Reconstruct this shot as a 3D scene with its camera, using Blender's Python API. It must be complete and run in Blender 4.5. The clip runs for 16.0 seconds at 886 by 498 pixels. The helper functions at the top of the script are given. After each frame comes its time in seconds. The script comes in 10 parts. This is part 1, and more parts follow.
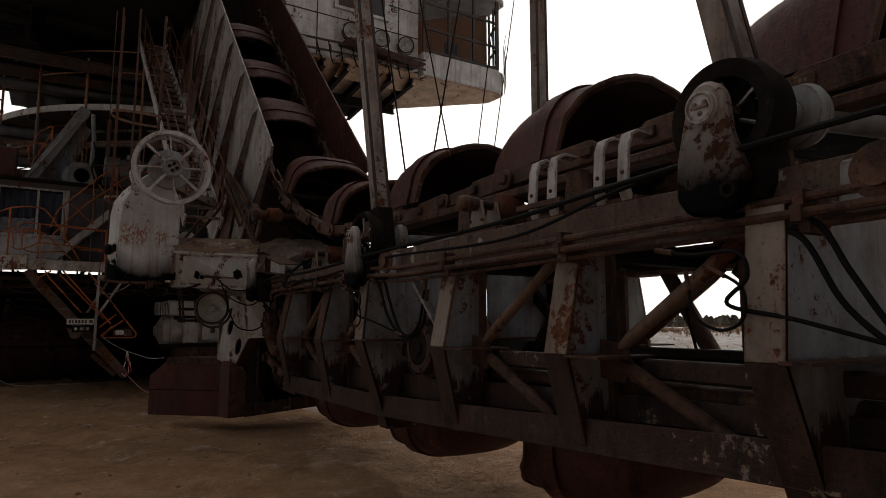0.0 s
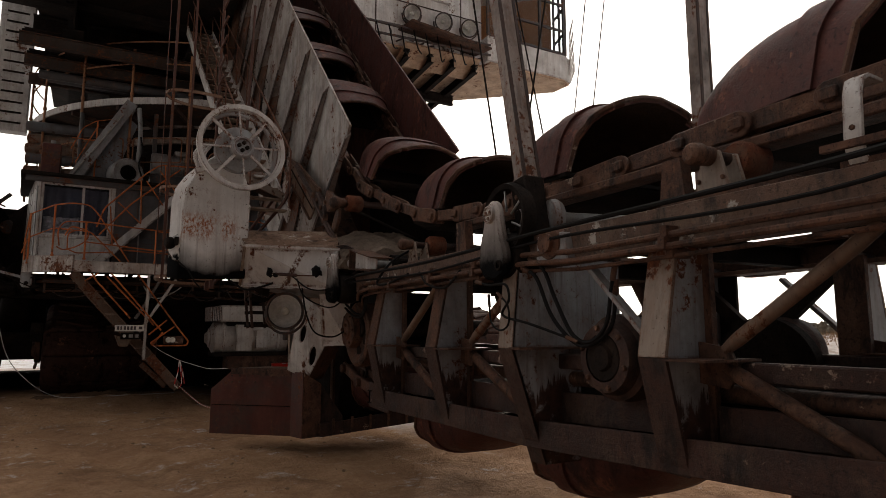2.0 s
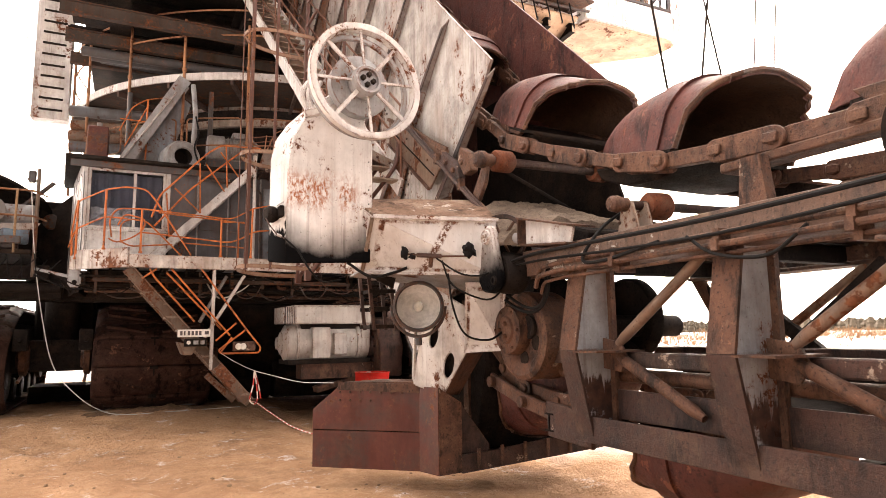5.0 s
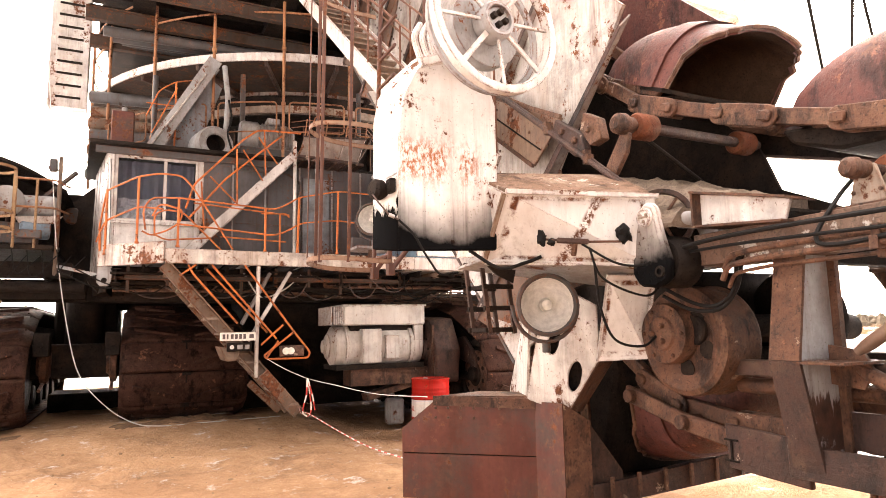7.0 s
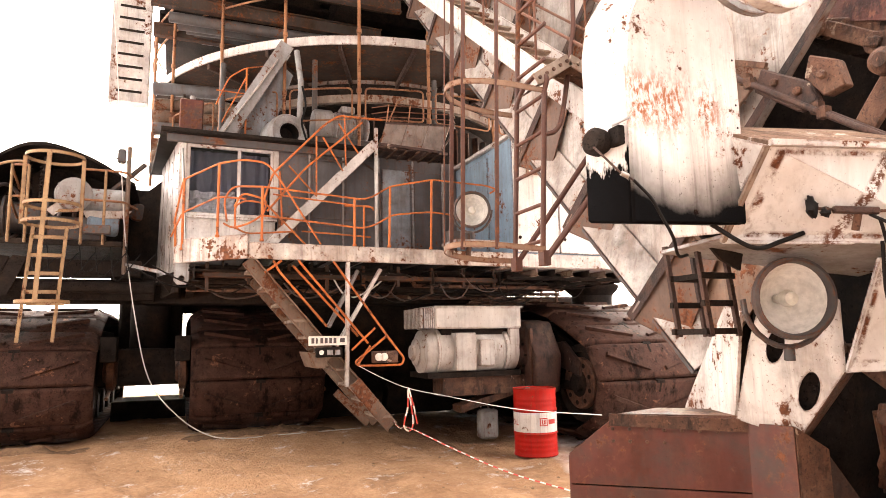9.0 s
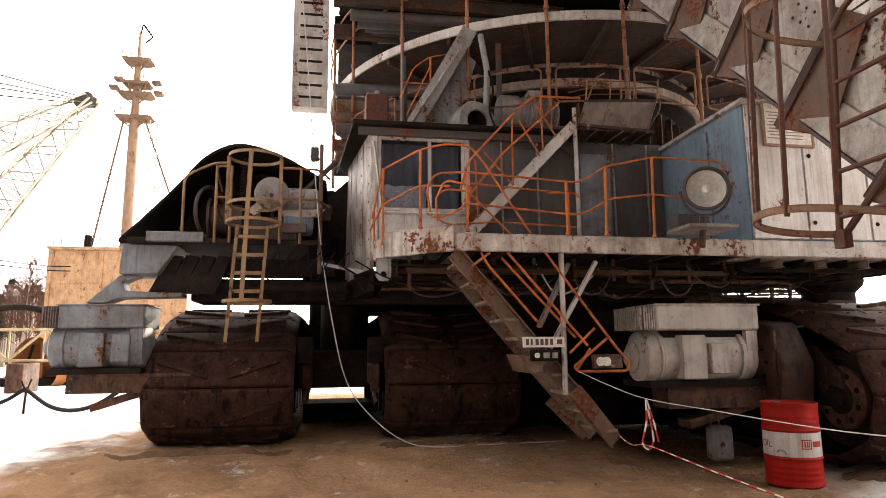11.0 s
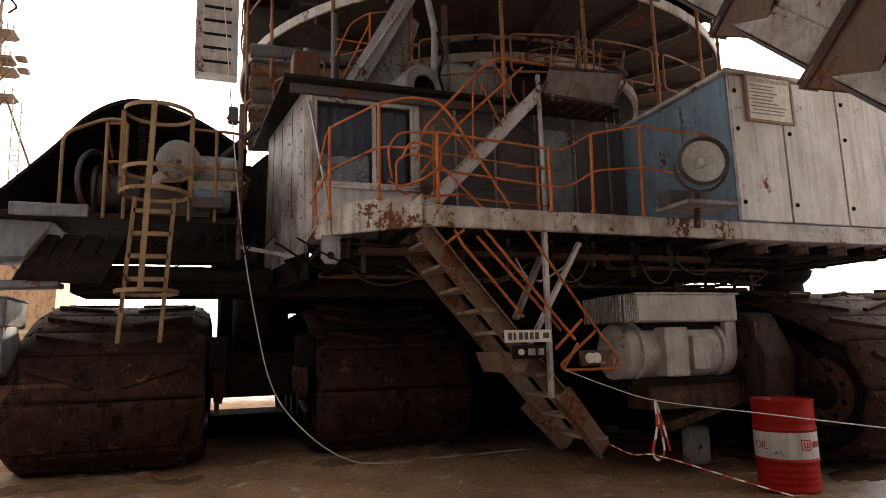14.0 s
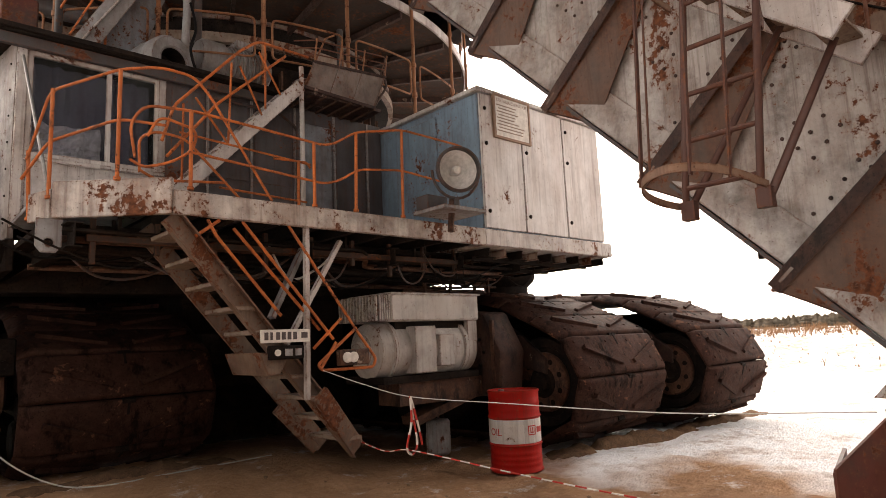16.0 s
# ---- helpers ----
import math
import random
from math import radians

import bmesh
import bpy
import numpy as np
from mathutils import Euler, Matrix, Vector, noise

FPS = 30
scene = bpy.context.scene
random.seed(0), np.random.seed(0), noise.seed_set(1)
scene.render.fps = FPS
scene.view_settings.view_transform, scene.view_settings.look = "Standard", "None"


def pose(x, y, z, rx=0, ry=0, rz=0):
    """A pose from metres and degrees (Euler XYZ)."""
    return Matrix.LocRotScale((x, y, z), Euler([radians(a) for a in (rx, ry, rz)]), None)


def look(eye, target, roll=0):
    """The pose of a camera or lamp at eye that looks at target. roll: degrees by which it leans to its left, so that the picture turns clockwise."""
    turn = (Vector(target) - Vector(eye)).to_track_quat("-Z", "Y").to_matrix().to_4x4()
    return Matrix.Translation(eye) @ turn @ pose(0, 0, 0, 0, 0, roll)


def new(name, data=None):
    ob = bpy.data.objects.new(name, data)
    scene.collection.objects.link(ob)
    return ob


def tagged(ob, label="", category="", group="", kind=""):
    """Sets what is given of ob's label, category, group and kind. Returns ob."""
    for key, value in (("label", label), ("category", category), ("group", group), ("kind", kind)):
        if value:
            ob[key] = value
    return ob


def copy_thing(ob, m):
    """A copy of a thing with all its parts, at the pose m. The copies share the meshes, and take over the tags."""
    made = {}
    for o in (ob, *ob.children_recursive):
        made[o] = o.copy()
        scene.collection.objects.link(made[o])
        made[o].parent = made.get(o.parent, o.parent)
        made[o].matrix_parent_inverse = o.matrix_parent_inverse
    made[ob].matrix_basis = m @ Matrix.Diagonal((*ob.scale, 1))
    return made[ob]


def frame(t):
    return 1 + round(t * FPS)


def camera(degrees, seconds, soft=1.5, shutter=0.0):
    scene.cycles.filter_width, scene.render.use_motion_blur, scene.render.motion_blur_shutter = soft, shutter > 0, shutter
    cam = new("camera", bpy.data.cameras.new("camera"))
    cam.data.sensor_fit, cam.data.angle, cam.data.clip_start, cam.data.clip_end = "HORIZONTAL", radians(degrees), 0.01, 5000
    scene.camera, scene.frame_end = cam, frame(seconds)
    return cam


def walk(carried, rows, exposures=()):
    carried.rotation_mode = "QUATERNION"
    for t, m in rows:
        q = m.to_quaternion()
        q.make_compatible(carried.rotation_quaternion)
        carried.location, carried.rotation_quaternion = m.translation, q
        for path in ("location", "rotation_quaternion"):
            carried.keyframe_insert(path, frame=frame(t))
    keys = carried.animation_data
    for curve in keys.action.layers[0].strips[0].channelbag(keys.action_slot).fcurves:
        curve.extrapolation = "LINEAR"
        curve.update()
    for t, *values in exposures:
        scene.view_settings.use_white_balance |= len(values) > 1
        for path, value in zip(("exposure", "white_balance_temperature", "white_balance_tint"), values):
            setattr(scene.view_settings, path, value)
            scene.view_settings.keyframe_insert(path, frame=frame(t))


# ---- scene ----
cam = camera(69.9, 16.0, soft=0.8)
PATH = [
    (0, (0.562, -14.176, 1.543), (1.599, -12.482, 1.777), 0.1),
    (0.5, (0.517, -13.812, 1.530), (1.537, -12.110, 1.777), 0.2),
    (1, (0.476, -13.400, 1.501), (1.486, -11.692, 1.754), 0.1),
    (1.5, (0.473, -13.008, 1.515), (1.449, -11.281, 1.767), -0.1),
    (2, (0.403, -12.597, 1.512), (1.364, -10.861, 1.770), -0.0),
    (2.5, (0.464, -12.200, 1.488), (1.414, -10.459, 1.747), -0.2),
    (3, (0.424, -11.790, 1.513), (1.373, -10.048, 1.772), -0.3),
    (3.5, (0.330, -11.394, 1.516), (1.290, -9.660, 1.781), -0.3),
    (4, (0.302, -10.944, 1.515), (1.258, -9.208, 1.782), -0.4),
    (4.2, (0.267, -10.795, 1.508), (1.180, -9.036, 1.776), -0.5),
    (6.3, (-0.088, -9.303, 1.546), (0.781, -7.521, 1.808), -1.0),
    (6.5, (-0.128, -9.174, 1.568), (0.747, -7.394, 1.828), -1.0),
    (7, (-0.241, -8.861, 1.569), (0.626, -7.078, 1.830), -1.2),
    (7.5, (-0.394, -8.504, 1.573), (0.484, -6.727, 1.840), -1.2),
    (8, (-0.454, -8.172, 1.554), (0.421, -6.393, 1.826), -1.3),
    (8.5, (-0.551, -7.892, 1.541), (0.264, -6.087, 1.818), -1.4),
    (9, (-0.696, -7.539, 1.566), (0.076, -5.715, 1.847), -1.1),
    (9.5, (-0.751, -7.230, 1.571), (-0.063, -5.373, 1.854), -1.3),
    (10, (-0.797, -6.938, 1.557), (-0.318, -5.019, 1.850), -1.1),
    (10.2, (-0.870, -6.841, 1.563), (-0.427, -4.914, 1.856), -1.0),
    (12.3, (-1.530, -5.759, 1.417), (-1.329, -3.797, 1.751), -0.4),
    (12.5, (-1.536, -5.678, 1.423), (-1.343, -3.715, 1.755), -0.5),
    (13, (-1.565, -5.393, 1.447), (-1.364, -3.430, 1.773), -0.7),
    (13.5, (-1.585, -5.190, 1.465), (-1.289, -3.236, 1.779), -0.9),
    (14, (-1.603, -5.009, 1.480), (-0.946, -3.146, 1.790), -1.5),
    (14.5, (-1.617, -4.898, 1.489), (-0.848, -3.077, 1.793), -1.8),
    (15, (-1.624, -4.829, 1.495), (-0.717, -3.073, 1.794), -2.0),
    (15.5, (-1.637, -4.800, 1.479), (-0.469, -3.203, 1.773), -2.3),
    (16, (-1.678, -4.789, 1.472), (-0.338, -3.333, 1.757), -2.6),
]
EXPOSURES = [(0.0, -2.95, 6300, 9), (1.0, -2.8, 6400, 10), (1.8, -2.35, 6500, 11), (2.5, -1.65, 6600, 12), (3.5, -0.34, 6800, 14), (4.2, 0.2, 6900, 15), (6.5, 1.34, 7100, 17), (9.5, 1.33, 7100, 17), (10.2, 1.0, 7000, 15),
             (12.3, -1.85, 6600, 11), (13.4, -2.05, 6600, 11), (14.0, -1.0, 6700, 11), (14.5, 0.7, 7000, 15), (15.0, 1.0, 7200, 17), (15.5, 0.8, 7200, 17), (16.0, -0.3, 7000, 15)]
walk(cam, [(t, look(eye, target, roll)) for t, eye, target, roll in PATH], EXPOSURES)

# ---- world and sun ----
SUN_AZ, SUN_EL = math.atan2(0.83, 0.50), radians(14)
world = bpy.data.worlds.new("world")
scene.world = world
world.use_nodes = True
wn, wl = world.node_tree.nodes, world.node_tree.links
wn.clear()
sky = wn.new("ShaderNodeTexSky")
sky.sky_type, sky.sun_disc = "NISHITA", False
sky.sun_elevation, sky.sun_rotation = SUN_EL, math.pi / 2 - SUN_AZ
sky.air_density, sky.dust_density = 0.8, 4.0
# bright haze spreading from the low sun, fading to the far side of the sky
way = wn.new("ShaderNodeTexCoord")
dot = wn.new("ShaderNodeVectorMath")
dot.operation = "DOT_PRODUCT"
dot.inputs[1].default_value = (math.cos(SUN_AZ) * 0.82, math.sin(SUN_AZ) * 0.82, 0.57)
glow = wn.new("ShaderNodeMapRange")
glow.interpolation_type = "SMOOTHSTEP"
glow.inputs[1].default_value, glow.inputs[2].default_value = -0.7, 0.88
glow.inputs[3].default_value, glow.inputs[4].default_value = 0.048, 1.0
hz = wn.new("ShaderNodeVectorMath")
hz.operation = "SCALE"
hz.inputs[0].default_value = (43.0, 40.6, 38.4)
wl.new(way.outputs["Generated"], dot.inputs[0])
wl.new(dot.outputs["Value"], glow.inputs[0])
wl.new(glow.outputs[0], hz.inputs["Scale"])
near = wn.new("ShaderNodeVectorMath")
near.operation = "DOT_PRODUCT"
near.inputs[1].default_value = (math.cos(SUN_AZ) * math.cos(SUN_EL), math.sin(SUN_AZ) * math.cos(SUN_EL), math.sin(SUN_EL))
aureole = wn.new("ShaderNodeMapRange")
aureole.interpolation_type = "SMOOTHSTEP"
aureole.inputs[1].default_value, aureole.inputs[2].default_value = 0.55, 1.0
warm = wn.new("ShaderNodeVectorMath")
warm.operation = "SCALE"
warm.inputs[0].default_value = (62.0, 56.0, 49.0)
wl.new(way.outputs["Generated"], near.inputs[0])
wl.new(near.outputs["Value"], aureole.inputs[0])
wl.new(aureole.outputs[0], warm.inputs["Scale"])
both = wn.new("ShaderNodeVectorMath")
wl.new(hz.outputs[0], both.inputs[0])
wl.new(warm.outputs[0], both.inputs[1])
haze = wn.new("ShaderNodeMix")
haze.data_type = "RGBA"
haze.inputs[0].default_value = 0.9
wl.new(both.outputs[0], haze.inputs[7])
bg = wn.new("ShaderNodeBackground")
bg.inputs[1].default_value = 0.12
wo = wn.new("ShaderNodeOutputWorld")
wl.new(sky.outputs[0], haze.inputs[6])
wl.new(haze.outputs[2], bg.inputs[0])
wl.new(bg.outputs[0], wo.inputs[0])
sun = new("sun", bpy.data.lights.new("sun", "SUN"))
sun.data.energy, sun.data.angle, sun.data.color = 4.0, radians(1.5), (1.0, 0.86, 0.7)
sun.matrix_world = look((0, 0, 0), (-math.cos(SUN_AZ) * math.cos(SUN_EL), -math.sin(SUN_AZ) * math.cos(SUN_EL), -math.sin(SUN_EL)))


# ---- materials ----
def node_kit(name):
    m = bpy.data.materials.new(name)
    m.use_nodes = True
    nt = m.node_tree
    nt.nodes.clear()
    out = nt.nodes.new("ShaderNodeOutputMaterial")
    bs = nt.nodes.new("ShaderNodeBsdfPrincipled")
    nt.links.new(bs.outputs[0], out.inputs[0])
    return m, nt, bs


def where(nt, stretch=(1, 1, 1)):
    geo = nt.nodes.new("ShaderNodeNewGeometry")
    mp = nt.nodes.new("ShaderNodeMapping")
    mp.inputs[3].default_value = stretch
    nt.links.new(geo.outputs["Position"], mp.inputs[0])
    return mp.outputs[0]


def noise_of(nt, vec, scale, detail=6, rough=0.6, lo=0.35, hi=0.65):
    n = nt.nodes.new("ShaderNodeTexNoise")
    n.inputs["Scale"].default_value, n.inputs["Detail"].default_value, n.inputs["Roughness"].default_value = scale, detail, rough
    nt.links.new(vec, n.inputs["Vector"])
    r = nt.nodes.new("ShaderNodeMapRange")
    r.inputs[1].default_value, r.inputs[2].default_value = lo, hi
    nt.links.new(n.outputs[0], r.inputs[0])
    return r.outputs[0]


def arith(nt, op, a, b):
    n = nt.nodes.new("ShaderNodeMath")
    n.operation, n.use_clamp = op, True
    for i, v in ((0, a), (1, b)):
        if isinstance(v, (int, float)):
            n.inputs[i].default_value = v
        else:
            nt.links.new(v, n.inputs[i])
    return n.outputs[0]


def blend(nt, fac, a, b):
    n = nt.nodes.new("ShaderNodeMix")
    n.data_type = "RGBA"
    for i, v in ((0, fac), (6, a), (7, b)):
        if isinstance(v, (int, float)):
            n.inputs[i].default_value = v
        elif isinstance(v, tuple):
            n.inputs[i].default_value = (*v, 1)
        else:
            nt.links.new(v, n.inputs[i])
    return n.outputs[2]


def bump(nt, bs, height, strength, dist=0.01):
    b = nt.nodes.new("ShaderNodeBump")
    b.inputs["Strength"].default_value, b.inputs["Distance"].default_value = strength, dist
    nt.links.new(height, b.inputs["Height"])
    nt.links.new(b.outputs[0], bs.inputs["Normal"])


RUST_A, RUST_B = (0.065, 0.024, 0.013), (0.17, 0.062, 0.028)


def ramp_of(nt, src, a, b):
    r = nt.nodes.new("ShaderNodeMapRange")
    r.inputs[1].default_value, r.inputs[2].default_value = a, b
    nt.links.new(src, r.inputs[0])
    return r.outputs[0]


def worn_edges(nt, p, radius=0.022):
    """A mask of sharp edges, broken up by noise, where paint is knocked off."""
    bev = nt.nodes.new("ShaderNodeBevel")
    bev.samples = 4
    bev.inputs[0].default_value = radius
    geo = nt.nodes.new("ShaderNodeNewGeometry")
    d = nt.nodes.new("ShaderNodeVectorMath")
    d.operation = "DOT_PRODUCT"
    nt.links.new(bev.outputs[0], d.inputs[0])
    nt.links.new(geo.outputs["Normal"], d.inputs[1])
    edge = ramp_of(nt, d.outputs["Value"], 0.985, 0.88)
    return arith(nt, "MULTIPLY", edge, noise_of(nt, p, 9, 6, 0.7, 0.42, 0.56))


def paint(name, colour, wear=0.5, streak=0.4, dirt=0.45, rough=0.5, dark=(0.05, 0.045, 0.042), edges=1.0, gloss=0.24):
    """Old paint on steel: chips and vertical runs of rust, worn edges, grime in broad patches."""
    m, nt, bs = node_kit(name)
    p, ps = where(nt), where(nt, (5, 5, 0.45))
    big = noise_of(nt, p, 1.3, 5, 0.6, 0.3, 0.7)
    fine = noise_of(nt, p, 17, 10, 0.74, 0.3, 0.7)
    runs = noise_of(nt, ps, 1.6, 6, 0.6, 0.35, 0.7)
    # chips gather in patches and leave wide sound areas between them
    patch = arith(nt, "ADD", arith(nt, "MULTIPLY", noise_of(nt, where(nt, (1, 1, 0.6)), 2.3, 5, 0.62, 0.44, 0.74), 0.42), arith(nt, "MULTIPLY", big, 0.14))
    chips = arith(nt, "ADD", arith(nt, "MULTIPLY", fine, 0.5), patch)
    at = 0.76 - 0.36 * wear
    cut = ramp_of(nt, chips, at, at + 0.03)
    halo = ramp_of(nt, chips, at - 0.09, at + 0.02)
    tone = blend(nt, noise_of(nt, ps, 3, 4, 0.5, 0.2, 0.8), colour, tuple(c * 0.85 for c in colour))
    wash = arith(nt, "MULTIPLY", noise_of(nt, where(nt, (1, 1, 0.4)), 3.1, 7, 0.66, 0.42, 0.68), 0.25 + 0.75 * dirt)
    col = blend(nt, wash, tone, tuple(c * k for c, k in zip(colour, (0.52, 0.40, 0.33))))
    grime = arith(nt, "MULTIPLY", noise_of(nt, p, 2.7, 8, 0.72, 0.44, 0.72), dirt * 1.3)
    col = blend(nt, grime, col, dark)
    drip = noise_of(nt, where(nt, (9, 9, 0.3)), 2.2, 6, 0.68, 0.51, 0.66)
    col = blend(nt, arith(nt, "MULTIPLY", arith(nt, "MULTIPLY", drip, noise_of(nt, p, 0.8, 3, 0.5, 0.3, 0.62)), 0.22 + 0.5 * streak), col, (0.06, 0.03, 0.02))
    speck = noise_of(nt, p, 48, 6, 0.7, 0.625, 0.66)
    col = blend(nt, arith(nt, "MULTIPLY", speck, 0.45 + 0.55 * wear), col, (0.05, 0.024, 0.016))
    rust = blend(nt, noise_of(nt, p, 25, 5), RUST_A, RUST_B)
    col = blend(nt, arith(nt, "MULTIPLY", arith(nt, "MULTIPLY", runs, big), streak), col, rust)
    col = blend(nt, arith(nt, "MULTIPLY", halo, 0.4), col, (0.19, 0.082, 0.042))
    bare = arith(nt, "MAXIMUM", cut, arith(nt, "MULTIPLY", worn_edges(nt, p), edges))
    col = blend(nt, bare, col, rust)
    nt.links.new(col, bs.inputs["Base Color"])
    r = nt.nodes.new("ShaderNodeMapRange")
    r.inputs[3].default_value, r.inputs[4].default_value = rough, 0.9
    nt.links.new(bare, r.inputs[0])
    nt.links.new(r.outputs[0], bs.inputs["Roughness"])
    bs.inputs["Specular IOR Level"].default_value = gloss
    bump(nt, bs, arith(nt, "SUBTRACT", arith(nt, "ADD", arith(nt, "MULTIPLY", fine, 0.25), 0.5), arith(nt, "MULTIPLY", cut, 0.5)), 0.6, 0.006)
    return m


def steel(name, a, b, rough=0.75, metal=0.0, scale=6, bumps=0.6, dust=None, flake=None, share=0.6, gloss=0.14):
    """Bare or rusted steel, cast iron, rubber and the like: two tones at two scales, pitted, with dust and old paint left on."""
    m, nt, bs = node_kit(name)
    p = where(nt)
    f = noise_of(nt, p, scale, 10, 0.74, 0.34, 0.66)
    big = noise_of(nt, p, scale * 0.2, 5, 0.65, 0.34, 0.66)
    col = blend(nt, arith(nt, "ADD", arith(nt, "MULTIPLY", f, 0.6), arith(nt, "MULTIPLY", big, 0.4)), a, b)
    if dust:
        col = blend(nt, arith(nt, "MULTIPLY", noise_of(nt, p, scale * 0.45, 8, 0.74, 0.5, 0.68), 0.75), col, dust)
    if flake:
        left = arith(nt, "ADD", arith(nt, "MULTIPLY", noise_of(nt, p, scale * 1.4, 9, 0.7, 0.3, 0.7), 0.55), arith(nt, "MULTIPLY", noise_of(nt, p, scale * 0.3, 3, 0.6, 0.3, 0.7), 0.45))
        col = blend(nt, ramp_of(nt, left, share, share + 0.04), col, flake)
        col = blend(nt, arith(nt, "MULTIPLY", noise_of(nt, where(nt, (1, 1, 0.35)), scale * 0.9, 6, 0.7, 0.52, 0.64), 0.85), col, tuple(c * 0.35 for c in a))
    if bumps >= 0.6:
        col = blend(nt, arith(nt, "MULTIPLY", noise_of(nt, p, scale * 7, 5, 0.7, 0.56, 0.64), 0.7), col, tuple(c * 0.45 for c in a))
        col = blend(nt, arith(nt, "MULTIPLY", noise_of(nt, where(nt, (1.3, 0.9, 0.7)), scale * 4, 6, 0.75, 0.60, 0.68), 0.45), col, tuple(min(0.6, c * 1.9) for c in b))
    nt.links.new(col, bs.inputs["Base Color"])
    bs.inputs["Metallic"].default_value = metal
    rr = nt.nodes.new("ShaderNodeMapRange")
    rr.inputs[3].default_value, rr.inputs[4].default_value = max(0.1, rough - 0.15), min(1, rough + 0.12)
    nt.links.new(f, rr.inputs[0])
    nt.links.new(rr.outputs[0], bs.inputs["Roughness"])
    bs.inputs["Specular IOR Level"].default_value = gloss
    bump(nt, bs, f, bumps, 0.008)
    return m


def plain(name, colour, rough=0.5, metal=0.0, gloss=0.25):
    m, nt, bs = node_kit(name)
    p = where(nt)
    f = noise_of(nt, p, 20, 5)
    nt.links.new(blend(nt, f, colour, tuple(c * 0.75 for c in colour)), bs.inputs["Base Color"])
    bs.inputs["Roughness"].default_value, bs.inputs["Metallic"].default_value = rough, metal
    bs.inputs["Specular IOR Level"].default_value = gloss
    return m


WHITE = paint("old_white_paint", (0.66, 0.64, 0.62), 0.36, 0.5, 0.38)
WHITE_CLEAN = paint("white_enamel", (0.74, 0.72, 0.70), 0.18, 0.3, 0.2)
GREY = paint("grey_paint", (0.36, 0.37, 0.38), 0.40, 0.45, 0.5)
BLUEGREY = paint("blue_grey_paint", (0.26, 0.30, 0.34), 0.42, 0.5, 0.55)
BLUE = paint("pale_blue_paint", (0.22, 0.33, 0.43), 0.26, 0.35, 0.3)
DARKGREY = paint("dark_grey_paint", (0.075, 0.078, 0.082), 0.4, 0.4, 0.5)
ORANGE = paint("orange_paint", (0.62, 0.17, 0.04), 0.38, 0.2, 0.3)
OCHRE = paint("ochre_paint", (0.36, 0.235, 0.125), 0.4, 0.2, 0.45)
BROWNRAIL = paint("brown_paint", (0.16, 0.07, 0.045), 0.45, 0.3, 0.3)
CAGEBROWN = paint("dark_brown_ladder_paint", (0.085, 0.038, 0.030), 0.35, 0.3, 0.3)
REDBOX = paint("oxide_red_paint", (0.115, 0.037, 0.03), 0.34, 0.5, 0.75, edges=0.6)
MAROON = steel("rusted_bucket_steel", (0.042, 0.016, 0.015), (0.135, 0.048, 0.039), 0.56, 0, 5, 0.6, (0.09, 0.038, 0.029), (0.18, 0.072, 0.046), 0.67, gloss=0.24)
RUST = steel("rust", (0.02, 0.011, 0.008), (0.15, 0.069, 0.042), 0.66, 0, 7, 0.9, (0.20, 0.11, 0.07), (0.27, 0.20, 0.15), 0.77, gloss=0.28)
TRACK = steel("track_steel", (0.017, 0.009, 0.007), (0.075, 0.036, 0.027), 0.78, 0.0, 7, 0.9, (0.075, 0.042, 0.030), (0.15, 0.07, 0.042), 0.72, 0.07)
# Near-black for greasy steel, and for parts whose colour carries deep shade.
DARK = steel("greasy_and_shaded_steel", (0.006, 0.005, 0.005), (0.028, 0.022, 0.019), 0.75, 0, 6, 0.6, (0.04, 0.025, 0.018), gloss=0.04)
RUBBER = plain("black_rubber", (0.012, 0.011, 0.011), 0.6, 0.0, 0.08)
STEEL = plain("bare_steel", (0.35, 0.34, 0.33), 0.4, 0.8)
SIGNFRAME = plain("pale_brown_wood", (0.30, 0.19, 0.13), 0.6)
SIGNINK = plain("faded_brown_print", (0.32, 0.24, 0.19), 0.6)
RED = paint("red_barrel_paint", (0.43, 0.013, 0.008), 0.12, 0.1, 0.15, 0.5, gloss=0.12)
BARRELWHITE = paint("white_barrel_paint", (0.75, 0.74, 0.72), 0.12, 0.2, 0.2, 0.35)
SIGNWHITE = plain("sign_white", (0.72, 0.68, 0.62), 0.5)
INK = plain("ink", (0.10, 0.08, 0.08), 0.6)
CABLEWHITE = plain("white_cable", (0.6, 0.58, 0.55), 0.5)
PALESTEEL = steel("pale_lattice_paint", (0.42, 0.38, 0.31), (0.60, 0.56, 0.48), 0.7, 0, 2, 0.2)
CREAM = paint("cream_paint", (0.60, 0.50, 0.30), 0.35, 0.3, 0.3)
ORANGERUST = steel("orange_rust", (0.24, 0.085, 0.03), (0.40, 0.17, 0.07), 0.85, 0, 2, 0.5)
BANKSNOW = steel("bank_snow", (0.24, 0.15, 0.085), (0.80, 0.79, 0.79), 0.9, 0, 3.2, 0.5)
DRYGRASS = steel("dry_grass_blades", (0.16, 0.09, 0.05), (0.34, 0.21, 0.12), 0.9, 0, 2, 0.1)
BARK = plain("pine_bark", (0.10, 0.055, 0.035), 0.9)
BIRCHBARK = steel("birch_bark", (0.34, 0.28, 0.23), (0.60, 0.54, 0.47), 0.9, 0, 1.5, 0.2)
NEEDLES = plain("pine_needles", (0.03, 0.05, 0.025), 0.9)
TWIG = plain("bare_twigs", (0.13, 0.07, 0.05), 0.9)
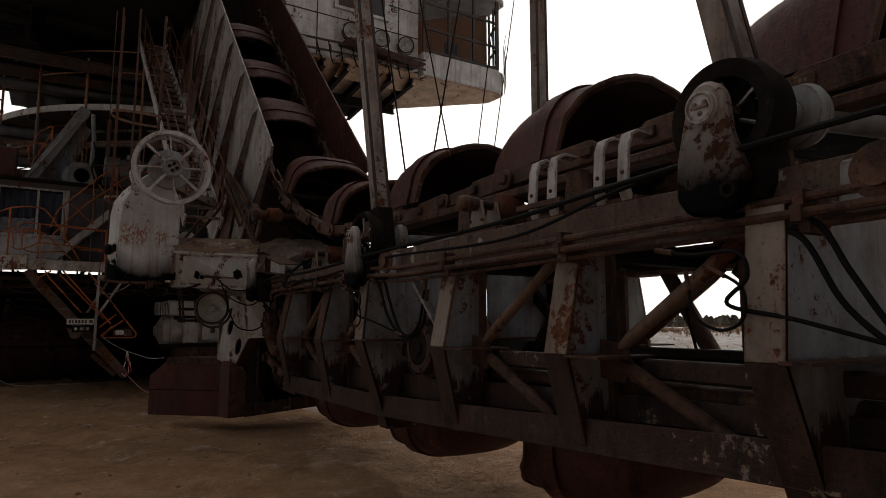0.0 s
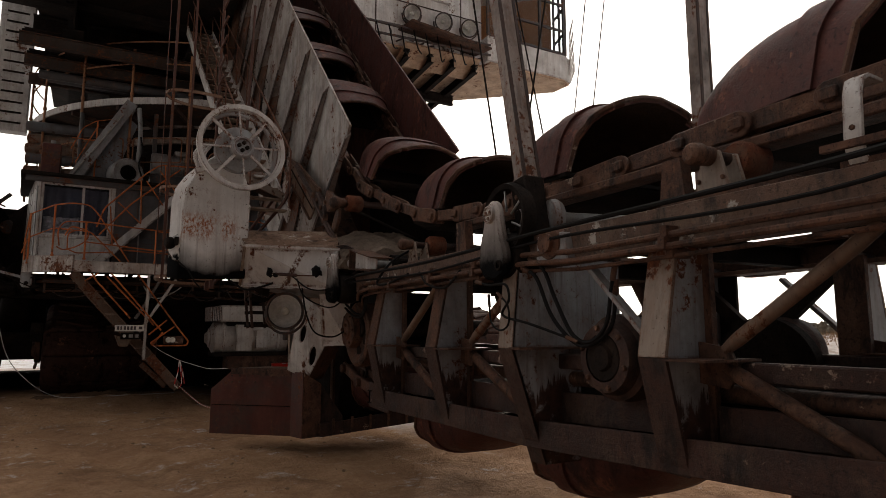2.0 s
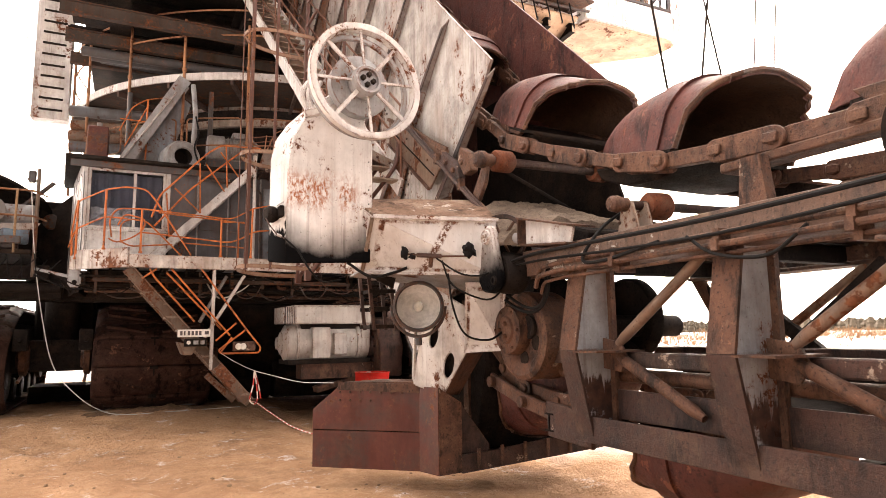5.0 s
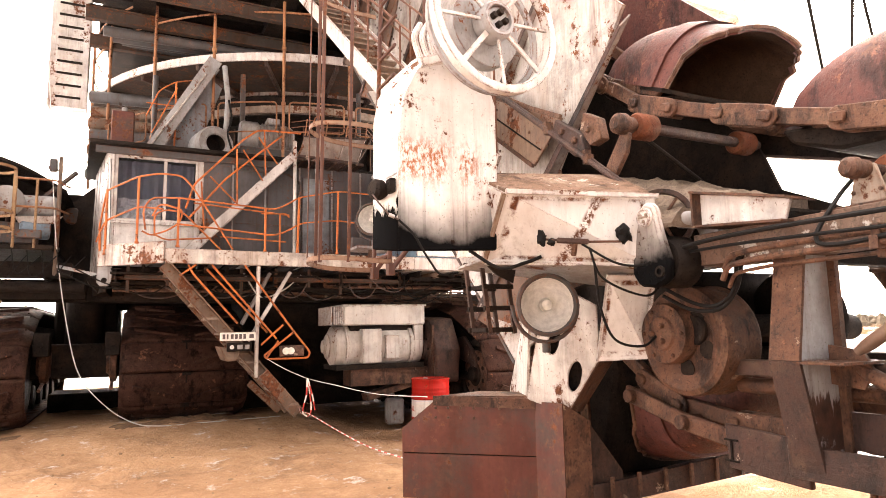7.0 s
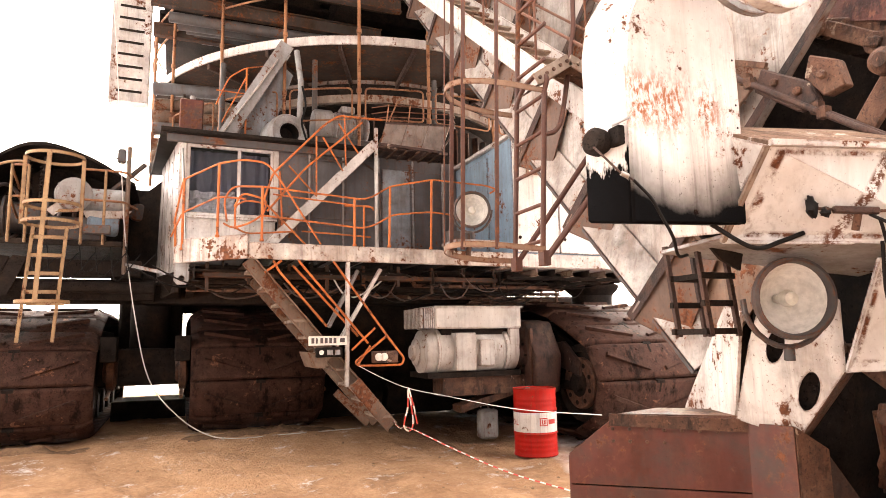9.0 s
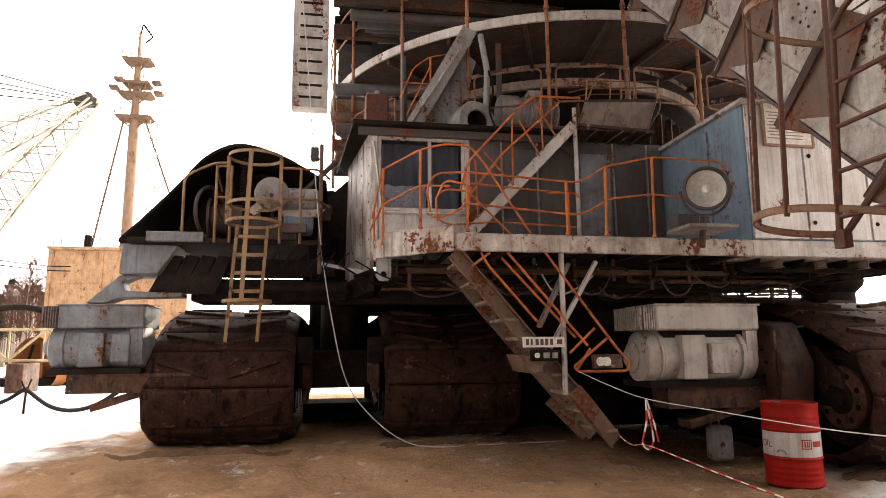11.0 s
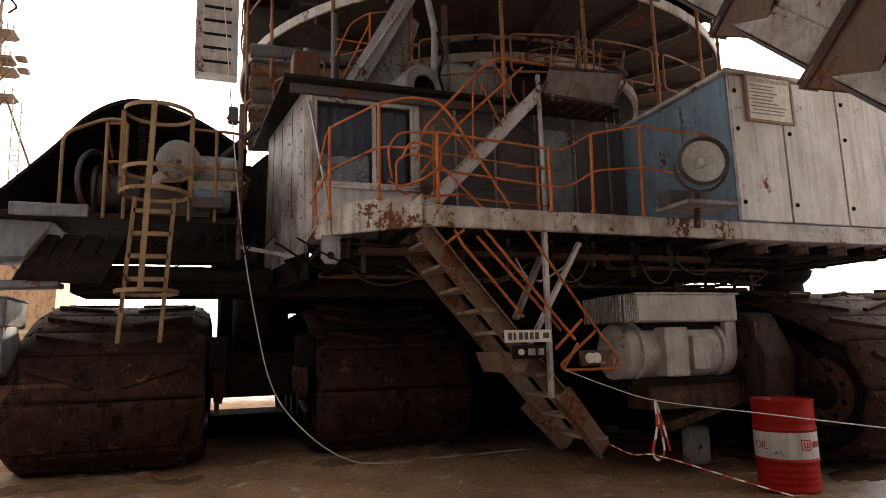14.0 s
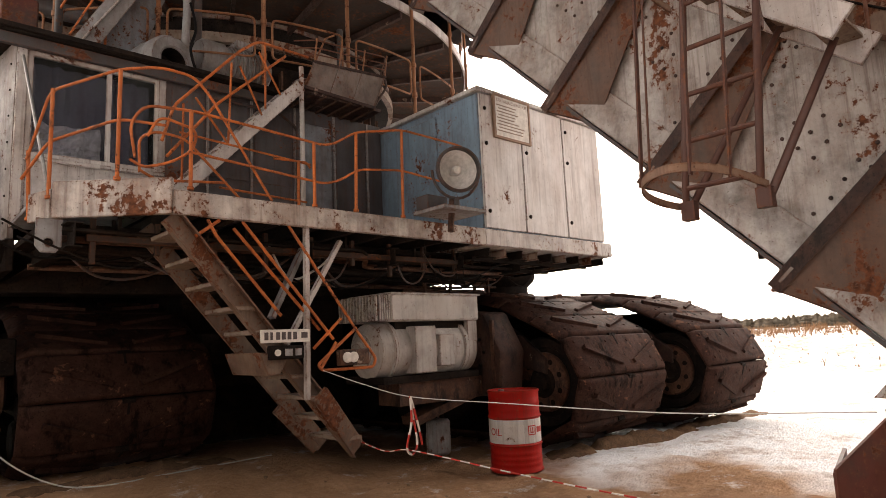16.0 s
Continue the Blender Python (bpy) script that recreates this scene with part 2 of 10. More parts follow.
WOODS = steel("far_wood_foliage", (0.05, 0.045, 0.035), (0.11, 0.085, 0.06), 0.95, 0, 0.2, 0.1)
CURTAIN = plain("grey_plastic_sheet", (0.11, 0.108, 0.135), 0.25)
INKRED = plain("red_print", (0.45, 0.04, 0.03), 0.5)
BROWNORANGE = paint("rusty_orange_paint", (0.36, 0.17, 0.085), 0.5, 0.3, 0.45)
STRINGER = paint("worn_brown_stair_paint", (0.20, 0.15, 0.115), 0.66, 0.6, 0.55)
# Rusty brown for fin faces, dark enough to carry their shade.
FINSHADE = paint("rusty_shaded_fin_paint", (0.135, 0.088, 0.066), 0.6, 0.7, 0.6)
BRACEPAINT = paint("rusted_pale_brown_paint", (0.24, 0.165, 0.12), 0.72, 0.75, 0.55)
DRUMRED = steel("red_oxide_drum", (0.055, 0.018, 0.011), (0.20, 0.066, 0.032), 0.75, 0, 8, 0.7, (0.15, 0.09, 0.06))
HOOPTAN = paint("tan_hoop_paint", (0.25, 0.155, 0.105), 0.45, 0.4, 0.4)
STAIRPAINT = paint("worn_brown_white_paint", (0.34, 0.28, 0.23), 0.55, 0.55, 0.5)
REFLECT = plain("dusty_reflector", (0.86, 0.85, 0.83), 0.35, 0.35)
BULB = plain("milky_bulb_glass", (0.75, 0.74, 0.68), 0.3)
POSTWOOD = paint("flaking_white_on_grey_timber", (0.42, 0.37, 0.34), 0.75, 0.9, 0.8)
MUDRUST = steel("muddy_rust", (0.015, 0.009, 0.008), (0.075, 0.034, 0.024), 0.64, 0, 6, 0.9, (0.10, 0.06, 0.04), (0.28, 0.21, 0.165), 0.76, gloss=0.34)
RIDGE = steel("damp_turned_sand", (0.06, 0.035, 0.022), (0.24, 0.145, 0.085), 0.95, 0, 11, 1.0)
FILM = plain("crumpled_clear_film", (0.42, 0.40, 0.42), 0.3)
CLOD = steel("sand_clod", (0.18, 0.11, 0.065), (0.33, 0.22, 0.14), 0.95, 0, 9, 0.6)
CHORD = steel("worn_chord_steel", (0.05, 0.026, 0.018), (0.16, 0.09, 0.06), 0.62, 0, 6, 0.8, (0.20, 0.14, 0.10), (0.40, 0.36, 0.32), 0.70, gloss=0.38)
SANDYRUST = steel("sandy_rust_sheet", (0.10, 0.055, 0.035), (0.22, 0.14, 0.10), 0.9, 0, 5, 0.8, (0.33, 0.26, 0.21), (0.40, 0.35, 0.31), 0.68)
SANDCRUST = steel("sand_crust", (0.085, 0.06, 0.045), (0.24, 0.185, 0.145), 0.95, 0, 9, 1.0)


def sooty(name, colour, z_lo, z_hi, wear=0.25, stains=True, bow=0.0, ragged=0.0):
    """White enamel blackened by grease and soot at its foot, with rust blooms half way up."""
    m = paint(name, colour, wear, 0.35, 0.22)
    nt = m.node_tree
    bs = [n for n in nt.nodes if n.type == "BSDF_PRINCIPLED"][0]
    src = bs.inputs["Base Color"].links[0].from_socket
    p = where(nt)
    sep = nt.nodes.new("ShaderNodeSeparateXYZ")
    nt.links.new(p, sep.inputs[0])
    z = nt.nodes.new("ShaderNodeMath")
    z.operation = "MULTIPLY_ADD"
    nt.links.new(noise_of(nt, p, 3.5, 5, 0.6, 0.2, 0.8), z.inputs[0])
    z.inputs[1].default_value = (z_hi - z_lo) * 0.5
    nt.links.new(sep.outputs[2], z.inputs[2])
    if bow:
        # the soot climbs higher at both edges of the sheet
        off = nt.nodes.new("ShaderNodeMath")
        off.operation = "SUBTRACT"
        nt.links.new(sep.outputs[0], off.inputs[0])
        off.inputs[1].default_value = 1.58
        sq = nt.nodes.new("ShaderNodeMath")
        sq.operation = "MULTIPLY"
        nt.links.new(off.outputs[0], sq.inputs[0])
        nt.links.new(off.outputs[0], sq.inputs[1])
        low = nt.nodes.new("ShaderNodeMath")
        low.operation = "MULTIPLY_ADD"
        nt.links.new(sq.outputs[0], low.inputs[0])
        low.inputs[1].default_value = -bow
        nt.links.new(z.outputs[0], low.inputs[2])
        z = low
    if ragged:
        # grease has run down in tongues
        run = nt.nodes.new("ShaderNodeMath")
        run.operation = "MULTIPLY_ADD"
        nt.links.new(noise_of(nt, where(nt, (4, 4, 1.2)), 3.0, 5, 0.6, 0.36, 0.62), run.inputs[0])
        run.inputs[1].default_value = -ragged
        nt.links.new(z.outputs[0], run.inputs[2])
        z = run
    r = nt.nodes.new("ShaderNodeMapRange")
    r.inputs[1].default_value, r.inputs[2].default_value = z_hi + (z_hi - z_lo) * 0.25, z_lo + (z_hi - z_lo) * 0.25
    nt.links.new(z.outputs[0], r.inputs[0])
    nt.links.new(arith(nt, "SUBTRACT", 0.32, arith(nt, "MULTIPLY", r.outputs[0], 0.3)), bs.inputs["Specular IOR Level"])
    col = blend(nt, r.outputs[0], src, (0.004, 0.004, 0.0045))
    if stains:
        band = nt.nodes.new("ShaderNodeMapRange")
        band.interpolation_type = "SMOOTHSTEP"
        band.inputs[1].default_value, band.inputs[2].default_value = 0.22, 0.05
        d = nt.nodes.new("ShaderNodeMath")
        d.operation = "SUBTRACT"
        nt.links.new(sep.outputs[2], d.inputs[0])
        d.inputs[1].default_value = 2.66
        ab = nt.nodes.new("ShaderNodeMath")
        ab.operation = "ABSOLUTE"
        nt.links.new(d.outputs[0], ab.inputs[0])
        nt.links.new(ab.outputs[0], band.inputs[0])
        runs = noise_of(nt, where(nt, (1, 1, 0.45)), 38, 8, 0.78, 0.45, 0.55)
        blot = arith(nt, "MULTIPLY", noise_of(nt, where(nt, (1, 1, 0.6)), 6.0, 4, 0.6, 0.42, 0.56), ramp_of(nt, sep.outputs[0], 1.84, 1.70))
        mask = arith(nt, "MULTIPLY", arith(nt, "MULTIPLY", band.outputs[0], runs), blot)
        col = blend(nt, mask, col, (0.30, 0.10, 0.035))
    nt.links.new(col, bs.inputs["Base Color"])
    return m


def rusted_foot(m, z_top):
    """Rust creeping up a painted plate from its lower edge in uneven tongues."""
    nt = m.node_tree
    bs = [n for n in nt.nodes if n.type == "BSDF_PRINCIPLED"][0]
    src = bs.inputs["Base Color"].links[0].from_socket
    p = where(nt)
    sep = nt.nodes.new("ShaderNodeSeparateXYZ")
    nt.links.new(p, sep.inputs[0])
    z = nt.nodes.new("ShaderNodeMath")
    z.operation = "MULTIPLY_ADD"
    nt.links.new(noise_of(nt, where(nt, (9, 9, 0.8)), 1.5, 7, 0.7, 0.2, 0.8), z.inputs[0])
    z.inputs[1].default_value = -0.42
    nt.links.new(sep.outputs[2], z.inputs[2])
    mask = arith(nt, "MULTIPLY", ramp_of(nt, z.outputs[0], z_top - 0.2, z_top - 0.23), noise_of(nt, p, 9, 6, 0.7, 0.34, 0.44))
    rust = blend(nt, noise_of(nt, p, 14, 6), (0.022, 0.012, 0.009), (0.075, 0.034, 0.023))
    nt.links.new(blend(nt, mask, src, rust), bs.inputs["Base Color"])


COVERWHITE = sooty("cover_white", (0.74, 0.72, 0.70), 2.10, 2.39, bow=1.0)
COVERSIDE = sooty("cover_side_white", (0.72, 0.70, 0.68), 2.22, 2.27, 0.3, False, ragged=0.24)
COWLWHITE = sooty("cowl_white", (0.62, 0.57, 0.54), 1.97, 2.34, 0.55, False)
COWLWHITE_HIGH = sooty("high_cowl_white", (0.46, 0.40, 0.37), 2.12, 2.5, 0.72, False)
BACKGREY = paint("dull_grey_blue_panel", (0.105, 0.108, 0.116), 0.36, 0.4, 0.45)
MOTORGREY = paint("light_grey_enamel", (0.58, 0.56, 0.53), 0.24, 0.2, 0.3)
# Stained white, lowered to carry the overhang's shade on the side wall.
CABSIDE = paint("stained_shaded_cab_side", (0.50, 0.475, 0.455), 0.45, 0.6, 0.75)
BACKWALK = paint("stained_walkway_grey", (0.27, 0.235, 0.215), 0.5, 0.65, 0.65)
FASCIA = paint("chipped_fascia_white", (0.64, 0.60, 0.56), 0.58, 0.7, 0.6)
# Stained grey, darkened so the colour carries the shade under ring and deck.
RINGGREY = paint("stained_shade_grey_sheet", (0.062, 0.053, 0.047), 0.42, 0.5, 0.6, 0.9, gloss=0.03)
# Chipped white tinted ochre to carry warm light bounced under the cab.
BELLY = paint("ochre_bounce_tinted_white", (0.62, 0.43, 0.29), 0.46, 0.2, 0.4)
BEAMWHITE = paint("beam_white", (0.70, 0.70, 0.70), 0.14, 0.12, 0.13)


def scraped(m, point, across, half):
    """A band of rusty scrape marks through a point of a painted face."""
    nt = m.node_tree
    bs = [n for n in nt.nodes if n.type == "BSDF_PRINCIPLED"][0]
    src = bs.inputs["Base Color"].links[0].from_socket
    p = where(nt)
    d = nt.nodes.new("ShaderNodeVectorMath")
    d.operation = "DOT_PRODUCT"
    nt.links.new(p, d.inputs[0])
    d.inputs[1].default_value = across
    off = nt.nodes.new("ShaderNodeMath")
    off.operation = "SUBTRACT"
    nt.links.new(d.outputs["Value"], off.inputs[0])
    off.inputs[1].default_value = sum(a * b for a, b in zip(point, across))
    ab = nt.nodes.new("ShaderNodeMath")
    ab.operation = "ABSOLUTE"
    nt.links.new(off.outputs[0], ab.inputs[0])
    mask = arith(nt, "MULTIPLY", ramp_of(nt, ab.outputs[0], half, half * 0.5), noise_of(nt, p, 34, 7, 0.75, 0.45, 0.53))
    nt.links.new(blend(nt, mask, src, (0.12, 0.05, 0.028)), bs.inputs["Base Color"])


scraped(BEAMWHITE, (2.36, -5.68, 2.25), (0.86, -0.23, -0.46), 0.04)
PANELBLUE = paint("pale_blue_grey_panel", (0.38, 0.41, 0.445), 0.50, 0.7, 0.55, gloss=0.4)
rusted_foot(PANELBLUE, 1.16)
CHUTEWHITE = paint("stained_chute_white", (0.49, 0.465, 0.44), 0.38, 0.6, 0.62)
FINWHITE = paint("rusty_fin_white", (0.30, 0.28, 0.265), 0.5, 0.7, 0.7, edges=1.6)
# Dark brown that carries the shade inside the scoops.
LININGDARK = steel("dark_brown_lining", (0.022, 0.013, 0.009), (0.085, 0.048, 0.030), 0.95, 0, 9, 1.0)
CABWHITE = paint("weathered_cab_white", (0.80, 0.78, 0.76), 0.34, 0.5, 0.3)
BRACKETWHITE = paint("rust_blotched_white", (0.68, 0.66, 0.63), 0.60, 0.6, 0.4)
# Brown raised to orange, with the warm light in the bay painted in.
BAYORANGE = plain("warm_lit_bay_wall", (0.46, 0.22, 0.10), 0.5)
BRICK = paint("rust_stained_cream_plate", (0.60, 0.38, 0.22), 0.44, 0.35, 0.35)
MASTPAINT = paint("faded_mast_paint", (0.36, 0.24, 0.16), 0.5, 0.3, 0.3)
MASTRUST = steel("rusty_mast_gear", (0.08, 0.05, 0.035), (0.22, 0.15, 0.10), 0.85, 0, 2, 0.4)
LACING = steel("dark_boom_lacing", (0.10, 0.075, 0.055), (0.26, 0.22, 0.18), 0.8, 0, 1.5, 0.2)


def glass_mat(name, tint=(0.8, 0.84, 0.88), rough=0.03, ior=1.2):
    m, nt, bs = node_kit(name)
    bs.inputs["Base Color"].default_value = (*tint, 1)
    bs.inputs["Roughness"].default_value = rough
    bs.inputs["Transmission Weight"].default_value = 1.0
    bs.inputs["IOR"].default_value = ior
    return m


GLASS = glass_mat("dusty_glass")
LENS = glass_mat("lamp_glass", (0.97, 0.97, 0.96), 0.05, 1.04)


# ---- mesh kit ----
V = Vector


class Mesh:
    """Vertices and faces gathered for one mesh."""

    def __init__(self):
        self.v, self.f = [], []

    def add(self, verts, faces):
        k = len(self.v)
        self.v += [tuple(p) for p in verts]
        self.f += [tuple(i + k for i in f) for f in faces]
        return self

    def box(self, x0, x1, y0, y1, z0, z1):
        v = [(x, y, z) for z in (z0, z1) for y in (y0, y1) for x in (x0, x1)]
        return self.add(v, [(0, 2, 3, 1), (4, 5, 7, 6), (0, 1, 5, 4), (2, 6, 7, 3), (0, 4, 6, 2), (1, 3, 7, 5)])

    def beam(self, p, q, w, h, up=(0, 0, 1)):
        """A bar from p to q, w wide and h high."""
        p, q = Vector(p), Vector(q)
        d = (q - p).normalized()
        s = d.cross(Vector(up))
        if s.length < 1e-4:
            s = d.cross(Vector((1, 0, 0)))
        s.normalize()
        u = s.cross(d)
        v = [a + s * (w / 2 * i) + u * (h / 2 * j) for a in (p, q) for i, j in ((-1, -1), (1, -1), (1, 1), (-1, 1))]
        return self.add(v, [(0, 1, 2, 3), (7, 6, 5, 4), (0, 4, 5, 1), (1, 5, 6, 2), (2, 6, 7, 3), (3, 7, 4, 0)])

    def profile(self, p, q, w, h, t=0.012, up=(0, 0, 1)):
        """A rolled I section from p to q."""
        a, b, c, e = w / 2, h / 2, t / 2, h / 2 - t
        return self.sweep([p, q], [(-a, -b), (a, -b), (a, -e), (c, -e), (c, e), (a, e), (a, b), (-a, b), (-a, e), (-c, e), (-c, -e), (-a, -e)], up)

    def sweep(self, pts, section, up=(0, 0, 1), closed=False):
        """A section (sideways, upwards) carried along a line of points."""
        pts = [Vector(p) for p in pts]
        n, k = len(pts), len(section)
        v = []
        for i, p in enumerate(pts):
            a, b = (pts[i - 1], pts[(i + 1) % n]) if closed else (pts[max(i - 1, 0)], pts[min(i + 1, n - 1)])
            d = (b - a).normalized()
            s = d.cross(Vector(up))
            s = s.normalized() if s.length > 1e-4 else d.orthogonal().normalized()
            u = s.cross(d)
            v += [p + s * x + u * y for x, y in section]
        last = n if closed else n - 1
        f = [(i * k + j, i * k + (j + 1) % k, ((i + 1) % n) * k + (j + 1) % k, ((i + 1) % n) * k + j) for i in range(last) for j in range(k)]
        if not closed:
            f += [tuple(range(k))[::-1], tuple((n - 1) * k + j for j in range(k))]
        return self.add(v, f)

    def strap(self, pts, w, h, closed=False):
        return self.sweep(pts, [(-w / 2, -h / 2), (w / 2, -h / 2), (w / 2, h / 2), (-w / 2, h / 2)], closed=closed)

    def prism(self, pts, axis, a, b):
        """A polygon (two coordinates, in the order of the axes left) pushed from a to b along axis."""
        def at(p, w):
            return {"x": (w, p[0], p[1]), "y": (p[0], w, p[1]), "z": (p[0], p[1], w)}[axis]
        n = len(pts)
        v = [at(p, a) for p in pts] + [at(p, b) for p in pts]
        f = [tuple(range(n))[::-1], tuple(range(n, 2 * n))] + [(i, (i + 1) % n, n + (i + 1) % n, n + i) for i in range(n)]
        return self.add(v, f)

    def tube(self, pts, r, seg=8, caps=True):
        pts = [Vector(p) for p in pts]
        n = len(pts)
        tang = [(pts[min(i + 1, n - 1)] - pts[max(i - 1, 0)]).normalized() for i in range(n)]
        side = tang[0].orthogonal().normalized()
        v = []
        for i, (p, t) in enumerate(zip(pts, tang)):
            side = (side - t * side.dot(t)).normalized()
            other = t.cross(side)
            rr = r[i] if isinstance(r, (list, tuple)) else r
            v += [p + (side * math.cos(2 * math.pi * k / seg) + other * math.sin(2 * math.pi * k / seg)) * rr for k in range(seg)]
        f = [(i * seg + k, i * seg + (k + 1) % seg, (i + 1) * seg + (k + 1) % seg, (i + 1) * seg + k) for i in range(n - 1) for k in range(seg)]
        if caps:
            f += [tuple(range(seg))[::-1], tuple((n - 1) * seg + k for k in range(seg))]
        return self.add(v, f)

    def lathe(self, profile, origin, axis, seg=24):
        """A profile of (radius, height along the axis) turned round the axis."""
        o, a = Vector(origin), Vector(axis).normalized()
        s = a.orthogonal().normalized()
        u = a.cross(s)
        n = len(profile)
        v = [o + a * h + (s * math.cos(2 * math.pi * k / seg) + u * math.sin(2 * math.pi * k / seg)) * max(r, 1e-4) for r, h in profile for k in range(seg)]
        f = [(i * seg + k, i * seg + (k + 1) % seg, (i + 1) * seg + (k + 1) % seg, (i + 1) * seg + k) for i in range(n - 1) for k in range(seg)]
        return self.add(v, f)

    def cyl(self, p, q, r, seg=16):
        p, q = Vector(p), Vector(q)
        L = (q - p).length
        b = min(0.12 * r, 0.1 * L)
        return self.lathe([(0, 0), (r - b, 0), (r, b), (r, L - b), (r - b, L), (0, L)], p, q - p, seg)

    def ring(self, c, axis, R, r, seg=36, sides=8):
        prof = [(R + r * math.cos(2 * math.pi * k / sides), r * math.sin(2 * math.pi * k / sides)) for k in range(sides + 1)]
        return self.lathe(prof, c, axis, seg)

    def plate(self, pts, thick):
        """A flat polygon in space with a thickness."""
        pts = [Vector(p) for p in pts]
        nrm = (pts[1] - pts[0]).cross(pts[2] - pts[0]).normalized() * (thick / 2)
        n = len(pts)
        v = [p - nrm for p in pts] + [p + nrm for p in pts]
        return self.add(v, [tuple(range(n))[::-1], tuple(range(n, 2 * n))] + [(i, (i + 1) % n, n + (i + 1) % n, n + i) for i in range(n)])

    def bolt(self, p, axis, r=0.018, h=0.014):
        p, a = Vector(p), Vector(axis).normalized()
        return self.lathe([(r, 0), (r, h * 0.7), (r * 0.7, h), (0, h)], p, a, 6)


def curve(pts, r=0.06, n=4):
    """A polyline with its corners rounded."""
    pts = [Vector(p) for p in pts]
    out = [pts[0]]
    for a, b, c in zip(pts, pts[1:], pts[2:]):
        k = min(r, (a - b).length * 0.45, (c - b).length * 0.45)
        p, q = b + (a - b).normalized() * k, b + (c - b).normalized() * k
        for i in range(n + 1):
            t = i / n
            out.append(p * (1 - t) ** 2 + b * 2 * t * (1 - t) + q * t ** 2)
    return out + [pts[-1]]


def spline(pts, n=8):
    """A smooth line through the points."""
    pts = [Vector(p) for p in pts]
    ext = [pts[0] * 2 - pts[1], *pts, pts[-1] * 2 - pts[-2]]
    out = []
    for a, b, c, d in zip(ext, ext[1:], ext[2:], ext[3:]):
        for i in range(n):
            t = i / n
            out.append(0.5 * (2 * b + (c - a) * t + (2 * a - 5 * b + 4 * c - d) * t * t + (3 * b - a - 3 * c + d) * t ** 3))
    return out + [pts[-1]]


def part(name, mesh, material, parent=None, label="", bevel=0.0, smooth=True):
    me = bpy.data.meshes.new(name)
    me.from_pydata(mesh.v, [], mesh.f)
    bm = bmesh.new()
    bm.from_mesh(me)
    bmesh.ops.recalc_face_normals(bm, faces=bm.faces)
    if bevel:
        bmesh.ops.bevel(bm, geom=[e for e in bm.edges if e.is_manifold and e.calc_face_angle(0) > 0.6], offset=bevel, segments=1, affect="EDGES")
    bm.to_mesh(me)
    bm.free()
    if smooth:
        me.shade_smooth()
        me.set_sharp_from_angle(angle=radians(38))
    me.materials.append(material)
    ob = new(name, me)
    if parent:
        ob.parent = parent
        if not parent.parent and parent.type == "EMPTY":
            ob.matrix_parent_inverse = Matrix.Translation(-parent.location)
    return tagged(ob, label)


def thing(name, label, category, group="", at=None, kind=""):
    e = new(name)
    if at:
        e.location = at
    e.empty_display_size = 0.2
    return tagged(e, label, category, group, kind)


def setting(ob, label, category):
    return tagged(ob, label, category, "", "structure")


